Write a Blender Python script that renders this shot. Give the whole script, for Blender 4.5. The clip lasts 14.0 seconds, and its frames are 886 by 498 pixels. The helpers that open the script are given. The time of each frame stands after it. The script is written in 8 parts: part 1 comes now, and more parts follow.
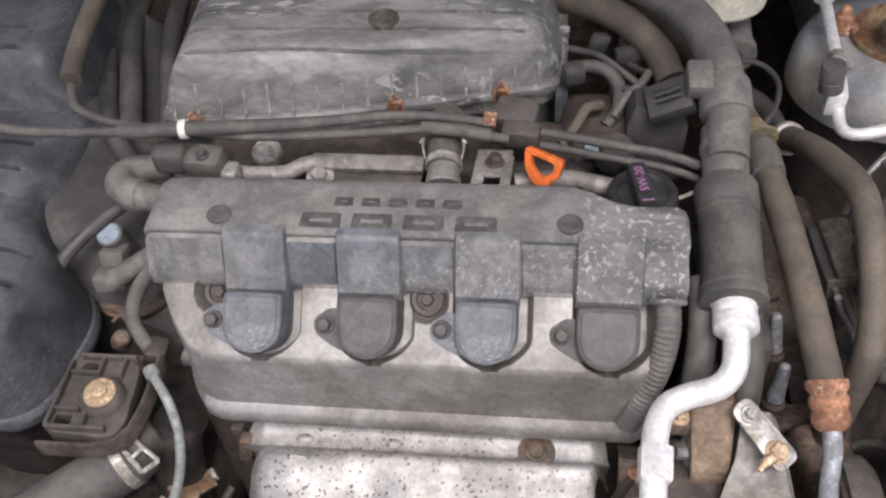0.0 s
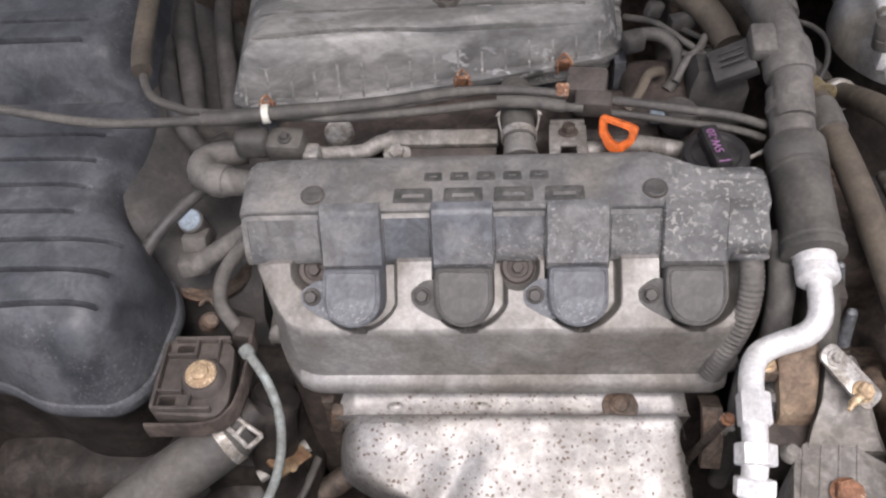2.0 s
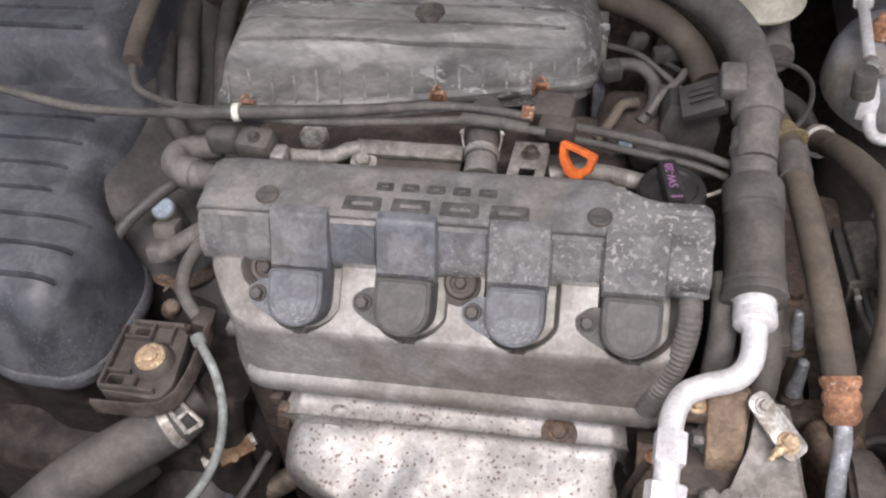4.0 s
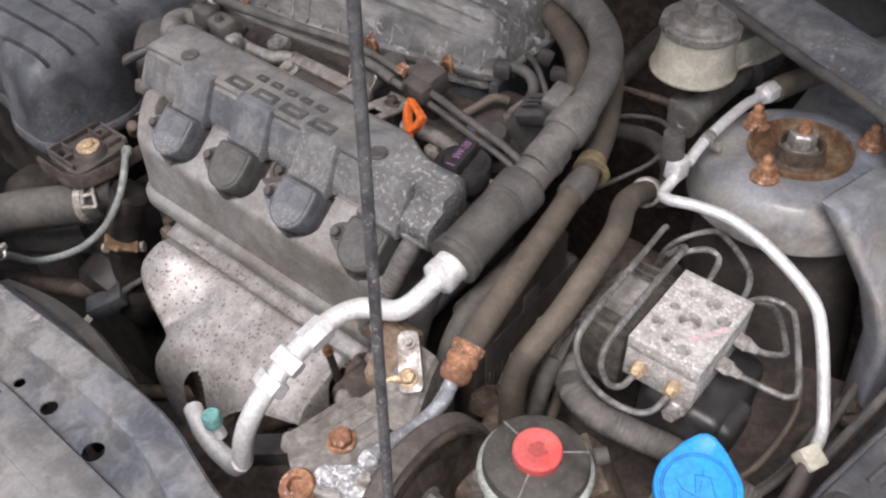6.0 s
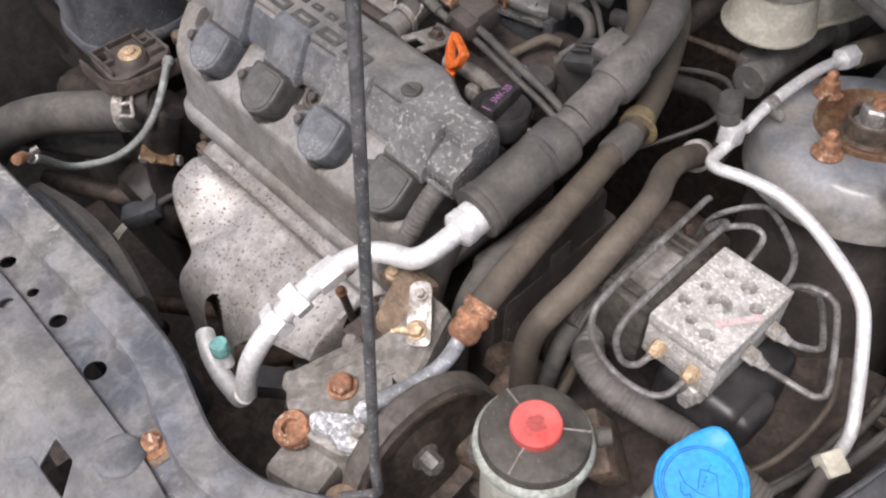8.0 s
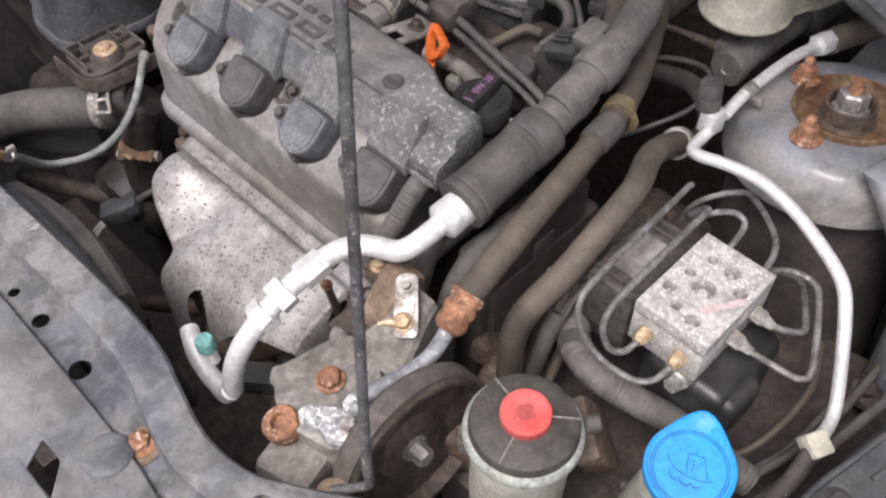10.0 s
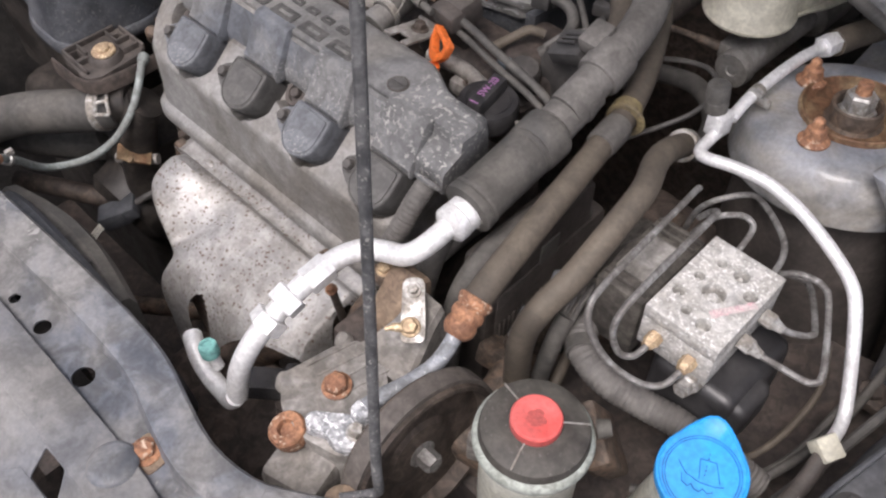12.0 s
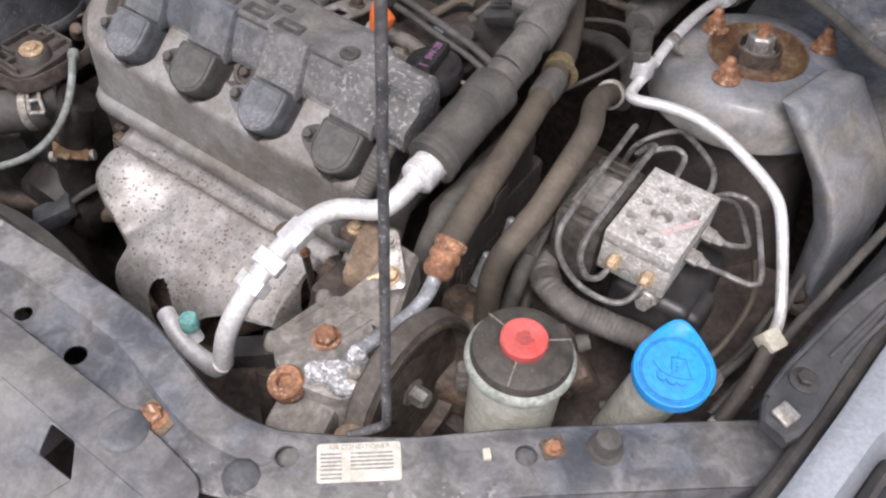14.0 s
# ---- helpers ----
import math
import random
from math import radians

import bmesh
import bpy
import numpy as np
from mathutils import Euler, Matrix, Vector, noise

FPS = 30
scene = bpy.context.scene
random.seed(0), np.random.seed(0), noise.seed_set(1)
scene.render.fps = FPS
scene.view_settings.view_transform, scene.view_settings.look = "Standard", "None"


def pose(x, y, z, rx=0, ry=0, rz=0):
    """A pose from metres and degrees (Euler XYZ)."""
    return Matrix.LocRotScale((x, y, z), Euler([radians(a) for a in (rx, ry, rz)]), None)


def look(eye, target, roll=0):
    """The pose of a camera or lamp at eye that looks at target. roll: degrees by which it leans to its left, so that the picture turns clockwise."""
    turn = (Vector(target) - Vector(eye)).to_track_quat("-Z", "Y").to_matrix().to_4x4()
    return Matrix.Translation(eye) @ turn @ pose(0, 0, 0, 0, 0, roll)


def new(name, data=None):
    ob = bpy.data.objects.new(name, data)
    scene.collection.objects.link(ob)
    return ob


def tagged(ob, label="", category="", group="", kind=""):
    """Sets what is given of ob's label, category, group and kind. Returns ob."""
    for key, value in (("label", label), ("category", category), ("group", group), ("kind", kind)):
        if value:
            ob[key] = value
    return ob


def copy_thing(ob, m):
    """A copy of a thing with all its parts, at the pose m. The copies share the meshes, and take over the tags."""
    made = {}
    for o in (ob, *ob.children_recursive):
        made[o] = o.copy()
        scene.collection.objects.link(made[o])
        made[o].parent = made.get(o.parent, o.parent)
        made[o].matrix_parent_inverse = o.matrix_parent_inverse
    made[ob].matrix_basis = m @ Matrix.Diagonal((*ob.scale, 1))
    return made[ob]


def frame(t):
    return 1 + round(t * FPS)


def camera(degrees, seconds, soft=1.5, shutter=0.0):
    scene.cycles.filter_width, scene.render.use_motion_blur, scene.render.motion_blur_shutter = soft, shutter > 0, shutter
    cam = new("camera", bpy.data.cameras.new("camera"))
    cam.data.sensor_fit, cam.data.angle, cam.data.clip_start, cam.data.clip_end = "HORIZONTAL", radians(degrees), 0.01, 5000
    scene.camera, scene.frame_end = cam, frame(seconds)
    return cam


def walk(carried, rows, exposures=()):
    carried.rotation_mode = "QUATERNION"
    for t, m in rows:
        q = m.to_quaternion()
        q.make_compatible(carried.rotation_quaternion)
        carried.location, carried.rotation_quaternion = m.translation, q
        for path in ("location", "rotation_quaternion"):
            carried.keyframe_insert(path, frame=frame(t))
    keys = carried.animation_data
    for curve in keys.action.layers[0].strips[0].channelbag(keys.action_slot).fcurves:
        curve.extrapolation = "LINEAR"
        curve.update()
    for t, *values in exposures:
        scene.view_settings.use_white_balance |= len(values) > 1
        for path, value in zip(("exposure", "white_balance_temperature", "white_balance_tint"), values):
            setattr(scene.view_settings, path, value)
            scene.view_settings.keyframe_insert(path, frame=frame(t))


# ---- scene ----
cam = camera(52.6, 14.0, soft=2.3)
METRES, EYE, TILT, LEAN, TURN = 1.0, 1.38, -48.0, 3.6, 5.8
ROWS = [
    (0.0, 0.0, 0.0, 0.0, -0.0, 0.0, -0.0),
    (0.5, -0.0465, -0.0202, -0.0054, -1.27, -0.65, 3.57),
    (1.0, -0.0608, -0.0256, -0.0027, -2.16, -1.14, 4.0),
    (1.5, -0.0725, -0.0204, -0.0003, -2.67, -1.75, 3.67),
    (2.0, -0.0897, -0.025, 0.0052, -1.95, -2.14, 2.98),
    (4.5, 0.0927, -0.0415, -0.0018, 6.52, -1.27, -7.14),
    (5.0, 0.2547, -0.0446, -0.0111, 14.0, -3.06, -16.25),
    (5.5, 0.3834, -0.1138, -0.0462, 16.29, -1.64, -21.21),
    (6.0, 0.4527, -0.0739, 0.0025, 22.25, -2.94, -25.88),
    (6.5, 0.4758, -0.0132, 0.0518, 28.43, -8.98, -30.05),
    (7.0, 0.4633, -0.0053, 0.046, 29.9, -11.75, -30.9),
    (7.5, 0.4587, -0.0171, 0.0391, 29.16, -11.39, -31.22),
    (8.0, 0.4611, -0.0265, 0.0406, 28.35, -11.0, -30.77),
    (10.5, 0.451, -0.0302, 0.0368, 26.07, -10.52, -30.04),
    (11.0, 0.4472, -0.0267, 0.038, 25.86, -10.49, -30.06),
    (11.5, 0.4469, -0.0281, 0.0374, 25.7, -10.46, -29.94),
    (12.0, 0.4417, -0.0301, 0.0336, 25.62, -10.28, -29.87),
    (12.5, 0.4262, -0.0291, 0.0277, 25.32, -10.25, -29.45),
    (13.0, 0.4107, -0.0487, 0.0078, 23.4, -9.0, -27.84),
    (13.5, 0.4068, -0.0772, -0.0132, 19.89, -6.71, -25.69),
    (14.0, 0.4158, -0.1003, -0.0393, 15.75, -5.03, -25.56),
]
walk(cam, [(t, pose(0, 0, EYE, TILT, LEAN, TURN) @ pose(METRES * x, METRES * y, METRES * z, 90 + pitch, roll, yaw)) for t, x, y, z, yaw, pitch, roll in ROWS],
     exposures=[(0.0, 0.63, 6560, 17), (2.2, 0.62, 6580, 17), (4.5, 0.66, 6620, 17), (5.5, 0.66, 6620, 17), (6.0, 0.57, 6620, 17), (6.5, 0.68, 6660, 17), (8.2, 0.69, 6660, 17), (10.5, 0.64, 6640, 17), (14.0, 0.62, 6560, 17)])

# ---- daylight: a bright overcast sky and a very wide, weak sun ----
world = bpy.data.worlds.new("overcast_sky")
scene.world = world
world.use_nodes = True
wn = world.node_tree.nodes
wl = world.node_tree.links
sky = wn.new("ShaderNodeTexSky")
sky.sky_type = "NISHITA"
sky.sun_disc = False
sky.sun_elevation = radians(64)
sky.sun_rotation = radians(160)
sky.air_density, sky.dust_density, sky.ozone_density = 1.0, 4.0, 1.0
grey = wn.new("ShaderNodeHueSaturation")
grey.inputs["Saturation"].default_value = 0.40
wl.new(sky.outputs["Color"], grey.inputs["Color"])
wl.new(grey.outputs["Color"], wn["Background"].inputs["Color"])
wn["Background"].inputs["Strength"].default_value = 0.15
sun_data = bpy.data.lights.new("sun", "SUN")
sun_data.energy = 1.5
sun_data.angle = radians(25)
sun_data.color = (1.0, 0.985, 0.97)
sun = new("sun", sun_data)
sun.matrix_world = look((0.30, -0.72, 3.2), (0.0, 0.35, 0.85))


# ---- materials ----
def surface(name, base, dirt=None, amount=0.5, scale=18.0, rough=0.6, metal=0.0, bump=0.15, fine=260.0,
            fleck=None, fleck_scale=120.0, fleck_size=0.25, fleck_patch=0.5, dirt_rough=0.72, coat=0.0, spread=0.12, stretch=None, dots=False, mottle=0.22):
    """A worn surface: base colour, broad dirt, fine grain and, where given, small flecks of another colour."""
    m = bpy.data.materials.new(name)
    m.use_nodes = True
    n, l = m.node_tree.nodes, m.node_tree.links
    bs = n["Principled BSDF"]
    tc = n.new("ShaderNodeTexCoord")
    place = n.new("ShaderNodeMapping")
    place.inputs["Scale"].default_value = stretch or (1, 1, 1)
    l.new(tc.outputs["Object"], place.inputs["Vector"])

    def noise_at(s, detail=5.0, dist=0.0):
        t = n.new("ShaderNodeTexNoise")
        t.inputs["Scale"].default_value, t.inputs["Detail"].default_value = s, detail
        t.inputs["Roughness"].default_value = 0.62
        t.inputs["Distortion"].default_value = dist
        l.new(place.outputs["Vector"], t.inputs["Vector"])
        return t

    def ramp(sock, lo, hi):
        r = n.new("ShaderNodeMapRange")
        r.interpolation_type = "SMOOTHSTEP"
        r.inputs["From Min"].default_value, r.inputs["From Max"].default_value = lo, hi
        l.new(sock, r.inputs["Value"])
        return r.outputs["Result"]

    def mix(fac, a, b, how="MIX"):
        x = n.new("ShaderNodeMix")
        x.data_type, x.blend_type = "RGBA", how
        l.new(fac, x.inputs["Factor"]) if isinstance(fac, bpy.types.NodeSocket) else None
        if not isinstance(fac, bpy.types.NodeSocket):
            x.inputs["Factor"].default_value = fac
        for sock, v in ((x.inputs[6], a), (x.inputs[7], b)):
            if isinstance(v, bpy.types.NodeSocket):
                l.new(v, sock)
            else:
                sock.default_value = (*v, 1)
        return x.outputs[2]

    broad = noise_at(scale, 6.0, 0.4)
    grain = noise_at(fine, 3.0)
    dirt = dirt or tuple(c * 0.55 for c in base)
    mask = ramp(broad.outputs["Fac"], 0.62 - 0.32 * amount - spread, 0.62 - 0.32 * amount + spread)
    col = mix(mask, base, dirt)
    grey_grain = ramp(grain.outputs["Fac"], 0.3, 0.72)
    lowhigh = mix(grey_grain, tuple([0.88] * 3), tuple([1.11] * 3))
    col = mix(1.0, col, lowhigh, "MULTIPLY")
    blotch = ramp(noise_at(scale * 3.7, 5.0, 0.6).outputs["Fac"], 0.36, 0.66)
    col = mix(1.0, col, mix(blotch, tuple([1 - mottle] * 3), tuple([1 + 0.6 * mottle] * 3)), "MULTIPLY")
    rough_mix = n.new("ShaderNodeMix")
    rough_mix.inputs[2].default_value, rough_mix.inputs[3].default_value = rough, dirt_rough
    l.new(mask, rough_mix.inputs[0])
    if fleck:
        if dots:
            v = n.new("ShaderNodeTexVoronoi")
            v.inputs["Scale"].default_value = fleck_scale
            warp = n.new("ShaderNodeVectorMath")
            warp.operation = "MULTIPLY_ADD"
            warp.inputs[1].default_value = (0.004, 0.004, 0.004)
            l.new(noise_at(fleck_scale * 1.5, 2.0).outputs["Color"], warp.inputs[0])
            l.new(tc.outputs["Object"], warp.inputs[2])
            l.new(warp.outputs[0], v.inputs["Vector"])
            wide = n.new("ShaderNodeMath")
            wide.operation = "MULTIPLY_ADD"
            wide.inputs[1].default_value = 0.34
            l.new(v.outputs["Color"], wide.inputs[0])
            l.new(v.outputs["Distance"], wide.inputs[2])
            far = ramp(wide.outputs[0], fleck_size - 0.05, fleck_size + 0.05)
            flip = n.new("ShaderNodeMath")
            flip.operation = "SUBTRACT"
            flip.inputs[0].default_value = 1.0
            l.new(far, flip.inputs[1])
            spot = flip.outputs[0]
        else:
            v = n.new("ShaderNodeTexNoise")
            v.inputs["Scale"].default_value, v.inputs["Detail"].default_value, v.inputs["Distortion"].default_value = fleck_scale, 2.0, 0.5
            l.new(place.outputs["Vector"], v.inputs["Vector"])
            spot = ramp(v.outputs["Fac"], 0.72 - fleck_size * 0.35, 0.80 - fleck_size * 0.35)
        patch = noise_at(scale * 0.7, 3.0)
        fm = n.new("ShaderNodeMath")
        fm.operation = "MULTIPLY"
        l.new(spot, fm.inputs[0])
        l.new(ramp(patch.outputs["Fac"], 0.66 - 0.4 * fleck_patch, 0.80 - 0.4 * fleck_patch), fm.inputs[1])
        col = mix(fm.outputs[0], col, fleck)
        if metal:
            mm = n.new("ShaderNodeMath")
            mm.operation = "MULTIPLY_ADD"
            mm.inputs[1].default_value, mm.inputs[2].default_value = -metal, metal
            l.new(fm.outputs[0], mm.inputs[0])
            l.new(mm.outputs[0], bs.inputs["Metallic"])
    l.new(col, bs.inputs["Base Color"])
    l.new(rough_mix.outputs[0], bs.inputs["Roughness"])
    if not (fleck and metal):
        bs.inputs["Metallic"].default_value = metal
    bs.inputs["Coat Weight"].default_value = coat
    b = n.new("ShaderNodeBump")
    b.inputs["Strength"].default_value, b.inputs["Distance"].default_value = bump, 0.002
    add = n.new("ShaderNodeMath")
    add.operation = "ADD"
    l.new(broad.outputs["Fac"], add.inputs[0])
    gm = n.new("ShaderNodeMath")
    gm.operation = "MULTIPLY"
    gm.inputs[1].default_value = 0.3
    l.new(grain.outputs["Fac"], gm.inputs[0])
    l.new(gm.outputs[0], add.inputs[1])
    l.new(add.outputs[0], b.inputs["Height"])
    l.new(b.outputs["Normal"], bs.inputs["Normal"])
    return m


M = {}
M["cover"] = surface("weathered_grey_cover", (0.195, 0.187, 0.172), (0.135, 0.135, 0.135), 0.5, 9, 0.42, 0.0, 0.2,
                     fleck=(0.30, 0.295, 0.275), fleck_scale=230, fleck_size=0.45, fleck_patch=0.5, mottle=0.3)
M["cover_blue"] = surface("blue_grey_cover_panel", (0.108, 0.115, 0.128), (0.150, 0.150, 0.148), 0.42, 16, 0.42, 0.0, 0.2,
                          fleck=(0.23, 0.23, 0.225), fleck_scale=300, fleck_size=0.40, fleck_patch=0.5, mottle=0.3)
M["coil"] = surface("blue_grey_coil_plastic", (0.095, 0.10, 0.11), (0.15, 0.158, 0.17), 0.5, 22, 0.5, 0.0, 0.1,
                    fleck=(0.27, 0.275, 0.28), fleck_scale=420, fleck_size=0.4, fleck_patch=0.45)
M["coil_dark"] = surface("dark_coil_plastic", (0.072, 0.069, 0.066), (0.098, 0.095, 0.09), 0.5, 22, 0.5, 0.0, 0.1)
M["head"] = surface("cast_aluminium_head", (0.385, 0.378, 0.366), (0.185, 0.17, 0.15), 0.47, 11, 0.42, 0.45, 0.12, spread=0.22, mottle=0.18)
M["shield"] = surface("speckled_heat_shield", (0.44, 0.435, 0.43), (0.31, 0.295, 0.275), 0.5, 16, 0.46, 0.4, 0.12, spread=0.2,
                      fleck=(0.12, 0.085, 0.065), fleck_scale=230, fleck_size=0.40, fleck_patch=0.8, dots=True, dirt_rough=0.52)
M["alu"] = surface("bright_aluminium_pipe", (0.84, 0.84, 0.84), (0.72, 0.715, 0.705), 0.35, 40, 0.4, 0.4, 0.06, dirt_rough=0.5, mottle=0.08)
M["white_alu"] = surface("corroded_white_aluminium", (0.62, 0.62, 0.63), (0.30, 0.31, 0.32), 0.5, 60, 0.6, 0.2, 0.5,
                         fleck=(0.78, 0.78, 0.79), fleck_scale=240, fleck_size=0.5, fleck_patch=0.9, mottle=0.4)
M["rubber"] = surface("dusty_black_rubber", (0.058, 0.056, 0.053), (0.105, 0.098, 0.088), 0.5, 14, 0.65, 0.0, 0.1)
M["hose"] = surface("brown_dusted_hose", (0.122, 0.101, 0.077), (0.074, 0.061, 0.048), 0.42, 12, 0.7, 0.0, 0.1, mottle=0.15)
M["grey_hose"] = surface("grey_dusted_hose", (0.165, 0.156, 0.145), (0.105, 0.098, 0.09), 0.45, 14, 0.65, 0.0, 0.15)
M["plastic"] = surface("dusty_black_plastic", (0.042, 0.046, 0.054), (0.094, 0.098, 0.106), 0.42, 12, 0.40, 0.0, 0.12, spread=0.2,
                       fleck=(0.12, 0.12, 0.123), fleck_scale=330, fleck_size=0.40, fleck_patch=0.5, mottle=0.32)
M["airbox"] = surface("streaked_airbox_plastic", (0.235, 0.230, 0.215), (0.130, 0.130, 0.128), 0.46, 9, 0.36, 0.0, 0.15, stretch=(0.5, 1.2, 1.0), mottle=0.4,
                      fleck=(0.36, 0.36, 0.355), fleck_scale=110, fleck_size=0.48, fleck_patch=0.6)
# void to grime: dark colours raised and browned in place of veiling haze
M["void"] = surface("hazed_dark_plastic", (0.056, 0.048, 0.043), (0.092, 0.078, 0.069), 0.4, 20, 0.65, 0.0, 0.1)
# pit: near-black that carries the shade of the deep parts in its colour
M["pit"] = surface("shaded_black", (0.044, 0.035, 0.031), (0.078, 0.061, 0.051), 0.4, 25, 0.6, 0.0, 0.3, mottle=0.4)
M["black"] = surface("black_plastic", (0.046, 0.044, 0.043), (0.078, 0.072, 0.067), 0.4, 20, 0.5, 0.0, 0.1)
M["grime"] = surface("greasy_dark_metal", (0.060, 0.047, 0.040), (0.105, 0.082, 0.066), 0.45, 22, 0.6, 0.2, 0.5, mottle=0.45)
M["iron"] = surface("grey_cast_housing", (0.335, 0.32, 0.30), (0.20, 0.185, 0.165), 0.42, 20, 0.6, 0.3, 0.4, mottle=0.3)
M["rust"] = surface("orange_rust", (0.40, 0.20, 0.11), (0.22, 0.105, 0.06), 0.5, 60, 0.85, 0.0, 0.7, fleck=(0.52, 0.40, 0.30), fleck_scale=300, fleck_size=0.45, mottle=0.35)
M["darkrust"] = surface("brown_rusty_steel", (0.17, 0.115, 0.08), (0.10, 0.078, 0.062), 0.5, 40, 0.75, 0.1, 0.5, mottle=0.4)
M["ochre"] = surface("ochre_stained_steel", (0.29, 0.215, 0.125), (0.17, 0.09, 0.05), 0.5, 26, 0.6, 0.2, 0.3, mottle=0.35)
M["frame"] = surface("grey_painted_frame", (0.105, 0.117, 0.140), (0.180, 0.177, 0.172), 0.48, 11, 0.36, 0.0, 0.1, spread=0.16,
                     fleck=(0.28, 0.275, 0.265), fleck_scale=160, fleck_size=0.38, fleck_patch=0.4, mottle=0.38)
M["tower"] = surface("grey_painted_tower", (0.215, 0.240, 0.285), (0.29, 0.265, 0.225), 0.30, 7, 0.25, 0.0, 0.05, coat=0.35, spread=0.16,
                     fleck=(0.33, 0.33, 0.33), fleck_scale=70, fleck_size=0.30, fleck_patch=0.4, mottle=0.3)
M["paint"] = surface("silver_blue_body_paint", (0.38, 0.41, 0.455), (0.33, 0.36, 0.40), 0.3, 6, 0.3, 0.2, 0.02, coat=0.5, mottle=0.06)
M["dark_frame"] = surface("black_painted_steel", (0.044, 0.047, 0.053), (0.082, 0.082, 0.083), 0.4, 14, 0.33, 0.0, 0.1, spread=0.2, mottle=0.25)
M["fin"] = surface("pale_worn_rib_edge", (0.33, 0.325, 0.31), (0.19, 0.185, 0.175), 0.45, 40, 0.45, 0.0, 0.1)
M["steel"] = surface("dull_steel_line", (0.30, 0.295, 0.285), (0.16, 0.15, 0.14), 0.45, 60, 0.5, 0.5, 0.3)
M["zinc"] = surface("zinc_plated_steel", (0.50, 0.49, 0.47), (0.31, 0.285, 0.25), 0.45, 70, 0.42, 0.6, 0.3)
M["gold"] = surface("yellow_zinc_bolt", (0.56, 0.43, 0.27), (0.40, 0.29, 0.19), 0.45, 110, 0.45, 0.4, 0.4, fleck=(0.70, 0.58, 0.40), fleck_scale=400, fleck_size=0.45)
M["abs"] = surface("pitted_aluminium_block", (0.60, 0.59, 0.565), (0.45, 0.435, 0.405), 0.5, 45, 0.55, 0.25, 0.5,
                   fleck=(0.74, 0.73, 0.71), fleck_scale=420, fleck_size=0.42, fleck_patch=0.8)
M["tan"] = surface("tan_stained_casting", (0.30, 0.225, 0.155), (0.17, 0.12, 0.085), 0.5, 30, 0.7, 0.1, 0.4, mottle=0.3)
M["cream"] = surface("aged_cream_plastic", (0.62, 0.60, 0.50), (0.50, 0.48, 0.39), 0.45, 20, 0.35, 0.0, 0.06, mottle=0.12)
M["clear"] = surface("cloudy_white_plastic", (0.76, 0.76, 0.67), (0.60, 0.60, 0.51), 0.45, 25, 0.35, 0.0, 0.06, mottle=0.14)
M["lid"] = surface("sooty_reservoir_lid", (0.038, 0.033, 0.029), (0.075, 0.070, 0.060), 0.4, 24, 0.5, 0.0, 0.15, fleck=(0.16, 0.155, 0.14), fleck_scale=420, fleck_size=0.22, fleck_patch=0.45)
M["rim"] = surface("pale_green_rim", (0.40, 0.43, 0.39), (0.28, 0.30, 0.265), 0.5, 60, 0.45, 0.0, 0.1, mottle=0.25)
M["red"] = surface("faded_red_plastic", (0.66, 0.095, 0.085), (0.58, 0.12, 0.11), 0.4, 40, 0.45, 0.0, 0.05, mottle=0.08)
M["red_soot"] = surface("sooty_red_plastic", (0.36, 0.075, 0.068), (0.46, 0.09, 0.08), 0.45, 150, 0.6, 0.0, 0.1, spread=0.25)
M["blue"] = surface("bright_blue_plastic", (0.012, 0.30, 0.74), (0.02, 0.27, 0.64), 0.3, 30, 0.4, 0.0, 0.03, mottle=0.08)
M["blue_line"] = surface("dark_blue_relief", (0.01, 0.17, 0.46), (0.01, 0.14, 0.38), 0.3, 30, 0.5, 0.0, 0.03)
M["orange"] = surface("orange_plastic", (0.82, 0.17, 0.025), (0.60, 0.13, 0.025), 0.4, 60, 0.4, 0.0, 0.05)
M["teal"] = surface("teal_plastic_cap", (0.20, 0.47, 0.44), (0.15, 0.36, 0.34), 0.4, 60, 0.5, 0.0, 0.1)
M["tube"] = surface("pale_green_tube", (0.235, 0.265, 0.255), (0.17, 0.18, 0.17), 0.4, 40, 0.45, 0.0, 0.05)
M["sky_blue"] = surface("pale_blue_plastic", (0.25, 0.31, 0.37), (0.19, 0.23, 0.26), 0.4, 60, 0.5, 0.0, 0.05)
M["yellow"] = surface("old_yellow_tape", (0.22, 0.175, 0.085), (0.12, 0.095, 0.06), 0.5, 60, 0.7, 0.0, 0.3)
M["label"] = surface("pale_paper_label", (0.66, 0.65, 0.58), (0.54, 0.52, 0.45), 0.4, 40, 0.5, 0.0, 0.03, mottle=0.08)
M["ink"] = surface("dark_label_ink", (0.26, 0.255, 0.24), (0.34, 0.33, 0.30), 0.3, 80, 0.6, 0.0, 0.0)
M["pink"] = surface("pink_cap_lettering", (0.30, 0.14, 0.29), (0.22, 0.11, 0.21), 0.3, 80, 0.6, 0.0, 0.0)
M["chalk"] = surface("pink_paint_mark", (0.62, 0.34, 0.38), (0.56, 0.47, 0.46), 0.6, 160, 0.7, 0.0, 0.2)
M["asphalt"] = surface("asphalt_ground", (0.05, 0.05, 0.05), (0.075, 0.073, 0.07), 0.5, 3, 0.9, 0.0, 0.5, fine=90)
M["tail"] = surface("pale_grey_steel_pipe", (0.36, 0.38, 0.41), (0.24, 0.25, 0.26), 0.45, 40, 0.45, 0.3, 0.3, fleck=(0.55, 0.56, 0.57), fleck_scale=260, fleck_size=0.30, fleck_patch=0.6)
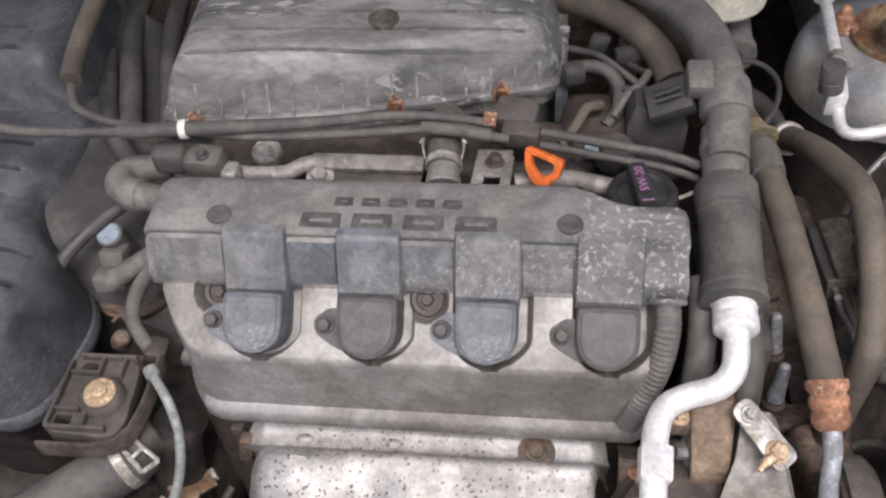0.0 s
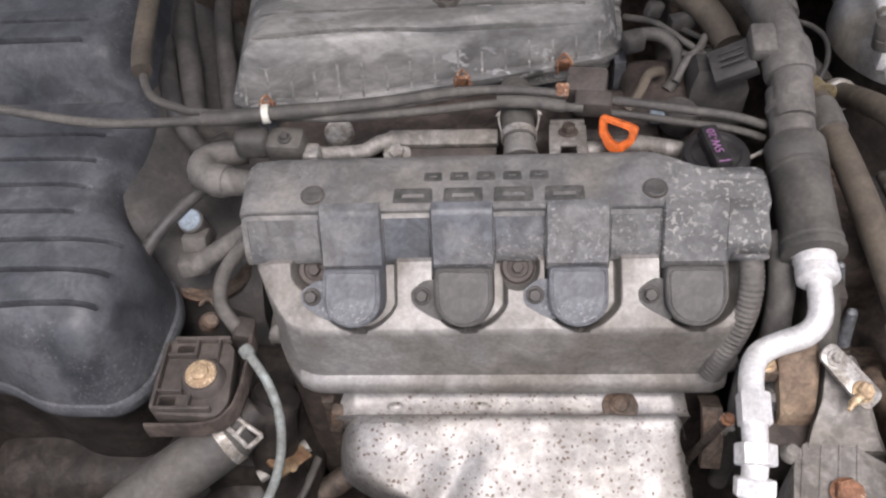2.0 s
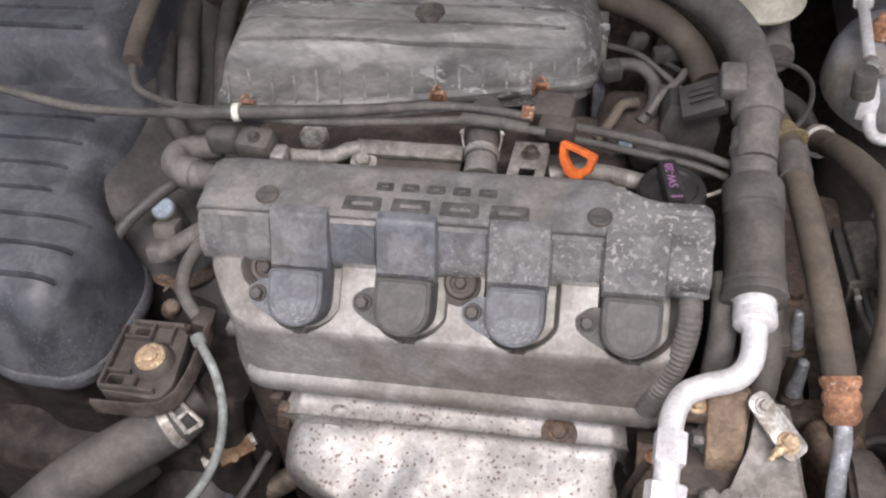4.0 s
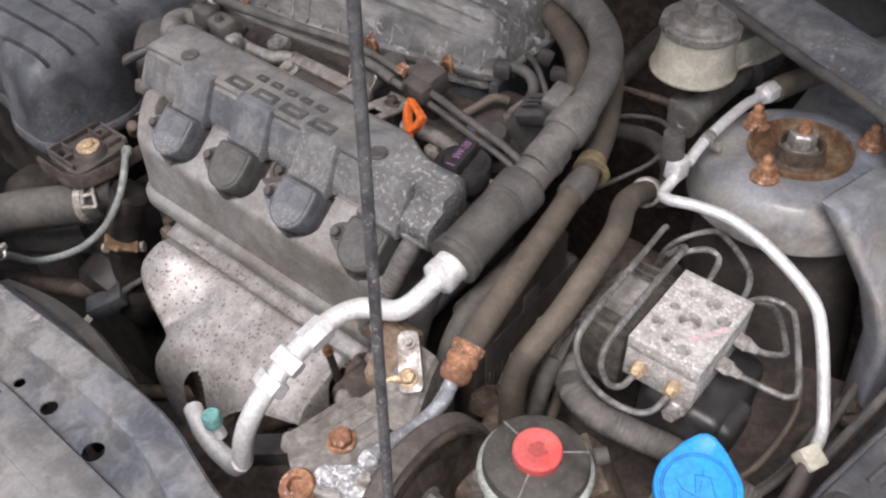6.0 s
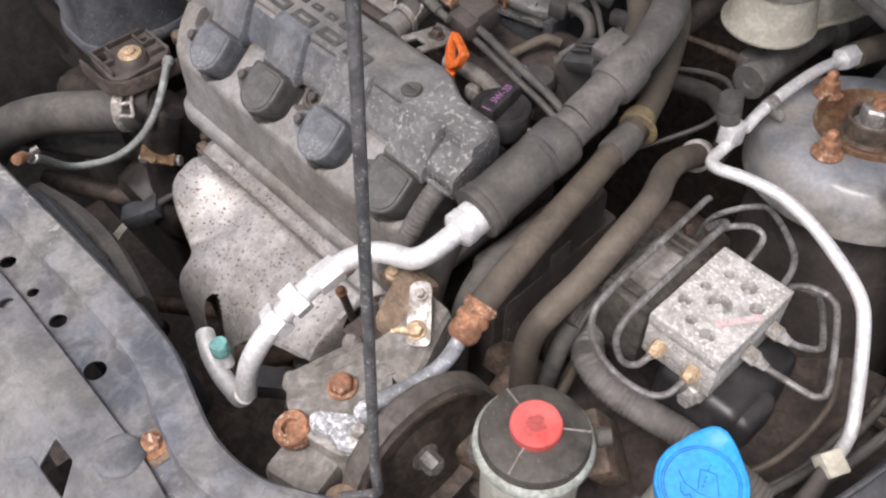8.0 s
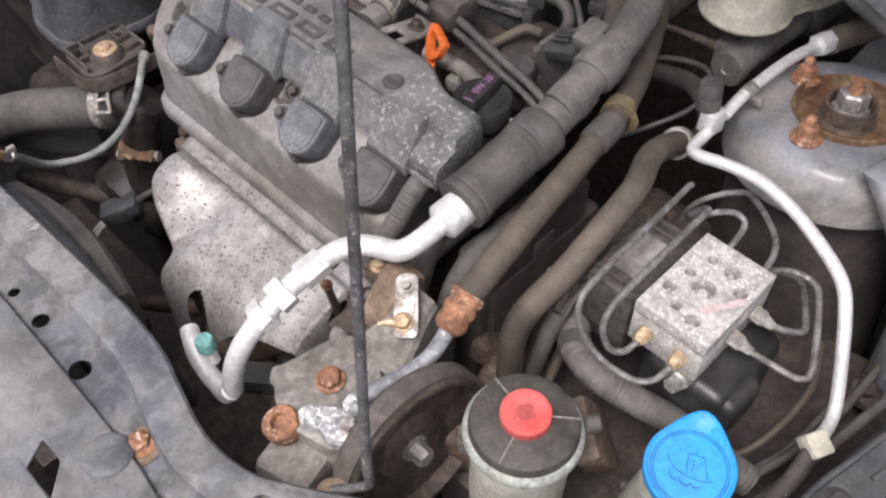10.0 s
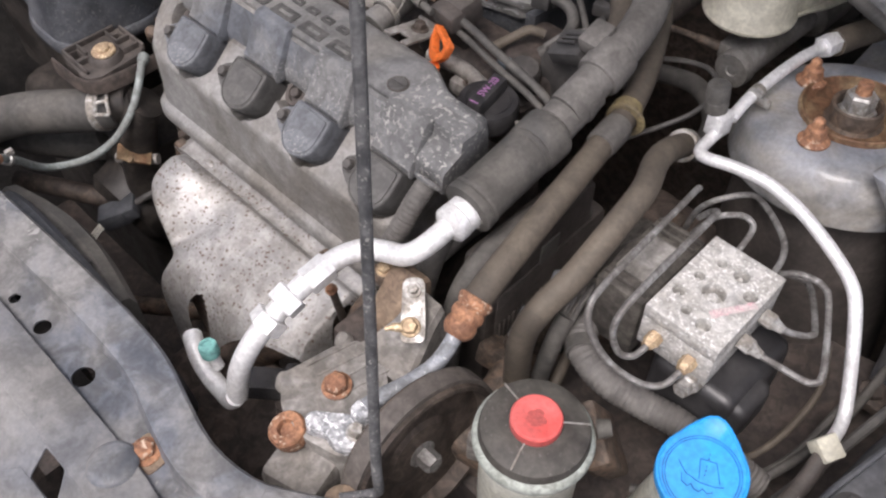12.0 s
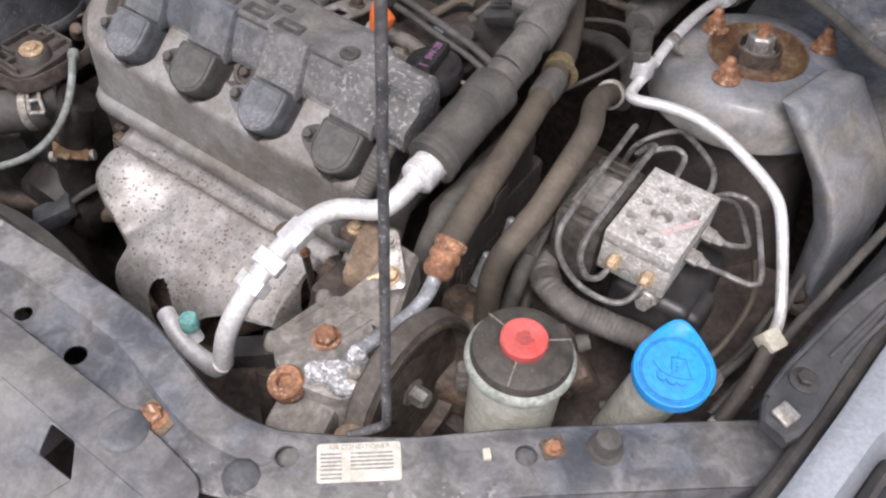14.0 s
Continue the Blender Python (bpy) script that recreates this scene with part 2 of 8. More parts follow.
M["gloss_black"] = surface("glossy_black_plastic", (0.020, 0.019, 0.020), (0.036, 0.034, 0.034), 0.4, 30, 0.38, 0.0, 0.05)
# brown chosen to brighten places that the light hardly reaches
M["lift_brown"] = surface("lightening_brown", (0.135, 0.101, 0.081), (0.080, 0.062, 0.051), 0.5, 18, 0.85, 0.0, 0.5, mottle=0.45)
M["motor"] = surface("grimy_motor_casting", (0.155, 0.142, 0.122), (0.085, 0.076, 0.066), 0.5, 26, 0.6, 0.2, 0.35, mottle=0.4)
M["dusty_frame"] = surface("dust_covered_frame", (0.178, 0.174, 0.166), (0.118, 0.124, 0.138), 0.42, 10, 0.42, 0.0, 0.1, spread=0.18, mottle=0.28)
# oil: darker than pit, shade painted onto deep parts that stand too open
M["oil"] = surface("shade_dark_casting", (0.019, 0.016, 0.014), (0.040, 0.033, 0.028), 0.42, 22, 0.5, 0.1, 0.4, mottle=0.5)
M["prop"] = surface("chipped_black_rod", (0.050, 0.051, 0.054), (0.11, 0.11, 0.112), 0.4, 60, 0.45, 0.0, 0.2, fleck=(0.24, 0.235, 0.22), fleck_scale=350, fleck_size=0.36, fleck_patch=0.7)
M["emblem"] = surface("dark_emblem_grey", (0.046, 0.045, 0.043), (0.085, 0.083, 0.078), 0.38, 60, 0.6, 0.0, 0.1)
M["belt"] = surface("drive_belt_rubber", (0.066, 0.058, 0.052), (0.115, 0.10, 0.088), 0.5, 30, 0.55, 0.0, 0.1)


# ---- mesh helpers ----
def V(*a):
    return Vector(a[0] if len(a) == 1 else a)


def merge(dst, src):
    """Adds the mesh src to dst and frees src."""
    vs = [dst.verts.new(v.co) for v in src.verts]
    src.verts.index_update()
    for f in src.faces:
        nf = dst.faces.new([vs[v.index] for v in f.verts])
        nf.smooth = f.smooth
    src.free()
    return dst


def soften(bm, width, segs=2, angle=28):
    edges = [e for e in bm.edges if len(e.link_faces) == 2 and e.calc_face_angle(0) > radians(angle)]
    if width > 0 and edges:
        bmesh.ops.bevel(bm, geom=edges, offset=width, segments=segs, affect="EDGES", profile=0.5, clamp_overlap=True)
    return bm


def box(bm, centre, size, bevel=0.002, turn=(0, 0, 0), segs=2, taper=1.0):
    b = bmesh.new()
    bmesh.ops.create_cube(b, size=1.0)
    for v in b.verts:
        k = taper if v.co.z > 0 else 1.0
        v.co = (v.co.x * size[0] * k, v.co.y * size[1] * k, v.co.z * size[2])
    soften(b, bevel, segs)
    b.transform(Matrix.LocRotScale(V(centre), Euler([radians(a) for a in turn]), None))
    return merge(bm, b)


def frame_on(axis):
    """A rotation that takes z onto the axis."""
    return V(axis).normalized().to_track_quat("Z", "Y").to_matrix().to_4x4()


def lathe(bm, origin, axis, profile, seg=28, start=0.0, squash=1.0):
    """A turned body: profile of (radius, height along the axis)."""
    b = bmesh.new()
    rings = []
    for r, h in profile:
        if r < 1e-6:
            rings.append([b.verts.new((0, 0, h))])
        else:
            rings.append([b.verts.new((r * math.cos(start + 2 * math.pi * i / seg), squash * r * math.sin(start + 2 * math.pi * i / seg), h)) for i in range(seg)])
    for a, c in zip(rings, rings[1:]):
        for i in range(seg):
            j = (i + 1) % seg
            if len(a) == 1 and len(c) == 1:
                continue
            if len(a) == 1:
                b.faces.new((a[0], c[i], c[j]))
            elif len(c) == 1:
                b.faces.new((a[i], a[j], c[0]))
            else:
                b.faces.new((a[i], a[j], c[j], c[i]))
    b.transform(Matrix.Translation(V(origin)) @ frame_on(axis))
    return merge(bm, b)


def rod(bm, p0, p1, r, r2=None, bevel=0.0, seg=20):
    p0, p1 = V(p0), V(p1)
    h = (p1 - p0).length
    r2 = r if r2 is None else r2
    k = min(bevel, 0.45 * h, 0.45 * r, 0.45 * r2)
    prof = [(0, 0), (r - k, 0), (r, k), (r2, h - k), (r2 - k, h), (0, h)] if k > 0 else [(0, 0), (r, 0), (r2, h), (0, h)]
    return lathe(bm, p0, p1 - p0, prof, seg)


def bolt(bm, p, axis=(0, 0, 1), r=0.006, h=0.005, washer=1.5, sides=6, stud=0.0):
    """A hexagon head with its washer and, where given, a stud end."""
    axis = V(axis).normalized()
    p = V(p)
    if washer:
        lathe(bm, p, axis, [(0, 0), (r * washer, 0), (r * washer, 0.0012), (r * washer * 0.9, 0.0018), (0, 0.0018)], 22)
    lathe(bm, p + axis * 0.0015, axis, [(0, 0), (r, 0), (r, h * 0.8), (r * 0.82, h), (0, h)], sides, 0.3)
    lathe(bm, p + axis * h, axis, [(0, 0.0012), (r * 0.5, 0.0012), (r * 0.55, 0.0016), (0, 0.0016)], 12)
    if stud:
        lathe(bm, p + axis * h, axis, [(r * 0.6, 0), (r * 0.6, stud - 0.001), (r * 0.45, stud), (0, stud)], 14)
    return bm


def curve_points(pts, step=0.004):
    """A smooth line through the points (Catmull-Rom)."""
    p = [np.array(q, float) for q in pts]
    p = [2 * p[0] - p[1]] + p + [2 * p[-1] - p[-2]]
    out = []
    for i in range(1, len(p) - 2):
        a, b, c, d = p[i - 1:i + 3]
        n = max(2, int(np.linalg.norm(c - b) / step))
        for k in range(n):
            t = k / n
            out.append(0.5 * (2 * b + (c - a) * t + (2 * a - 5 * b + 4 * c - d) * t * t + (3 * b - a - 3 * c + d) * t ** 3))
    out.append(p[-2])
    return out


def tube(bm, pts, r, seg=16, step=0.005, rib=0.0, pitch=0.006, smooth=True, wobble=0.0):
    """A round body swept along the points; r is a radius, or one radius for each point; rib: depth of corrugations."""
    line = curve_points(pts, step) if smooth else [np.array(q, float) for q in pts]
    n = len(line)
    cum = [0.0]
    for a, b in zip(line, line[1:]):
        cum.append(cum[-1] + float(np.linalg.norm(b - a)))
    if isinstance(r, (int, float)):
        radius = [r] * n
    else:
        knots = [0.0]
        ctrl = [np.array(q, float) for q in pts]
        for a, b in zip(ctrl, ctrl[1:]):
            knots.append(knots[-1] + float(np.linalg.norm(b - a)))
        radius = list(np.interp([c / cum[-1] * knots[-1] for c in cum], knots, r))
    b = bmesh.new()
    rings = []
    tan = [V(line[min(i + 1, n - 1)]) - V(line[max(i - 1, 0)]) for i in range(n)]
    tan = [t.normalized() for t in tan]
    nor = tan[0].orthogonal().normalized()
    for i in range(n):
        nor = (nor - tan[i] * nor.dot(tan[i])).normalized()
        bi = tan[i].cross(nor)
        rr = radius[i]
        if rib:
            rr += rib * math.cos(2 * math.pi * cum[i] / pitch)
        if wobble:
            rr *= 1 + wobble * noise.noise(V(line[i]) * 60)
        rings.append([b.verts.new(V(line[i]) + (nor * math.cos(2 * math.pi * k / seg) + bi * math.sin(2 * math.pi * k / seg)) * rr) for k in range(seg)])
    for a, c in zip(rings, rings[1:]):
        for k in range(seg):
            j = (k + 1) % seg
            b.faces.new((a[k], a[j], c[j], c[k]))
    b.faces.new(rings[0][::-1])
    b.faces.new(rings[-1])
    return merge(bm, b)


def fillet(pts, r, n=5):
    """A closed outline with rounded corners; r is one radius or one for each corner."""
    out = []
    m = len(pts)
    for i in range(m):
        a, b, c = (V(*pts[i - 1]), V(*pts[i]), V(*pts[(i + 1) % m]))
        rad = r if isinstance(r, (int, float)) else r[i]
        u, w = (a - b), (c - b)
        k = min(rad, 0.45 * u.length, 0.45 * w.length)
        if k < 1e-5:
            out.append(tuple(b))
            continue
        p, q = b + u.normalized() * k, b + w.normalized() * k
        for s in range(n + 1):
            t = s / n
            out.append(tuple((1 - t) ** 2 * p + 2 * t * (1 - t) * b + t * t * q))
    return out


def loft(bm, rings, closed=True, caps=True):
    """Skin between rings of equally many points."""
    b = bmesh.new()
    vs = [[b.verts.new(V(*p)) for p in ring] for ring in rings]
    k = len(vs[0])
    for a, c in zip(vs, vs[1:]):
        for i in range(k if closed else k - 1):
            j = (i + 1) % k
            b.faces.new((a[i], a[j], c[j], c[i]))
    if caps and closed:
        b.faces.new(vs[0][::-1])
        b.faces.new(vs[-1])
    bmesh.ops.recalc_face_normals(b, faces=b.faces)
    return merge(bm, b)


def plate(bm, outline, z0, z1, holes=(), bevel=0.001, place=None):
    """A flat plate of that outline (x, y) between two heights, with holes right through it."""
    b = bmesh.new()
    edges = []
    for ring in (outline, *holes):
        vs = [b.verts.new((p[0], p[1], z0)) for p in ring]
        edges += [b.edges.new((vs[i], vs[(i + 1) % len(vs)])) for i in range(len(vs))]
    bmesh.ops.triangle_fill(b, use_beauty=True, use_dissolve=False, edges=edges)
    bmesh.ops.recalc_face_normals(b, faces=b.faces)
    got = bmesh.ops.extrude_face_region(b, geom=b.faces[:])
    for v in got["geom"]:
        if isinstance(v, bmesh.types.BMVert):
            v.co.z = z1
    bmesh.ops.recalc_face_normals(b, faces=b.faces)
    if bevel:
        rim = [e for e in b.edges if len(e.link_faces) == 2 and 1.2 < e.calc_face_angle(0) < 1.9 and abs(e.verts[0].co.z - e.verts[1].co.z) < 1e-6]
        bmesh.ops.bevel(b, geom=rim, offset=bevel, segments=2, affect="EDGES", profile=0.5, clamp_overlap=True)
    if place is not None:
        b.transform(place)
    return merge(bm, b)


def circle(x, y, r, n=20, sx=1.0):
    return [(x + r * sx * math.cos(2 * math.pi * i / n), y + r * math.sin(2 * math.pi * i / n)) for i in range(n)]


def inside_distance(poly):
    """A function that gives how far (x, y) lies within the outline."""
    a = np.array([(p[0], p[1]) for p in poly])
    b = np.roll(a, -1, axis=0)
    d = b - a
    dd = (d * d).sum(1) + 1e-12

    def dist(x, y):
        p = np.array((x, y))
        t = np.clip(((p - a) * d).sum(1) / dd, 0, 1)
        q = a + d * t[:, None] - p
        return float(np.sqrt((q * q).sum(1).min()))
    return dist


def is_inside(poly, x, y):
    hit = False
    for a, b in zip(poly, poly[1:] + poly[:1]):
        if (a[1] > y) != (b[1] > y) and x < a[0] + (b[0] - a[0]) * (y - a[1]) / (b[1] - a[1]):
            hit = not hit
    return hit


def resample(outline, step):
    """The closed outline with points at even steps."""
    pts = [V(p[0], p[1], 0) for p in outline]
    out = []
    for a, b in zip(pts, pts[1:] + pts[:1]):
        n = max(1, int((b - a).length / step))
        out += [a.lerp(b, k / n) for k in range(n)]
    return out


def moulded_lid(bm, outline, centre, profile, step=0.006, rings=40, foot=(), sink=None):
    """A moulded lid: its height rises inward from the outline by profile (way in, z); foot: rings below, as (growth, z);
    sink: a field (x, x, y, y, depth, way in) that lies deeper, below a ribbed top."""
    pts = resample(outline, step)
    c = V(centre[0], centre[1], 0)
    dist = inside_distance(pts)
    ins, zs = [p[0] for p in profile], [p[1] for p in profile]
    b = bmesh.new()
    rows = []
    for grow, z in foot:
        rows.append([b.verts.new((p.x + (p - c).normalized().x * grow, p.y + (p - c).normalized().y * grow, z)) for p in pts])
    for r in range(rings):
        k = 1 - (r / rings) * (1.0 if r > rings * 0.5 else 0.35 + 0.65 * r / (rings * 0.5))
        row = []
        for p in pts:
            q = c + (p - c) * k
            d = dist(q.x, q.y)
            z = float(np.interp(d, ins, zs))
            if sink and d > sink[5] and sink[0] < q.x < sink[1] and sink[2] < q.y < sink[3]:
                z -= sink[4]
            row.append(b.verts.new((q.x, q.y, z)))
        rows.append(row)
    n = len(pts)
    for a, e in zip(rows, rows[1:]):
        for i in range(n):
            j = (i + 1) % n
            b.faces.new((a[i], a[j], e[j], e[i]))
    b.faces.new(rows[-1])
    return merge(bm, b)


def ribbed_field(bm, outline, profile, spans, pitch, gap, depth, y0, lift=0.0015):
    """The ribbed top of a lid: strips between grooves that run along x; spans: (first x, last x) of the groove before each strip."""
    dist = inside_distance(resample(outline, 0.006))
    ins, zs = [p[0] for p in profile], [p[1] for p in profile]
    b = bmesh.new()
    left = min(a for a, e in spans) - 0.012
    right = max(e for a, e in spans) + 0.014
    cols = [left + (right - left) * k / 60 for k in range(61)]
    ys = [y0 - 0.016, y0 - 0.012, y0 - 0.007]
    for k in range(len(spans)):
        ys += [y0 + pitch * k + gap * t for t in (-1.6, -1.05, -0.85, -0.55, -0.4, 0.0, 0.4, 0.55, 0.85, 1.05, 1.6)] + [y0 + pitch * (k + 0.5)]
    ys += [ys[-1] + 0.006, ys[-1] + 0.012]
    rows = []
    for y in ys:
        row = []
        k = max(0, min(len(spans) - 1, round((y - y0) / pitch)))
        gy = y0 + pitch * k
        x0, x1 = spans[k]
        for x in cols:
            z = float(np.interp(dist(x, y), ins, zs)) + lift
            t = (y - gy) / gap
            along = max(0.0, min(1.0, (x1 + 0.006 - x) / 0.008, (x - x0 + 0.006) / 0.008))
            z -= depth * along * max(0.0, min(1.0, (1.0 - abs(t)) / 0.45))
            deep = dist(x, y)
            rim = min((y - ys[0]) / 0.012, (ys[-1] - y) / 0.012, (x - left) / 0.012, (right - x) / 0.012, (deep - 0.009) / 0.007, 1.0)
            z -= 0.004 * (1 - max(0.0, rim))
            row.append(b.verts.new((x, y, z)))
        rows.append(row)
    for a, e in zip(rows, rows[1:]):
        for i in range(len(cols) - 1):
            q = (a[i], a[i + 1], e[i + 1], e[i])
            if all(is_inside(outline, v.co.x, v.co.y) and dist(v.co.x, v.co.y) > 0.008 for v in q):
                b.faces.new(q)
    for v in [v for v in b.verts if not v.link_faces]:
        b.verts.remove(v)
    return merge(bm, b)


OFFSET = {}


def link_mesh(name, bm, material, origin):
    bmesh.ops.remove_doubles(bm, verts=bm.verts, dist=1e-6)
    bmesh.ops.recalc_face_normals(bm, faces=bm.faces)
    bm.transform(Matrix.Translation(-origin))
    me = bpy.data.meshes.new(name)
    bm.to_mesh(me)
    bm.free()
    me.polygons.foreach_set("use_smooth", [True] * len(me.polygons))
    me.set_sharp_from_angle(angle=radians(35))
    me.materials.append(M[material])
    return new(name, me)


def thing(name, base, label, category, group="", kind=""):
    """An Empty at the thing's base, which carries its parts."""
    ob = new(name)
    ob.empty_display_size = 0.01
    ob.location = base
    OFFSET[ob.name] = V(base)
    return tagged(ob, label, category, group, kind)


def part(name, bm, material, parent, label=""):
    """One mesh, drawn in world places, as a part of a thing or of a part."""
    origin = OFFSET[parent.name]
    ob = link_mesh(name, bm, material, origin)
    ob.parent = parent
    OFFSET[ob.name] = origin
    return tagged(ob, label)


def solid(name, bm, material, label, category, group="", kind=""):
    """A thing that is one mesh."""
    bm.verts.ensure_lookup_table()
    lo = [min(v.co[i] for v in bm.verts) for i in range(3)]
    hi = [max(v.co[i] for v in bm.verts) for i in range(3)]
    origin = V((lo[0] + hi[0]) / 2, (lo[1] + hi[1]) / 2, lo[2])
    ob = link_mesh(name, bm, material, origin)
    ob.location = origin
    OFFSET[ob.name] = origin
    return tagged(ob, label, category, group, kind)


def B():
    return bmesh.new()


def text_mesh(body, size, place, depth=0.0004):
    """Lettering in the built-in font, as a mesh in world places."""
    cu = bpy.data.curves.new("lettering", "FONT")
    cu.body, cu.size, cu.extrude, cu.align_x, cu.align_y = body, size, depth, "CENTER", "CENTER"
    ob = bpy.data.objects.new("lettering", cu)
    scene.collection.objects.link(ob)
    me = bpy.data.meshes.new_from_object(ob.evaluated_get(bpy.context.evaluated_depsgraph_get()))
    bpy.data.objects.remove(ob)
    bm = bmesh.new()
    bm.from_mesh(me)
    bpy.data.meshes.remove(me)
    bm.transform(place)
    return bm


# ---- the setting: ground, body shell of the engine bay, raised bonnet ----
bm = B()
plate(bm, [(-600, -600), (600, -600), (600, 600), (-600, 600)], -0.05, 0.0, bevel=0)
solid("ground", bm, "asphalt", "plain dark asphalt under the car", "ground", kind="structure")

# firewall and cowl behind the engine
# firewall colour is raised to make up for the little light there
bm = B()
box(bm, (-0.05, 1.02, 0.60), (1.5, 0.03, 0.80), 0.004)
solid("firewall", bm, "lift_brown", "brown firewall behind the engine, colour raised to lift the dark", "firewall", kind="structure")
cowl = thing("cowl", (-0.05, 0.92, 0.95), "black plastic cowl panel below the windscreen", "cowl", kind="structure")
bm = B()
box(bm, (-0.05, 0.95, 0.985), (1.5, 0.16, 0.02), 0.006, (8, 0, 0))
part("panel", bm, "black", cowl)
STRIP = [(0.060, 0.850, 0.962), (0.161, 0.796, 0.960), (0.256, 0.752, 0.959), (0.337, 0.716, 0.959), (0.400, 0.670, 0.962), (0.470, 0.630, 0.968)]
bm = B()
loft(bm, [[(x, y, z), (x + 0.001, y + 0.001, z + 0.006), (x + 0.006, y + 0.009, z + 0.011), (x + 0.018, y + 0.030, z + 0.013), (x + 0.030, y + 0.052, z + 0.010), (x + 0.034, y + 0.060, z + 0.002), (x + 0.034, y + 0.060, z - 0.010), (x + 0.004, y + 0.006, z - 0.008)] for x, y, z in STRIP])
part("side_panel", bm, "frame", cowl, "grey dusty cowl side panel")
bm = B()
tube(bm, [(x - 0.001, y - 0.003, z - 0.004) for x, y, z in STRIP], 0.0055, 12)
part("rubber_seal", bm, "rubber", cowl, "dusty black rubber weather strip")

# side aprons and the tray below
bm = B()
box(bm, (0.56, 0.45, 0.50), (0.03, 1.2, 0.62), 0.004)
solid("apron_near_driver", bm, "black", "dark painted inner wing panel", "inner wing", kind="structure")
bm = B()
box(bm, (-0.80, 0.45, 0.56), (0.03, 1.2, 0.74), 0.004)
solid("apron_far_side", bm, "black", "dark painted inner wing panel", "inner wing", kind="structure")
# tray coloured as deep shade
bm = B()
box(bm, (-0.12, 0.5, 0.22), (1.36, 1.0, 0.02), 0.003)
solid("undertray", bm, "pit", "black splash tray below the engine, deep shade in its colour", "splash tray", kind="structure")

# raised bonnet, held by the rod
bonnet = thing("bonnet", (-0.1, 1.0, 1.06), "open silver-blue bonnet held up by a rod", "bonnet")
bm = B()
loft(bm, [[(x, 1.02 - 0.80 * v, 1.10 + 0.80 * v + 0.03 * math.sin(math.pi * v)) for v in (0, 0.2, 0.4, 0.6, 0.8, 1.0)]
          + [(x, 1.02 - 0.80 * v, 1.13 + 0.80 * v + 0.03 * math.sin(math.pi * v)) for v in (1.0, 0.8, 0.6, 0.4, 0.2, 0)] for x in (-0.82, 0.62)])
part("skin", bm, "paint", bonnet)

# front bumper skin, the closing edge of the wing
wing = thing("wing", (0.56, 0.35, 0.6), "silver-blue painted front wing edge with a black gap", "car wing", kind="structure")
bm = B()
WING = [(0.452, 0.10, 0.850), (0.470, 0.24, 0.862), (0.482, 0.31, 0.870), (0.492, 0.38, 0.876), (0.502, 0.47, 0.884), (0.525, 0.60, 0.902), (0.56, 0.80, 0.935), (0.58, 1.1, 0.975)]
loft(bm, [[(x, y, z - 0.03), (x, y, z), (x + 0.004, y, z + 0.004), (x + 0.28 * w, y - 0.008, z + 0.005 + 0.02 * w), (x + 0.7 * w, y - 0.010, z + 0.005 + 0.02 * w), (x + w, y - 0.012, z - 0.45 * w), (x + w, y - 0.012, z - 0.35), (x + 0.9 * w, y, z - 0.35)]
          for x, y, z, w in [(*p, float(np.interp(p[1], [0.1, 0.38, 0.47, 0.60], [0.034, 0.036, 0.07, 0.18]))) for p in WING]])
part("painted_edge", bm, "paint", wing)
bm = B()
tube(bm, [(x - 0.006, y, z - 0.022) for x, y, z in WING], 0.008, 10)
part("edge_seal", bm, "black", wing)
bm = B()
loft(bm, [[(x - 0.034, y, z - 0.012), (x - 0.040, y + 0.002, z - 0.020), (x - 0.050, y + 0.004, z - 0.060), (x - 0.046, y + 0.006, z - 0.16), (x - 0.040, y + 0.006, z - 0.16), (x - 0.034, y + 0.004, z - 0.05), (x - 0.010, y, z - 0.030), (x - 0.008, y, z - 0.026)] for x, y, z in WING[3:]])
part("inner_gutter", bm, "dark_frame", wing, "black painted rain gutter")
headlight = thing("headlight", (0.56, 0.26, 0.70), "dark headlamp unit beside the painted wing edge", "headlight")
bm = B()
loft(bm, [[(x + 0.037, y - 0.012, z - 0.15), (x + 0.037, y - 0.010, z - 0.012), (x + 0.042, y - 0.012, z - 0.004), (x + 0.10, y - 0.02, z - 0.010), (x + 0.17, y - 0.03, z - 0.05), (x + 0.18, y - 0.03, z - 0.15)] for x, y, z in WING[:4]])
part("housing", bm, "black", headlight)
bm = B()
loft(bm, [[(x + 0.046, y - 0.012, z - 0.004), (x + 0.050, y - 0.012, z + 0.002), (x + 0.10, y - 0.02, z - 0.004), (x + 0.165, y - 0.03, z - 0.042), (x + 0.165, y - 0.03, z - 0.05), (x + 0.05, y - 0.012, z - 0.01)] for x, y, z in WING[:4]])
part("lens", bm, "dark_frame", headlight, "dull dark lens")
bm = B()
tube(bm, [(0.418, 0.395, 0.775), (0.432, 0.445, 0.800), (0.447, 0.505, 0.828), (0.463, 0.575, 0.856), (0.486, 0.66, 0.885)], 0.0042, 10)
solid("release_cable", bm, "rubber", "dusty black cable along the wing gutter", "cable")

# upper radiator support: stepped pressed-steel beam
support = thing("radiator_support", (0.1, 0.15, 0.78), "grey painted pressed-steel radiator support beam with holes and rust", "radiator support", kind="structure")
RAIL = [(-0.70, 0.160), (-0.45, 0.165), (-0.25, 0.170), (-0.08, 0.176), (0.0, 0.176), (0.04, 0.172), (0.075, 0.163), (0.118, 0.154), (0.16, 0.158),
        (0.193, 0.175), (0.247, 0.211), (0.302, 0.260), (0.367, 0.313), (0.432, 0.365), (0.50, 0.415)]
line = [V(p[0], p[1], 0) for p in curve_points([(a, b, 0) for a, b in RAIL], 0.012)]


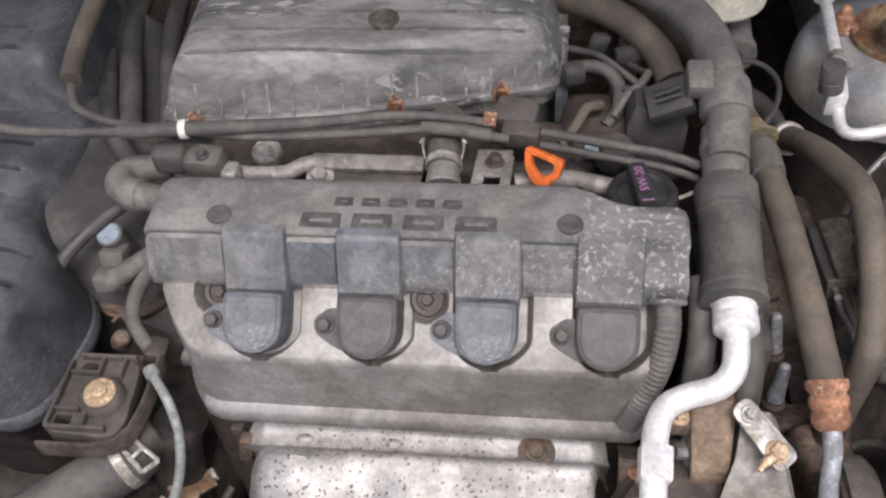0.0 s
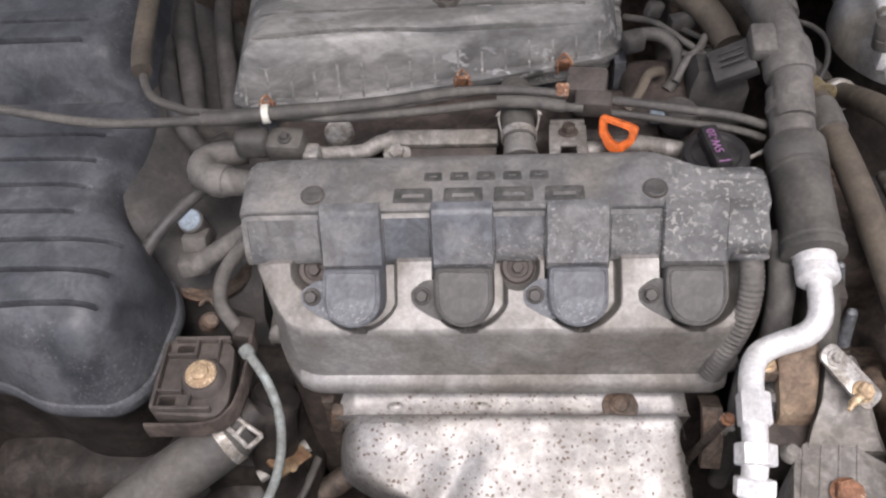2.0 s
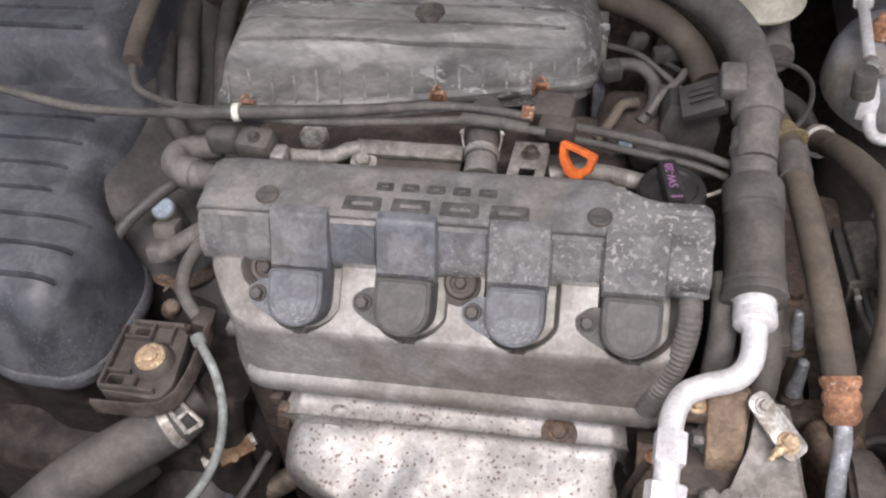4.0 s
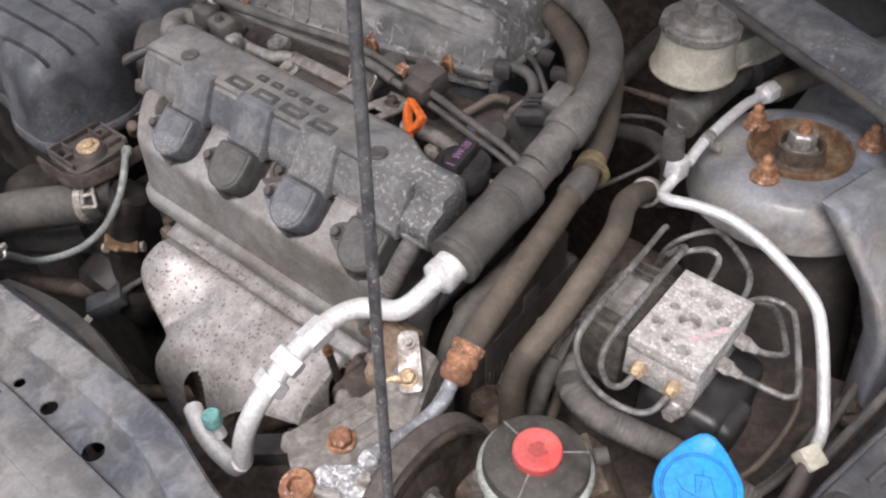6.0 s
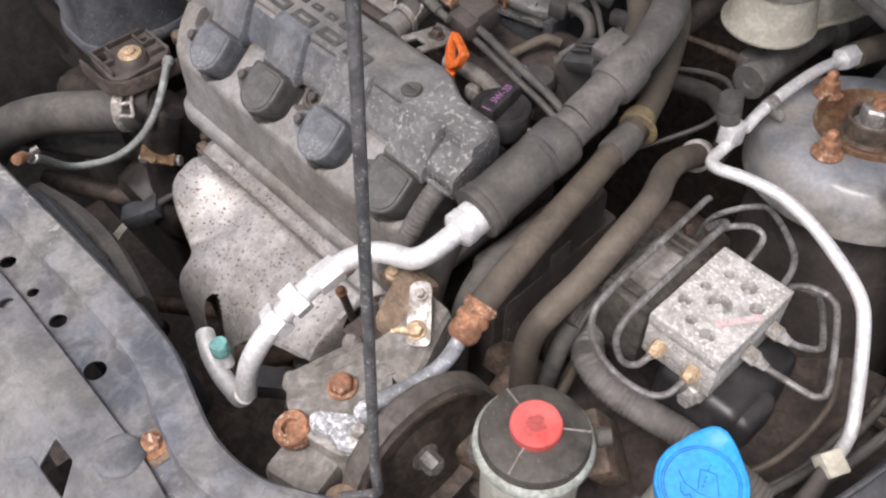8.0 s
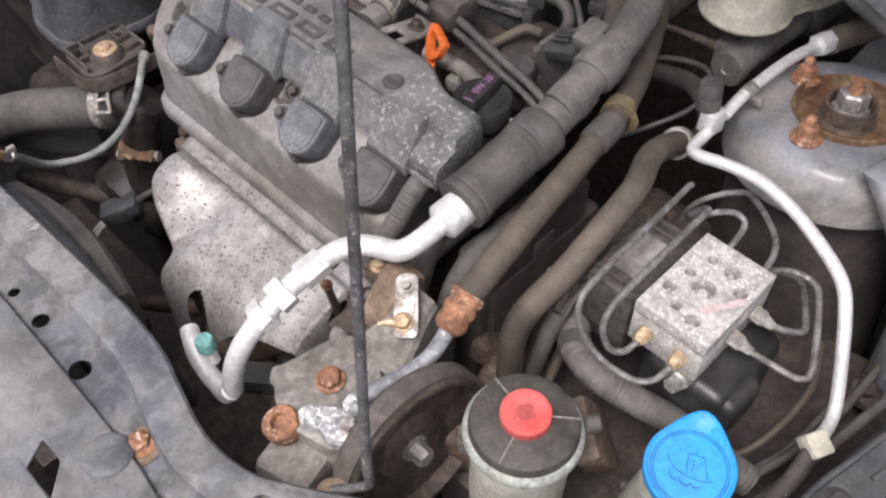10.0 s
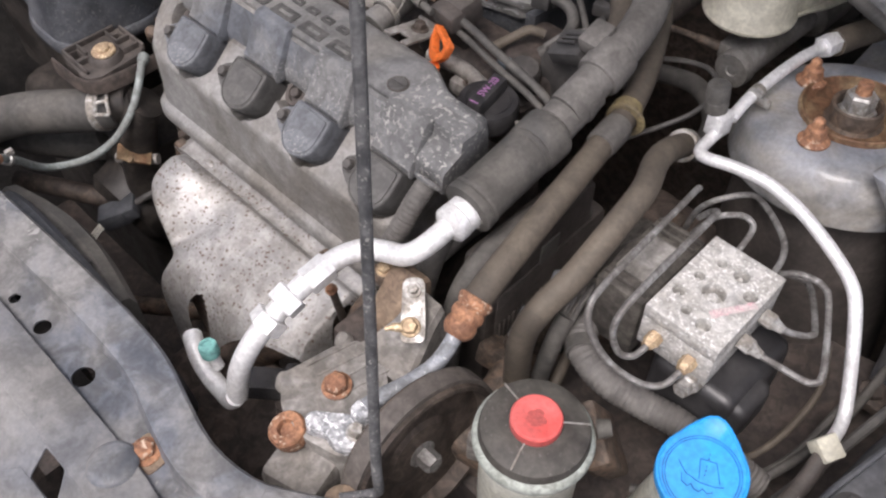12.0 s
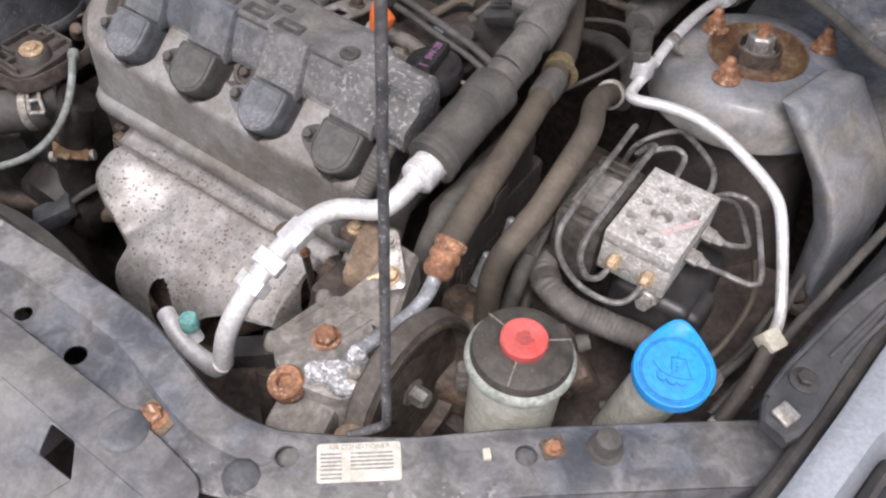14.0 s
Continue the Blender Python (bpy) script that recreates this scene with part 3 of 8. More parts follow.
def beam(profile, start=-9.0, stop=9.0):
    """The rail, from x = start on, swept with a profile of (way to the front, height)."""
    rings = []
    for i, p in enumerate(line):
        if p.x < start or p.x > stop:
            continue
        t = (line[min(i + 1, len(line) - 1)] - line[max(i - 1, 0)]).normalized()
        nrm = V(t.y, -t.x, 0)
        rings.append([(p.x + nrm.x * a, p.y + nrm.y * a, z) for a, z in profile])
    return loft(B(), rings, True, True)


part("rear_flange", beam([(0.0, 0.795), (0.0, 0.8225), (0.0025, 0.826), (0.027, 0.826), (0.031, 0.824), (0.034, 0.8165), (0.036, 0.812), (0.030, 0.808), (0.004, 0.808), (0.003, 0.795)], stop=0.172), "frame", support)
part("rear_lip", beam([(0.0, 0.795), (0.0, 0.8225), (0.0025, 0.8255), (0.0060, 0.8258), (0.0060, 0.8220), (0.0030, 0.8210), (0.0030, 0.795)], start=0.160), "frame", support)
bm = B()
edge_a, edge_b = [], []
for i, p in enumerate(line):
    if p.x < 0.158:
        continue
    t = (line[min(i + 1, len(line) - 1)] - line[max(i - 1, 0)]).normalized()
    edge_a.append((p.x + t.y * 0.0055, p.y - t.x * 0.0055))
    edge_b.append((p.x + t.y * 0.0545, p.y - t.x * 0.0545))
plate(bm, edge_a + edge_b[::-1], 0.822, 0.8256, [circle(0.1885, 0.1475, 0.0085, 20), circle(0.3245, 0.2485, 0.0082, 20)], 0.0010)
part("wide_flange", bm, "frame", support)
part("front_fold", beam([(0.0550, 0.824), (0.0575, 0.820), (0.0585, 0.790), (0.0555, 0.790), (0.0545, 0.818)], 0.158), "frame", support)
bm = B()
holes = [circle(-0.064, 0.122, 0.0072, 18), circle(-0.001, 0.120, 0.009, 18), circle(-0.105, 0.121, 0.005, 16), circle(-0.15, 0.121, 0.007, 16), circle(-0.3, 0.12, 0.008, 16),
         circle(0.1885, 0.1475, 0.012, 18), circle(0.3245, 0.2485, 0.012, 18)]
outer = [(-0.70, 0.128), (-0.45, 0.133), (-0.08, 0.143), (0.0, 0.143), (0.045, 0.138), (0.085, 0.128), (0.125, 0.121), (0.172, 0.128), (0.212, 0.150), (0.268, 0.187), (0.322, 0.236), (0.388, 0.288), (0.452, 0.340), (0.50, 0.38),
         (0.525, 0.374), (0.462, 0.320), (0.396, 0.270), (0.330, 0.218), (0.276, 0.170), (0.224, 0.130), (0.182, 0.106), (0.13, 0.085), (0.05, 0.088), (-0.08, 0.092), (-0.45, 0.085), (-0.70, 0.08)]
plate(bm, outer, 0.8135, 0.8155, holes, 0.0006)
part("channel", bm, "frame", support)
bm = B()
front_plate = fillet([(-0.70, 0.104), (-0.10, 0.111), (0.0, 0.1095), (0.066, 0.108), (0.106, 0.106), (0.150, 0.100), (0.162, 0.088), (0.140, 0.068), (0.075, 0.070), (-0.10, 0.076), (-0.70, 0.070)], 0.006, 3)
plate(bm, front_plate, 0.819, 0.8225, [circle(-0.103, 0.100, 0.0058, 14), circle(-0.24, 0.095, 0.006, 14)], 0.001)
part("front_plate", bm, "dusty_frame", support)
m_shelf = Matrix(((1, 0, 0, 0), (0, -0.93, -0.367, 0.0745), (0, -0.367, 0.93, 0.8195), (0, 0, 0, 1)))
bm = B()
plate(bm, [(-0.70, 0.0), (0.150, 0.0), (0.175, 0.030), (0.175, 0.085), (-0.70, 0.085)], -0.002, 0.0, [fillet([(0.040, 0.026), (0.033, 0.005), (0.058, 0.005), (0.074, 0.026)], 0.002, 2), fillet([(-0.16, 0.026), (-0.167, 0.005), (-0.142, 0.005), (-0.126, 0.026)], 0.002, 2)], 0.0006, m_shelf)
part("grille_shelf", bm, "dusty_frame", support)
bm = B()
loft(bm, [[(0.074 - 0.010 * k, 0.0495 - 0.020 * k, 0.8105 - 0.008 * k), (0.030 - 0.022 * k, 0.0495 - 0.020 * k, 0.8105 - 0.008 * k), (0.028 - 0.022 * k, 0.0495 - 0.020 * k, 0.8085 - 0.008 * k), (0.074 - 0.010 * k, 0.0495 - 0.020 * k, 0.8085 - 0.008 * k)] for k in (0.0, 1.0)])
part("pressed_flap", bm, "dusty_frame", support)
# dark sheet below the slot, added to stand for the shade inside
bm = B()
box(bm, (0.05, 0.055, 0.735), (0.10, 0.06, 0.01), 0.001)
part("slot_shade", bm, "pit", support)
bm = B()
lathe(bm, (0.081, 0.095, 0.8215), (0, 0, 1), [(0.0185, 0.0), (0.0175, 0.002), (0.015, 0.0034), (0.009, 0.0042), (0, 0.0045)], 30)
part("pressed_dome", bm, "frame", support)
bm = B()
lathe(bm, (0.1735, 0.118, 0.8155), (0, 0, 1), [(0, 0), (0.0145, 0), (0.0142, 0.009), (0.012, 0.0118), (0.0095, 0.013), (0, 0.0134)], 10)
part("rubber_stop", bm, "plastic", support, "round black rubber stop")
bm = B()
bolt(bm, (0.086, 0.117, 0.8165), (0, 0, 1), 0.0078, 0.006, 1.5)
part("rusty_bolt", bm, "rust", support, "orange rusted bolt head")
bm = B()
plate(bm, fillet([(0.074, 0.108), (0.103, 0.108), (0.103, 0.128), (0.074, 0.128)], 0.003, 3), 0.8155, 0.8168)
part("bolt_plate", bm, "tan", support, "pale stained square plate")
bm = B()
plate(bm, [(x, y) for x, y in fillet([(0.326, 0.262), (0.338, 0.252), (0.349, 0.266), (0.337, 0.277)], 0.002, 3)], 0.8257, 0.8268, bevel=0)
part("rusty_plate", bm, "darkrust", support, "brown rusted square plate")
bm = B()
bolt(bm, (0.3375, 0.2640, 0.8266), (0, 0, 1), 0.0052, 0.0035, 1.2)
part("rusty_screw", bm, "rust", support, "small rusted screw")
bm = B()
lathe(bm, (0.368, 0.2865, 0.8255), (0, 0, 1), [(0, 0), (0.0135, 0), (0.0130, 0.003), (0.0112, 0.005), (0.0105, 0.012), (0.0090, 0.016), (0.0060, 0.0178), (0, 0.0182)], 24)
part("bonnet_stop", bm, "rubber", support, "brown dusty rubber bonnet stop")
bm = B()
lathe(bm, (0.402, 0.318, 0.8245), (0, 0, 1), [(0.0150, 0.0), (0.0140, 0.0015), (0.0118, 0.0018), (0.0105, 0.0013), (0, 0.0013)], 28)
part("pressed_ring", bm, "frame", support)
bm = B()
plate(bm, [(-0.70, 0.06), (0.15, 0.06), (0.24, 0.115), (0.54, 0.36), (0.60, 0.28), (0.30, 0.02), (0.15, -0.10), (-0.70, -0.10)], 0.715, 0.722, bevel=0)
part("grille_panel", bm, "grime", support, "dark dusty panel behind the bumper")
bm = B()
box(bm, (0.302, 0.231, 0.828), (0.006, 0.009, 0.004), 0.001, (0, 0, 40))
part("pale_clip", bm, "cream", support, "small pale clip")

# paper label stuck on the beam, its unreadable lines as bars
lab_m = Matrix.Translation((0.2325, 0.1735, 0.8262)) @ pose(0, 0, 0, 0, 0, 39)
sticker = thing("warning_label", (0.2325, 0.1735, 0.8262), "pale paper air conditioner label with fine print", "label")
bm = B()
plate(bm, fillet([(-0.0295, -0.0150), (0.0295, -0.0150), (0.0295, 0.0150), (-0.0295, 0.0150)], 0.003, 3), 0.0, 0.0004, bevel=0, place=lab_m)
part("paper", bm, "label", sticker)
bm = B()
for yy in (0.0, 0.003, 0.006, -0.003, -0.006, -0.0095, -0.0125):
    w = 0.024 if yy > -0.009 else 0.026
    for x0, x1 in ((-0.027, -0.012), (-0.006, w)):
        if yy < -0.009 and x0 > -0.01:
            continue
        plate(bm, [(x0, yy), (x1, yy), (x1, yy + 0.0014), (x0, yy + 0.0014)], 0.0004, 0.0006, bevel=0, place=lab_m)
part("fine_print", bm, "ink", sticker)
part("heading", text_mesh("AIR CONDITIONER", 0.0050, lab_m @ Matrix.Translation((0.0, 0.0115, 0.0005)), 0.0001), "ink", sticker)

# side bracket of the wing with a bolt and a square clip
bracket = thing("wing_bracket", (0.47, 0.40, 0.84), "black painted steel bracket with a bolt and a pale square clip", "bracket")
bm = B()
loft(bm, [[(a[0], a[1], z - 0.009), (a[0], a[1], z - 0.003), (a[0] + 0.003, a[1] - 0.001, z), (b[0] - 0.003, b[1] + 0.001, z + 0.002), (b[0], b[1], z - 0.001), (b[0], b[1], z - 0.009)]
          for a, b, z in (((0.450, 0.347), (0.470, 0.340), 0.868), ((0.4445, 0.360), (0.476, 0.349), 0.871), ((0.4455, 0.382), (0.480, 0.370), 0.873), ((0.450, 0.404), (0.483, 0.405), 0.875), ((0.463, 0.463), (0.492, 0.474), 0.882), ((0.484, 0.530), (0.512, 0.54), 0.892), ((0.54, 0.72), (0.566, 0.72), 0.925))])
part("plate", bm, "dark_frame", bracket)
for pts in ([(0.4455, 0.364, 0.8720), (0.4475, 0.390, 0.8745), (0.4530, 0.415, 0.8770), (0.4650, 0.463, 0.8830), (0.4860, 0.530, 0.8930), (0.515, 0.63, 0.9090), (0.542, 0.72, 0.9255)],
            [(0.4700, 0.418, 0.8770), (0.4760, 0.440, 0.8800), (0.4880, 0.485, 0.8865), (0.5040, 0.54, 0.8945), (0.555, 0.72, 0.9265)],
            [(0.4790, 0.418, 0.8770), (0.4840, 0.440, 0.8800), (0.4960, 0.485, 0.8865), (0.5105, 0.54, 0.8945), (0.562, 0.72, 0.9265)]):
    bm = B()
    tube(bm, pts, 0.0022, 8)
    part("pressed_ridge", bm, "dark_frame", bracket)
bm = B()
bolt(bm, (0.4625, 0.390, 0.8745), (0, 0, 1), 0.0065, 0.005, 1.7)
part("bolt", bm, "black", bracket)
bm = B()
box(bm, (0.4615, 0.3565, 0.8735), (0.0150, 0.0150, 0.004), 0.0015, (0, 4, -20))
lathe(bm, (0.4615, 0.3565, 0.8755), (0, 0, 1), [(0, 0), (0.0025, 0), (0.0022, 0.001), (0, 0.001)], 10)
part("square_clip", bm, "zinc", bracket, "pale square plastic clip")

# ---- the engine: block, gearbox side, head ----
block = thing("engine_block", (-0.10, 0.47, 0.43), "dark cast engine block and cylinder head, shade in the colour", "engine block")
# block casting takes the shade below the head as its colour
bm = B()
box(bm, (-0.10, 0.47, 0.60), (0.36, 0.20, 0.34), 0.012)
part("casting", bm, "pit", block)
bm = B()
box(bm, (-0.10, 0.42, 0.765), (0.34, 0.10, 0.02), 0.006)
part("head_flange", bm, "grime", block)
for k in range(6):
    bm = B()
    box(bm, (-0.25 + 0.055 * k, 0.368, 0.64), (0.012, 0.012, 0.2), 0.003)
    part("stiffening_rib", bm, "grime", block)
gear = thing("gearbox", (-0.45, 0.47, 0.39), "dark gearbox housing beside the engine, shade in its colour", "gearbox")
# gearbox parts get the missing shade through their colour
bm = B()
box(bm, (-0.45, 0.47, 0.52), (0.30, 0.30, 0.26), 0.03, segs=3)
part("housing", bm, "oil", gear)
bm = B()
box(bm, (-0.34, 0.40, 0.66), (0.10, 0.16, 0.08), 0.015)
part("upper_casting", bm, "oil", gear)
bm = B()
rod(bm, (-0.33, 0.30, 0.60), (-0.33, 0.42, 0.64), 0.055, 0.06, 0.01)
part("bell_flange", bm, "oil", gear)
for x, y in ((-0.37, 0.335), (-0.30, 0.335), (-0.30, 0.45), (-0.375, 0.45)):
    bm = B()
    bolt(bm, (x, y, 0.699), (0, 0, 1), 0.006, 0.007, 1.4)
    part("housing_bolt", bm, "darkrust", gear)
bm = B()
box(bm, (-0.12, 0.115, 0.47), (0.66, 0.035, 0.52), 0.004)
for k in range(5):
    box(bm, (-0.40 + 0.14 * k, 0.13, 0.55), (0.012, 0.03, 0.40), 0.003)
lathe(bm, (-0.26, 0.125, 0.58), (0, 1, 0), [(0, 0), (0.13, 0), (0.135, 0.02), (0.125, 0.025), (0.12, 0.005), (0, 0.005)], 40)
solid("radiator", bm, "black", "black radiator with its fan shroud", "radiator")

# valve cover: cast aluminium lid with a rim
vc = thing("valve_cover", (-0.11, 0.42, 0.775), "silver cast aluminium valve cover with brown grime", "valve cover")


COILS = [(-0.2100, 0.375, 0.8735), (-0.1255, 0.375, 0.8730), (-0.0405, 0.3755, 0.8720), (0.0450, 0.376, 0.8705)]
LEAN_COIL = 40.0
GROMMETS = [(-0.2430, 0.4000), (-0.0850, 0.4000)]
HEAD_L, HEAD_R, HEAD_F = -0.290, 0.082, 0.3620


def head_front(x):
    """The front outline of the casting, with its cut-off corners."""
    return float(np.interp(x, [HEAD_L, HEAD_L + 0.006, HEAD_L + 0.014, HEAD_L + 0.026, HEAD_L + 0.036, HEAD_L + 0.046, HEAD_R - 0.014, HEAD_R - 0.004, HEAD_R],
                           [HEAD_F + 0.050, HEAD_F + 0.036, HEAD_F + 0.021, HEAD_F + 0.006, HEAD_F + 0.0015, HEAD_F, HEAD_F, HEAD_F + 0.005, HEAD_F + 0.018]))


def head_sink(x, y):
    """How deep the sloping face is cut in: a well round each coil, wide at one side, and a round pit for each grommet."""
    deep = 0.0
    for cx, cy, cz in COILS:
        dx, s = x - cx, (y - 0.3842) / 0.766
        way = math.hypot(dx, s + 0.003) if s < -0.003 else abs(dx)
        edge = 0.0250 + (0.0080 * max(0.0, min(1.0, (s + 0.030) / 0.022)) if dx > 0 else 0.0)
        k = max(0.0, min(1.0, (edge - way) / 0.0042))
        deep = max(deep, 0.017 * k * k * (3 - 2 * k))
    for gx, gy in GROMMETS:
        k = max(0.0, min(1.0, (0.0170 - math.hypot(x - gx, (y - gy) / 0.8)) / 0.003))
        deep = max(deep, 0.015 * k * k * (3 - 2 * k))
    return deep


def head_point(x, y):
    slope = 0.8435 + 0.839 * max(0.0, min(y, 0.404) - HEAD_F)
    z = slope - 0.020 * max(0.0, min(1.0, (y - 0.410) / 0.012))
    z -= 0.010 * max(0.0, 1 - (x - HEAD_L) / 0.020) ** 2
    d = head_sink(x, y)
    return V(x, y + 0.643 * d, z - 0.766 * d)


SKIRT = [(0.0075, 0.7680), (0.0090, 0.7705), (0.0090, 0.7795), (0.0070, 0.7830), (0.0020, 0.7870), (0.0006, 0.8000)]
cols = [(HEAD_L - g, z) for g, z in SKIRT] + [(HEAD_L + 0.0005, 0.815)] + [(HEAD_L + 0.002 + (HEAD_R - HEAD_L - 0.004) * k / 380, 9.0) for k in range(381)] + [(HEAD_R - 0.0005, 0.835)] + [(HEAD_R + g, z) for g, z in SKIRT[::-1]]
grid = []
for x, zc in cols:
    xx = max(HEAD_L, min(HEAD_R, x))
    yf = head_front(xx)
    col = [V(x, yf - g, min(z, zc)) for g, z in SKIRT]
    for inset, low in ((0.0, 0.0045), (0.0006, 0.0018), (0.0020, 0.0003)):
        p = head_point(xx, yf + inset)
        col.append(V(x, yf + inset, min(p.z - low, zc)))
    for k in range(1, 83):
        y = yf + 0.002 + (0.412 - yf - 0.002) * min(1.0, k / 78) + 0.0195 * max(0, k - 78)
        p = head_point(xx, y)
        col.append(V(x, p.y, min(p.z, zc)))
    grid.append(col)
bm = B()
loft(bm, grid, closed=False)
part("casting", bm, "head", vc)
for x, y in GROMMETS:
    p = head_point(x, y)
    bm = B()
    lathe(bm, p, (0, -0.643, 0.766), [(0, 0.0), (0.0135, 0.0), (0.0135, 0.004), (0.0115, 0.0065), (0.0085, 0.006), (0.0080, 0.0035), (0, 0.0035)], 28)
    lathe(bm, p + V(0, -0.643, 0.766) * 0.003, (0, -0.643, 0.766), [(0, 0), (0.0050, 0), (0.0050, 0.006), (0.0040, 0.007), (0, 0.007)], 6)
    part("grommet_bolt", bm, "void", vc, "black bolt on a rubber grommet")

# ignition coils
def ignition_coil(skin):
    ob = thing("ignition_coil", (0, 0, 0), "dusty black ignition coil with a bolted ear", "ignition coil", "row of ignition coils")
    place = pose(0, 0, 0, LEAN_COIL, 0, 0)
    d_shape = [(-0.0220, 0.021), (0.0220, 0.021)] + [(0.0220 * math.cos(a), -0.003 - 0.0205 * math.sin(a)) for a in [math.pi * k / 12 for k in range(13)]]
    bm = B()
    rings = []
    for g, z in ((0.0004, -0.034), (0.0002, -0.010), (0.0, -0.0030), (-0.0004, -0.0012), (-0.0010, -0.0005), (-0.0020, 0.0), (-0.0024, -0.0008), (-0.0030, -0.0008), (-0.0034, 0.0004), (-0.0060, 0.0006)):
        k = 1 + g / 0.0205
        rings.append([place @ V(x * k, y * k, z) for x, y in fillet(d_shape, 0.004, 3)])
    loft(bm, rings)
    part("cap", bm, skin, ob)
    bm = B()
    ear = fillet([(-0.018, 0.012), (-0.030, 0.012), (-0.041, 0.004), (-0.040, -0.006), (-0.030, -0.013), (-0.016, -0.020)], 0.004, 3)
    plate(bm, ear, -0.026, -0.0105, (), 0.001, place)
    part("ear", bm, skin, ob)
    bm = B()
    bolt(bm, place @ V(-0.032, 0.0, -0.0105), (0, -0.643, 0.766), 0.0052, 0.006, 1.35)
    part("bolt", bm, "black", ob, "dark hexagon bolt")
    bm = B()
    rod(bm, place @ V(0, 0, -0.06), place @ V(0, 0, -0.03), 0.017, 0.018)
    part("stem", bm, "black", ob)
    return ob


coil = ignition_coil("coil")
coil.location = COILS[0]
copy_thing(coil, pose(*COILS[2]))
coil2 = ignition_coil("coil_dark")
tagged(coil2, "dark matt ignition coil with a bolted ear")
coil2.location = COILS[1]
copy_thing(coil2, pose(*COILS[3]))

# upper engine cover
cover = thing("engine_cover", (-0.1, 0.44, 0.875), "weathered grey plastic engine cover with flaking patches", "engine cover")


def rear_y(x):
    t = min(1.0, max(0.0, (x - 0.012) / 0.05))
    return 0.4785 - 0.019 * t * t * (3 - 2 * t)


def cover_profile(x, lift=0.0, front=0.0, low=0.884, corner=0.0):
    ry = rear_y(x) - corner
    return [(x, ry + 0.004, 0.872), (x, ry + 0.003, 0.905), (x, ry, 0.917), (x, ry - 0.004, 0.9205), (x, ry - 0.012, 0.9215), (x, 0.445, 0.9195), (x, 0.4262 - front, 0.9184 + lift), (x, 0.4242 - front, 0.9178 + lift), (x, 0.4232, 0.9160 + lift), (x, 0.4238, 0.9122 + lift),
            (x, 0.4225 - front, 0.9108 + lift), (x, 0.4205 - front, 0.9098 + lift), (x, 0.4115 - front, low + 0.005), (x, 0.409 - front, low), (x, 0.409 - front, 0.872), (x, 0.412, 0.868)]


def conduit_end(x, corner):
    """The end of the cover over the conduit: the deck breaks off to a lower flat box."""
    return cover_profile(x, corner=corner)[:6] + [(x, 0.4285, 0.9188), (x, 0.4272, 0.9182), (x, 0.4265, 0.9165), (x, 0.4255, 0.9075), (x, 0.4245, 0.9062), (x, 0.4080, 0.8955),
                                                 (x, 0.4060, 0.8938), (x, 0.4048, 0.8910), (x, 0.4045, 0.8740), (x, 0.412, 0.868)]


bm = B()
xs = [(-0.2945, 0.010, -0.004), (-0.292, 0.006, -0.0015), (-0.287, 0.002, 0), (-0.27, 0, 0)] + [(-0.25 + 0.02 * k, 0, 0) for k in range(13)] + \
     [(0.012, 0, 0), (0.02, 0, 0), (0.03, 0, 0), (0.04, 0, 0), (0.05, 0, 0), (0.062, 0, 0), (0.0668, 0, 0), (0.0682, 0, 0), (0.075, 0, 0), (0.092, 0, 0), (0.0965, 0.002, -0.001), (0.099, 0.006, -0.004)]
loft(bm, [[(p[0], p[1], p[2] + (dz if p[2] > 0.9 else 0)) for p in (conduit_end(x, c) if x > 0.067 else cover_profile(x, corner=c))] for x, c, dz in xs])
shell = part("shell", bm, "cover", cover)
for c in (-0.210, -0.126, -0.0405, 0.045):
    b = B()
    prof = [(0.431, 0.9150), (0.4292, 0.9189), (0.4225, 0.9190), (0.4195, 0.9179), (0.4172, 0.9150), (0.4035, 0.8880), (0.4005, 0.8845), (0.3985, 0.8820), (0.3985, 0.8740), (0.412, 0.8720)]
    loft(b, [[(c + s * 0.0235, y + e, z - e) for y, z in prof] for s, e in ((-1.0, 0.0015), (-0.95, 0), (0.95, 0), (1.0, 0.0015))])
    part("coil_hood", b, "cover_blue" if c < 0.04 else "cover", cover)
bm = B()
tube(bm, [V(0.0855, 0.4035, 0.8795) + 0.0118 * V(math.cos(a), -0.63 * math.sin(a), 0.77 * math.sin(a)) for a in (math.pi * k / 12 for k in range(13))], 0.0024, 10)
part("conduit_hood", bm, "cover", cover)
for x in (-0.239, 0.0165):
    bm = B()
    lathe(bm, (x, 0.4375, 0.9172), (0, -0.03, 1), [(0, 0), (0.0082, 0), (0.0082, 0.0032), (0.0074, 0.0038), (0, 0.0038)], 28)
    box(bm, (x, 0.4375, 0.9213), (0.011, 0.0014, 0.0008), 0.0002)
    screw = part("slotted_plug", bm, "coil_dark", cover, "round slotted plastic plug")
    bm = B()
    lathe(bm, (x, 0.4375, 0.9176), (0, -0.03, 1), [(0.0082, 0), (0.0094, 0.0004), (0.0094, 0.0024), (0.0082, 0.0024)], 28)
    part("dark_rim", bm, "void", screw)
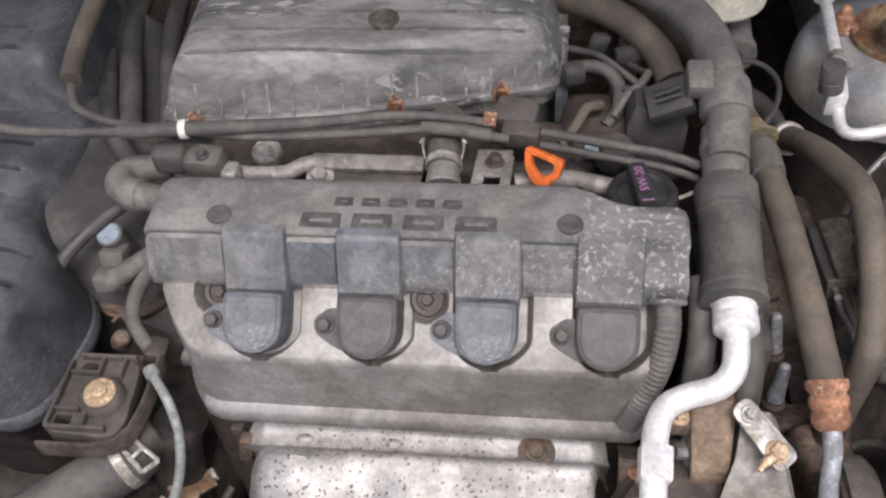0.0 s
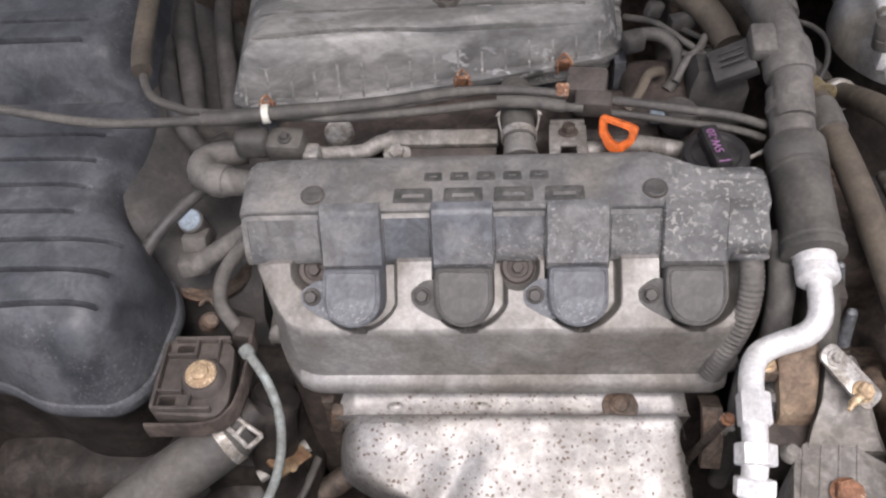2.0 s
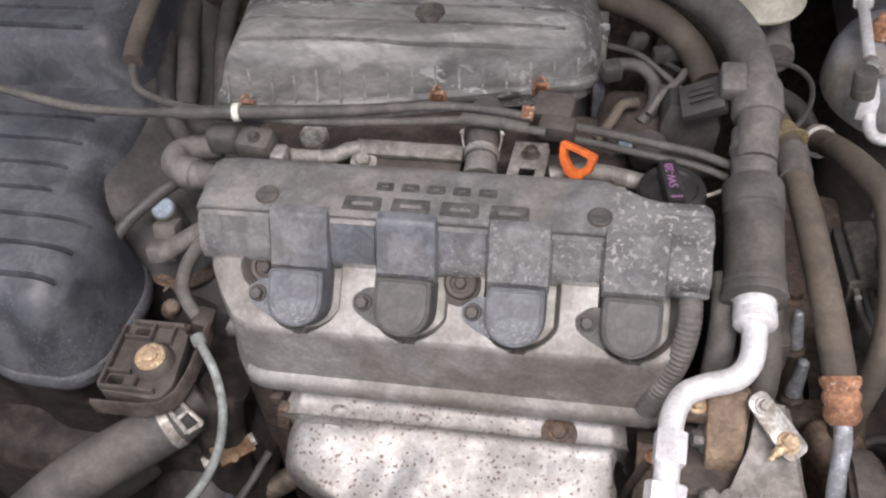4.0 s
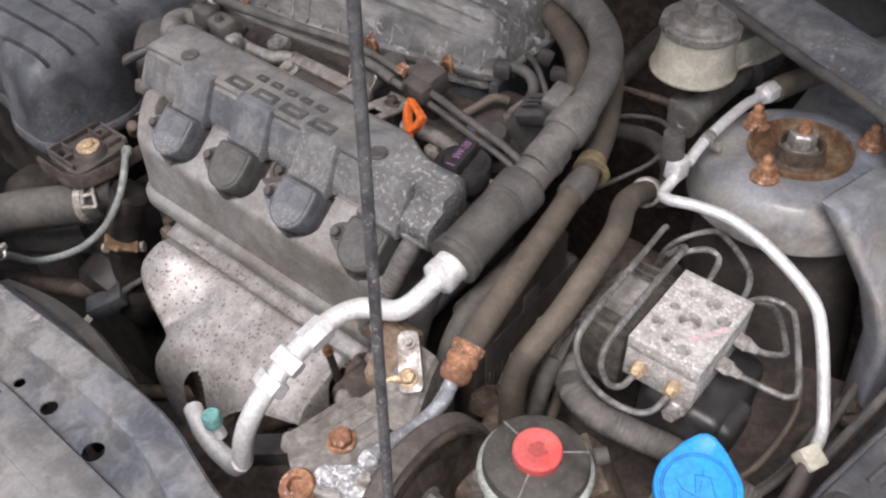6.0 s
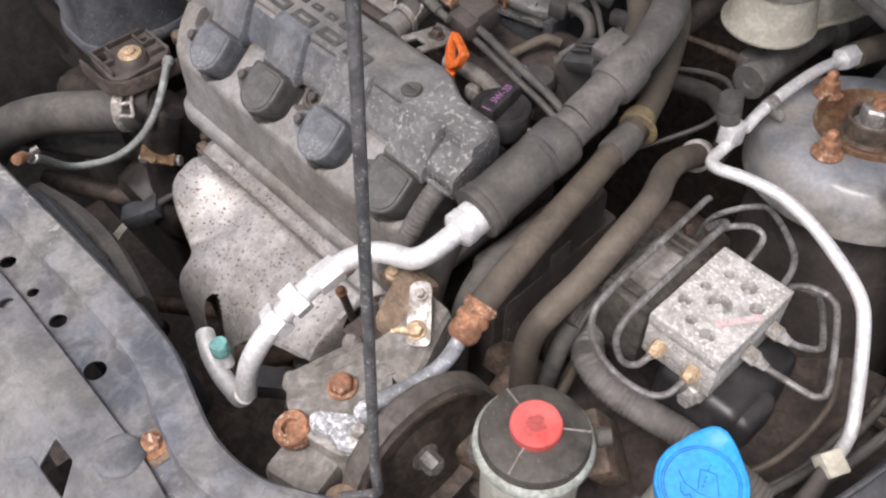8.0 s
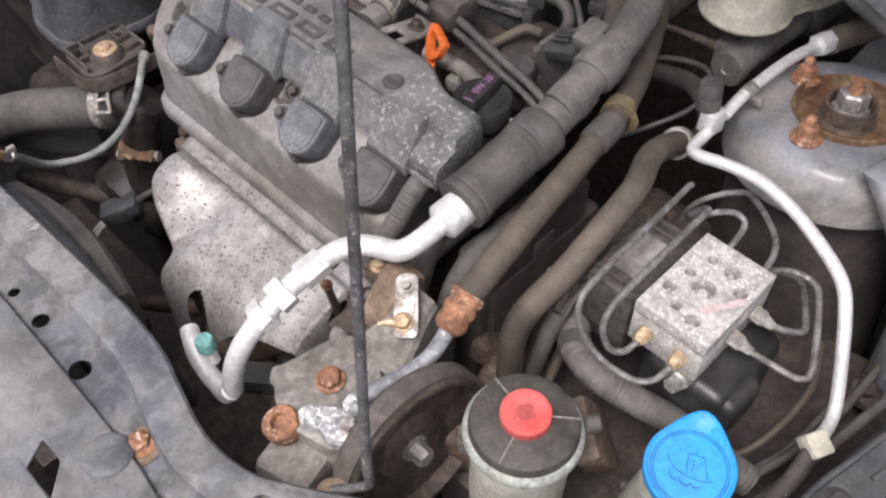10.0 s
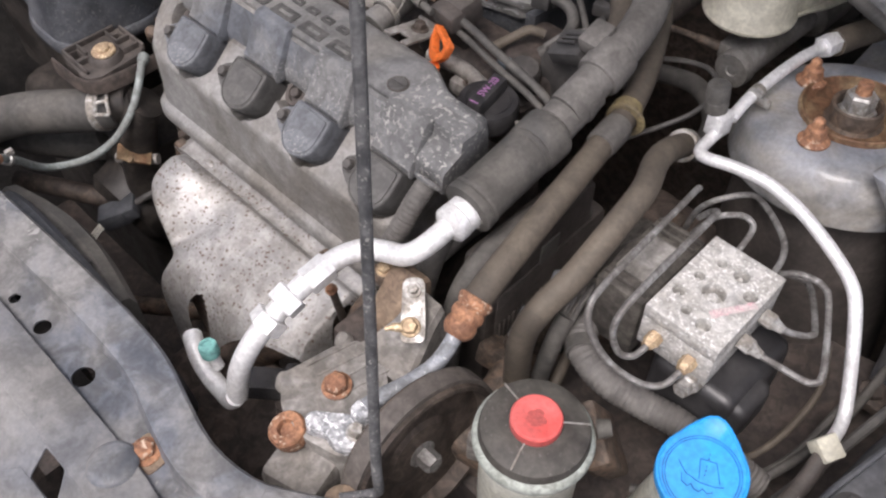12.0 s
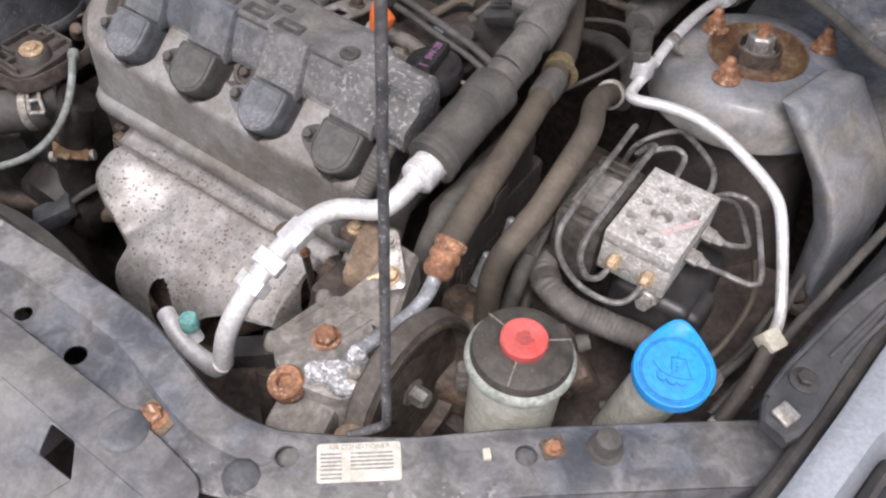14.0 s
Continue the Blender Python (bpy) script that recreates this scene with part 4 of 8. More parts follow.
# raised emblem: two rows of plain shapes, without lettering
for k in range(5):
    bm = B()
    m_e = Matrix.Translation((-0.1480 + 0.0200 * k, 0.4530, 0.9200)) @ pose(0, 0, 0, 0.5, 0, 0)
    plate(bm, fillet([(-0.0072, -0.0040), (0.0072, -0.0040), (0.0066, 0.0040), (-0.0066, 0.0040)], 0.0016, 2), 0.0, 0.0012, [fillet([(-0.0030, -0.0009), (0.0030, -0.0009), (0.0028, 0.0010), (-0.0028, 0.0010)], 0.0006, 2)], 0.0003, m_e)
    part("emblem_block", bm, "emblem", cover, "dark raised emblem block")
for k in range(4):
    bm = B()
    m_e = Matrix.Translation((-0.1625 + 0.0376 * k, 0.4350, 0.9186)) @ pose(0, 0, 0, 2.5, 0, 0)
    plate(bm, fillet([(-0.0150, -0.0068), (0.0150, -0.0068), (0.0142, 0.0068), (-0.0142, 0.0068)], 0.0016, 2), 0.0, 0.0012, [fillet([(-0.0085, -0.0022), (0.0085, -0.0022), (0.0080, 0.0018), (-0.0080, 0.0018)], 0.0008, 2)], 0.0003, m_e)
    part("emblem_block", bm, "emblem", cover, "dark raised emblem block")
for x0, x1 in ((-0.290, -0.2345), (-0.1860, -0.1505), (-0.1020, -0.0650), (-0.0165, 0.0205)):
    bm = B()
    loft(bm, [[(x, y - e, z + e) for y, z in ((0.4205, 0.9104), (0.4112, 0.8900), (0.4086, 0.8845), (0.4086, 0.8745), (0.4100, 0.8745), (0.4100, 0.885), (0.4215, 0.9085))] for x, e in ((x0, -0.0006), (x0 + 0.001, 0.0006), (x1 - 0.001, 0.0006), (x1, -0.0006))])
    part("recess_panel", bm, "cover_blue", cover, "blue-grey recessed panel")

# corrugated conduit under the right end of the cover
bm = B()
tube(bm, [(0.086, 0.400, 0.880), (0.086, 0.385, 0.868), (0.082, 0.372, 0.845), (0.072, 0.362, 0.815), (0.064, 0.358, 0.79)], 0.0090, 18, 0.0011, 0.0004, 0.0040)
solid("corrugated_conduit", bm, "grey_hose", "grey corrugated wiring conduit below the cover", "conduit")

# oil filler cap
cap = thing("oil_cap", (0.0705, 0.488, 0.885), "black oil filler cap with a lettered grip bar", "oil cap")
bm = B()
lathe(bm, (0.0705, 0.4885, 0.885), (0, 0, 1), [(0, 0), (0.0255, 0), (0.0265, 0.003), (0.0265, 0.016), (0.025, 0.019), (0.020, 0.0195), (0.018, 0.018), (0, 0.018)], 40)
part("disc", bm, "gloss_black", cap)
bm = B()
box(bm, (0.069, 0.4885, 0.908), (0.0145, 0.046, 0.014), 0.002, (0, 0, 10), taper=0.92)
part("grip_bar", bm, "gloss_black", cap)
part("lettering", text_mesh("5W-20", 0.0092, Matrix.Translation((0.0685, 0.4905, 0.9153)) @ pose(0, 0, 0, 0, 0, 100)), "pink", cap, "pink viscosity lettering")
bm = B()
box(bm, (0.0725, 0.4685, 0.9153), (0.0085, 0.0012, 0.0005), 0.0001, (0, 0, 10))
part("mark", bm, "pink", cap)

# heat shield over the exhaust manifold
heat = thing("heat_shield", (-0.09, 0.30, 0.55), "silver stamped heat shield speckled with rust", "heat shield")
SHIELD = [  # way down the shield: y, z, left x, right x
    (0.3735, 0.7505, -0.205, 0.045), (0.3720, 0.7535, -0.224, 0.050), (0.3690, 0.7525, -0.234, 0.053), (0.3655, 0.7460, -0.237, 0.055), (0.3620, 0.7432, -0.239, 0.056),
    (0.3520, 0.7405, -0.241, 0.057), (0.3492, 0.7415, -0.241, 0.058), (0.3462, 0.7452, -0.242, 0.059), (0.3420, 0.7462, -0.244, 0.060), (0.3340, 0.7435, -0.245, 0.062), (0.3200, 0.7385, -0.245, 0.064), (0.3020, 0.7320, -0.240, 0.064), (0.2860, 0.7255, -0.212, 0.062),
    (0.2730, 0.7180, -0.166, 0.060), (0.2630, 0.7080, -0.153, 0.058), (0.2545, 0.6920, -0.158, 0.052), (0.2490, 0.6680, -0.160, 0.044), (0.2455, 0.6320, -0.148, 0.036), (0.2440, 0.5900, -0.144, 0.030), (0.2440, 0.5500, -0.140, 0.026)]
dense = np.array(curve_points([(a, b, c) for a, b, c, d in SHIELD], 0.003))
dense_r = np.interp(np.linspace(0, 1, len(dense)), np.linspace(0, 1, len(SHIELD)), [r[3] for r in SHIELD])
shield_bm = B()
COLS, ROWS_DOWN = 110, 84
ticks = np.arange(len(dense))


def shield_end(f):
    """How far down the shield reaches at that share of its width: the front edge sweeps back beside the slot."""
    for s in range(len(dense)):
        x = dense[s][2] + (dense_r[s] - dense[s][2]) * f
        if dense[s][0] < np.interp(x, [-0.066, -0.055, -0.035, 0.0, 0.05], [0.10, 0.2475, 0.2505, 0.262, 0.274]):
            return s
    return len(dense) - 1


vs = []
ends = [shield_end(k / COLS) for k in range(COLS + 1)]
ends = [sum(ends[max(0, min(COLS, k + j))] * math.exp(-(j / 3.5) ** 2) for j in range(-9, 10)) / sum(math.exp(-(j / 3.5) ** 2) for j in range(-9, 10)) for k in range(COLS + 1)]
for i in range(ROWS_DOWN + 1):
    row = []
    for k in range(COLS + 1):
        at = ends[k] * i / ROWS_DOWN
        y, z, xl = (float(np.interp(at, ticks, dense[:, j])) for j in range(3))
        xr = float(np.interp(at, ticks, dense_r))
        x = xl + (xr - xl) * k / COLS
        low = max(0.0, min(1.0, (0.282 - y) / 0.02))
        left = (0.060 - 0.042 * low) * max(0.0, 1 - (x - xl) / (0.032 - 0.012 * low)) ** 2.2
        right = 0.050 * max(0.0, 1 - (xr - x) / 0.016) ** 2.0
        drop = left + right if y < 0.346 else 0.006 * max(0.0, 1 - min(x - xl, xr - x) / 0.012)
        body = max(0.0, min(1.0, (0.346 - y) / 0.012))
        swell = body * (0.014 * math.exp(-((x + 0.195) / 0.030) ** 2 - ((y - 0.325) / 0.028) ** 2) - 0.015 * math.exp(-((x + 0.142 - 0.6 * (y - 0.30)) / 0.016) ** 2) * max(0.0, min(1.0, (0.340 - y) / 0.05)))
        swell += body * 0.004 * math.exp(-((x + 0.02) / 0.05) ** 2) * max(0.0, min(1.0, (0.335 - y) / 0.03))
        lip = 0.004 * max(0.0, 1 - (ROWS_DOWN - i) / 3.0) if -0.06 < x else 0.0
        dent = 0.0016 * noise.noise(V(x * 22, y * 22, z * 22)) + 0.0007 * noise.noise(V(x * 70, y * 70, z * 70))
        row.append(shield_bm.verts.new((x, y + 0.35 * drop, z - drop + swell + lip + dent)))
    vs.append(row)


def in_slot(c):
    return ((c.x + 0.082) / 0.0175) ** 2 + ((c.z - 0.672) / 0.0350) ** 2 if c.y < 0.285 else 9.0


def in_scallop(c):
    return ((c.x - 0.067) / 0.023) ** 2 + ((c.y - 0.329) / 0.024) ** 2


for i in range(ROWS_DOWN):
    for k in range(COLS):
        q = [vs[i][k], vs[i][k + 1], vs[i + 1][k + 1], vs[i + 1][k]]
        c = sum((v.co for v in q), V(0, 0, 0)) / 4
        if in_slot(c) > 1 and in_scallop(c) > 1:
            shield_bm.faces.new(q)
for v in [v for v in shield_bm.verts if not v.link_faces]:
    shield_bm.verts.remove(v)
for v in shield_bm.verts:  # round off the rim of the opening
    if v.is_boundary:
        a = in_slot(v.co)
        if a < 1.6:
            v.co.x, v.co.z = -0.082 + (v.co.x + 0.082) / math.sqrt(a), 0.672 + (v.co.z - 0.672) / math.sqrt(a)
        a = in_scallop(v.co)
        if a < 1.5:
            v.co.x, v.co.y = 0.067 + (v.co.x - 0.067) / math.sqrt(a), 0.329 + (v.co.y - 0.329) / math.sqrt(a)
bmesh.ops.solidify(shield_bm, geom=shield_bm.faces[:], thickness=0.0012)
part("stamping", shield_bm, "shield", heat)
for x in (-0.190, -0.117):
    bm = B()
    lathe(bm, (x, 0.3575, 0.7415), (0, -0.15, 1), [(0, 0.002), (0.004, 0.002), (0.006, 0.0012), (0.0075, 0)], 18, squash=0.6)
    part("stamped_lug", bm, "shield", heat)
bm = B()
lathe(bm, (-0.002, 0.3565, 0.7425), (0, -0.2, 1), [(0, 0), (0.015, 0), (0.0145, 0.0018), (0.009, 0.0026), (0.0088, 0.0050), (0.007, 0.0056), (0.005, 0.0035), (0, 0.0035)], 26)
part("rusty_washer", bm, "darkrust", heat, "flat brown rusted washer")
bm = B()
box(bm, (-0.243, 0.357, 0.722), (0.012, 0.012, 0.034), 0.003, (0, 12, 0))
part("rusty_lug", bm, "darkrust", heat, "brown rusted mounting lug")
bm = B()
loft(bm, [[(0.060, y + 0.004, z), (0.060, y - 0.004, z + 0.006), (0.076, y - 0.004, z + 0.004), (0.076, y + 0.004, z - 0.002)] for y, z in ((0.358, 0.752), (0.348, 0.758), (0.336, 0.752), (0.324, 0.738), (0.316, 0.715))])
part("rusty_arm", bm, "darkrust", heat, "brown rusted bracket arm")
bm = B()
rod(bm, (0.054, 0.332, 0.690), (0.0665, 0.3080, 0.8090), 0.0040, 0.0034)
stud = part("long_stud", bm, "grime", heat, "dark stud through the scalloped opening")
bm = B()
bolt(bm, (0.0665, 0.3080, 0.8085), (0.1, -0.3, 1), 0.0040, 0.006, 1.3)
part("rusty_nut", bm, "rust", stud, "orange rusted nut")
bm = B()
bolt(bm, (0.077, 0.335, 0.752), (0.8, -0.3, 0.5), 0.006, 0.009, 1.5)
part("pale_bolt", bm, "zinc", heat)

# exhaust manifold seen through the slots
bm = B()
tube(bm, [(-0.2, 0.36, 0.70), (-0.15, 0.30, 0.68), (-0.10, 0.285, 0.62), (-0.08, 0.285, 0.5)], 0.022, 14)
tube(bm, [(0.02, 0.36, 0.70), (0.0, 0.31, 0.68), (-0.05, 0.29, 0.62), (-0.07, 0.285, 0.5)], 0.022, 14)
solid("exhaust_manifold", bm, "darkrust", "brown rusted exhaust manifold under the shield", "manifold")

# ---- air conditioning pipes and hoses beside the engine ----
suction = thing("suction_pipe", (0.10, 0.30, 0.77), "bright aluminium air conditioning pipe with hexagon unions", "pipe")
bm = B()
tube(bm, [(0.130, 0.394, 0.8810), (0.1295, 0.372, 0.8780), (0.1265, 0.353, 0.8730), (0.117, 0.344, 0.8650), (0.099, 0.342, 0.8560), (0.084, 0.334, 0.8535), (0.0762, 0.316, 0.8540), (0.0738, 0.293, 0.8525), (0.0718, 0.262, 0.8435), (0.0690, 0.243, 0.8305),
          (0.0660, 0.227, 0.815), (0.0630, 0.216, 0.797), (0.0605, 0.210, 0.778), (0.059, 0.206, 0.755)], 0.0088, 20)
part("bent_pipe", bm, "alu", suction)
bm = B()
ax = V(0.0, -1, -0.03)
lathe(bm, (0.1305, 0.403, 0.8825), (-0.02, -1, -0.13), [(0, 0), (0.0145, 0), (0.0150, 0.003), (0.0150, 0.010), (0.0140, 0.012), (0.0155, 0.0135), (0.0155, 0.022), (0.0135, 0.024), (0.010, 0.0255), (0, 0.0255)], 28)
part("collar", bm, "alu", suction)
bm = B()
for k in range(10):
    a = 2 * math.pi * k / 10
    box(bm, (0.1305 + 0.0146 * math.cos(a), 0.4015, 0.8825 + 0.0146 * math.sin(a)), (0.004, 0.006, 0.004), 0.0008, (0, math.degrees(-a), 0))
part("crimp_tooth", bm, "zinc", suction)
bm = B()
lathe(bm, (0.0750, 0.303, 0.8540), (-0.06, -1, -0.20), [(0, 0), (0.0112, 0), (0.0118, 0.001), (0.0118, 0.022), (0.0105, 0.023), (0, 0.023)], 6, 0.4)
part("block_union", bm, "alu", suction)
bm = B()
lathe(bm, (0.0724, 0.2690, 0.8465), (-0.08, -1, -0.40), [(0, 0), (0.0125, 0), (0.0140, 0.001), (0.0140, 0.014), (0.0125, 0.015), (0, 0.015)], 6, 0.2)
part("large_union_nut", bm, "alu", suction)
bm = B()
lathe(bm, (0.0704, 0.2490, 0.8360), (-0.12, -1, -0.62), [(0, 0), (0.0135, 0), (0.0145, 0.001), (0.0145, 0.012), (0.013, 0.013), (0, 0.013)], 6, 0.5)
part("small_union_nut", bm, "alu", suction)

# second pipe leg with the teal service cap
service = thing("service_port", (0.02, 0.21, 0.70), "aluminium pipe end with a teal dust cap", "service port")
bm = B()
tube(bm, [(0.060, 0.204, 0.757), (0.053, 0.202, 0.746), (0.040, 0.203, 0.742), (0.022, 0.204, 0.742), (0.004, 0.207, 0.745), (-0.010, 0.212, 0.748), (-0.022, 0.217, 0.747)], 0.0085, 16)
rod(bm, (0.0225, 0.213, 0.75), (0.0165, 0.2125, 0.766), 0.0055, 0.0055, 0.0005)
part("pipe_leg", bm, "alu", service)
bm = B()
lathe(bm, (0.0168, 0.2125, 0.764), (-0.12, 0.0, 1), [(0, 0), (0.0078, 0), (0.0082, 0.0015), (0.0082, 0.011), (0.0072, 0.0128), (0.0045, 0.0132), (0.004, 0.0124), (0, 0.0124)], 24)
part("dust_cap", bm, "teal", service)

# upper hose with its bracket and muffler
suction_hose = thing("suction_hose", (0.13, 0.5, 0.85), "thick dusty grey rubber hose with a padded sleeve", "hose")
bm = B()
tube(bm, [(0.132, 0.512, 0.915), (0.134, 0.56, 0.932), (0.130, 0.60, 0.941), (0.118, 0.64, 0.947), (0.092, 0.68, 0.949), (0.05, 0.715, 0.948), (0.0, 0.745, 0.94), (-0.05, 0.78, 0.92)], 0.0160, 22)
part("upper_run", bm, "grey_hose", suction_hose)
bm = B()
lathe(bm, (0.1300, 0.3995, 0.8835), (0.014, 0.97, 0.19), [(0, 0), (0.018, 0), (0.0232, 0.001), (0.0237, 0.005), (0.0228, 0.008), (0.0215, 0.009), (0.0230, 0.011), (0.0230, 0.013), (0.0218, 0.015), (0.0216, 0.070), (0.0206, 0.0712), (0.0224, 0.073), (0.0226, 0.075), (0.0212, 0.0765), (0.0230, 0.079), (0.0232, 0.097), (0.0222, 0.099), (0.018, 0.102), (0, 0.102)], 32)
part("padded_sleeve", bm, "rubber", suction_hose, "black rubber sleeve with end collars")
bm = B()
lathe(bm, (0.1315, 0.500, 0.905), (0.012, 0.94, 0.30), [(0.015, 0), (0.0172, 0.002), (0.0172, 0.024), (0.0186, 0.025), (0.0186, 0.030), (0.0172, 0.031), (0.0172, 0.044), (0.015, 0.045)], 28)
part("sleeve_collar", bm, "grey_hose", suction_hose)
bm = B()
lathe(bm, (0.1335, 0.548, 0.927), (-0.03, 0.93, 0.30), [(0.0155, 0), (0.0192, 0.001), (0.0200, 0.004), (0.0200, 0.026), (0.0190, 0.03), (0.0155, 0.031)], 28)
box(bm, (0.113, 0.572, 0.944), (0.020, 0.028, 0.016), 0.003, (15, 0, 0))
part("clamp", bm, "grey_hose", suction_hose, "grey plastic hose clamp")
stand = thing("hose_stand", (0.098, 0.565, 0.86), "black plastic stand holding the hose", "bracket")
bm = B()
loft(bm, [[(0.086 + dx, 0.585 - dy, z) for dx, dy in ((-w, -d), (w, -d), (w, d), (-w, d))] for z, w, d in ((0.84, 0.022, 0.016), (0.90, 0.024, 0.018), (0.915, 0.018, 0.012))])
box(bm, (0.093, 0.570, 0.925), (0.035, 0.03, 0.014), 0.002, (18, -25, 0))
part("leg", bm, "black", stand)
bm = B()
for dy in (-0.007, 0.0, 0.007):
    box(bm, (0.090, 0.568 + dy, 0.934), (0.020, 0.0025, 0.003), 0.0006, (18, -25, 0))
part("ridge", bm, "black", stand)

# thinner hose that runs below it
bm = B()
tube(bm, [(0.100, 0.62, 0.905), (0.088, 0.65, 0.915), (0.06, 0.68, 0.925), (0.02, 0.71, 0.925), (-0.03, 0.75, 0.91)], 0.013, 16)
solid("return_hose", bm, "hose", "thin brown dusty rubber hose below the large one", "hose")

# discharge hose with the rusted crimp
discharge = thing("discharge_hose", (0.18, 0.43, 0.80), "brown dusted rubber hose with a rusted crimp end", "hose")
bm = B()
tube(bm, [(0.1655, 0.527, 0.896), (0.171, 0.49, 0.8925), (0.177, 0.44, 0.886), (0.1825, 0.39, 0.877), (0.187, 0.347, 0.866)], [0.0108, 0.0112, 0.0115, 0.0116, 0.0112], 20)
part("rubber_run", bm, "hose", discharge)
bm = B()
lathe(bm, (0.1865, 0.3525, 0.868), (0.09, -0.83, -0.50), [(0.0105, 0), (0.0134, 0.0005), (0.0140, 0.003), (0.0134, 0.006), (0.0112, 0.0095), (0.0128, 0.012), (0.0130, 0.016), (0.0112, 0.0195), (0.0124, 0.022), (0.0126, 0.027), (0.0108, 0.031), (0.008, 0.0335), (0, 0.0335)], 28)
part("crimp", bm, "rust", discharge, "orange rusted crimp ferrule")
bm = B()
tube(bm, [(0.1892, 0.327, 0.852), (0.1905, 0.316, 0.843), (0.189, 0.303, 0.834), (0.1855, 0.285, 0.8305), (0.180, 0.262, 0.8315), (0.177, 0.245, 0.8315)], 0.0062, 14, wobble=0.06)
part("steel_tail", bm, "tail", discharge, "pale corroded metal tail pipe")
bm = B()
lathe(bm, (0.1650, 0.533, 0.8965), (-0.09, 0.97, 0.05), [(0.0105, -0.016), (0.0130, -0.0155), (0.0132, 0.0), (0.0125, 0.012), (0.0118, 0.014)], 24)
part("grey_ferrule", bm, "grey_hose", discharge)
bm = B()
tube(bm, [(0.1640, 0.543, 0.897), (0.158, 0.568, 0.899), (0.147, 0.60, 0.902), (0.126, 0.645, 0.905), (0.098, 0.695, 0.905), (0.055, 0.75, 0.90), (0.02, 0.79, 0.89)], 0.0112, 16)
part("upper_tube", bm, "hose", discharge)
bm = B()
lathe(bm, (0.1605, 0.556, 0.8980), (-0.3, 0.95, 0.06), [(0.0112, 0), (0.0132, 0.001), (0.0138, 0.006), (0.0130, 0.012), (0.0112, 0.013)], 22)
lathe(bm, (0.1632, 0.5545, 0.8965), (-0.25, 0.95, 0.10), [(0.011, 0), (0.0165, 0.0005), (0.0172, 0.0018), (0.0165, 0.0030), (0.011, 0.0035)], 24)
part("yellow_band", bm, "yellow", discharge, "yellowed tape band")

# bent hose in front of the modulator
bm = B()
tube(bm, [(0.2000, 0.5960, 0.8660), (0.2055, 0.5602, 0.8880), (0.2133, 0.5264, 0.9030), (0.2260, 0.4922, 0.9060), (0.2285, 0.4538, 0.8950), (0.2280, 0.4127, 0.8765), (0.2220, 0.3820, 0.8570), (0.2165, 0.3720, 0.8250), (0.2155, 0.3720, 0.76), (0.213, 0.378, 0.68)], [0.0104, 0.0104, 0.0105, 0.0106, 0.0107, 0.0108, 0.0108, 0.0108, 0.0110, 0.0112], 20)
heater = solid("coolant_hose", bm, "hose", "brown dusted rubber hose with a pale clamp", "hose")
bm = B()
lathe(bm, (0.1985, 0.6040, 0.8600), (0.14, -0.85, 0.5), [(0.0112, 0), (0.0140, 0.0005), (0.0142, 0.0045), (0.0136, 0.005), (0.0140, 0.0055), (0.0142, 0.010), (0.0112, 0.0105)], 24)
part("clamp", bm, "zinc", heater, "pale steel hose clamp")
bm = B()
rod(bm, (0.1960, 0.619, 0.8510), (0.1990, 0.602, 0.8615), 0.0105, 0.0105, 0.001)
part("stub", bm, "grime", heater)

# grey-sided relay box with a paper tag below the hoses
belt_case = thing("timing_belt_case", (0.17, 0.47, 0.58), "dark dusty plastic belt cover at the engine's end", "belt cover")
bm = B()
box(bm, (0.146, 0.475, 0.68), (0.045, 0.15, 0.24), 0.008)
part("outer_cover", bm, "void", belt_case)
for k in range(11):
    bm = B()
    box(bm, (0.1690, 0.405 + 0.006 * k, 0.715), (0.002, 0.0022, 0.10), 0.0006)
    part("cooling_rib", bm, "void", belt_case)
bm = B()
box(bm, (0.150, 0.46, 0.755), (0.03, 0.14, 0.18), 0.006)
part("inner_cover", bm, "void", belt_case)
bm = B()
tube(bm, [(0.155, 0.53, 0.80), (0.152, 0.47, 0.84), (0.15, 0.42, 0.845), (0.149, 0.385, 0.83), (0.148, 0.368, 0.79), (0.148, 0.36, 0.70)], 0.010, 12)
part("rubber_seam", bm, "rubber", belt_case)
bm = B()
box(bm, (0.1660, 0.468, 0.797), (0.0012, 0.024, 0.045), 0.0003)
solid("paper_tag", bm, "grey_hose", "grimy paper tag on the belt cover", "tag")

# silver tab with two bolts, on a rusty bracket
tab = thing("steel_tab", (0.15, 0.32, 0.82), "zinc-plated steel tab with two bolts", "tab")
dirx = V(0.020, -0.021, -0.0125)
bm = B()
u = dirx.normalized()
w_axis = u.cross(V(0.25, -0.42, 1)).normalized()
n_axis = w_axis.cross(u).normalized()
m_tab = Matrix((( u.x, w_axis.x, n_axis.x, 0.1485), (u.y, w_axis.y, n_axis.y, 0.3225), (u.z, w_axis.z, n_axis.z, 0.8425), (0, 0, 0, 1)))
plate(bm, fillet([(-0.027, -0.0085), (0.024, -0.0100), (0.024, 0.0100), (-0.027, 0.0085)], 0.007, 5), -0.0015, 0.0015, (), 0.0006, m_tab)
part("plate", bm, "zinc", tab)
bm = B()
bolt(bm, m_tab @ V(-0.017, 0, 0.0015), n_axis, 0.0042, 0.004, 1.5)
part("upper_bolt", bm, "zinc", tab)
bm = B()
bolt(bm, m_tab @ V(0.012, 0.002, 0.0015), n_axis, 0.0062, 0.006, 1.3)
rod(bm, m_tab @ V(0.012, 0.014, 0.004), m_tab @ V(0.0135, 0.021, 0.004), 0.0022, 0.0018)
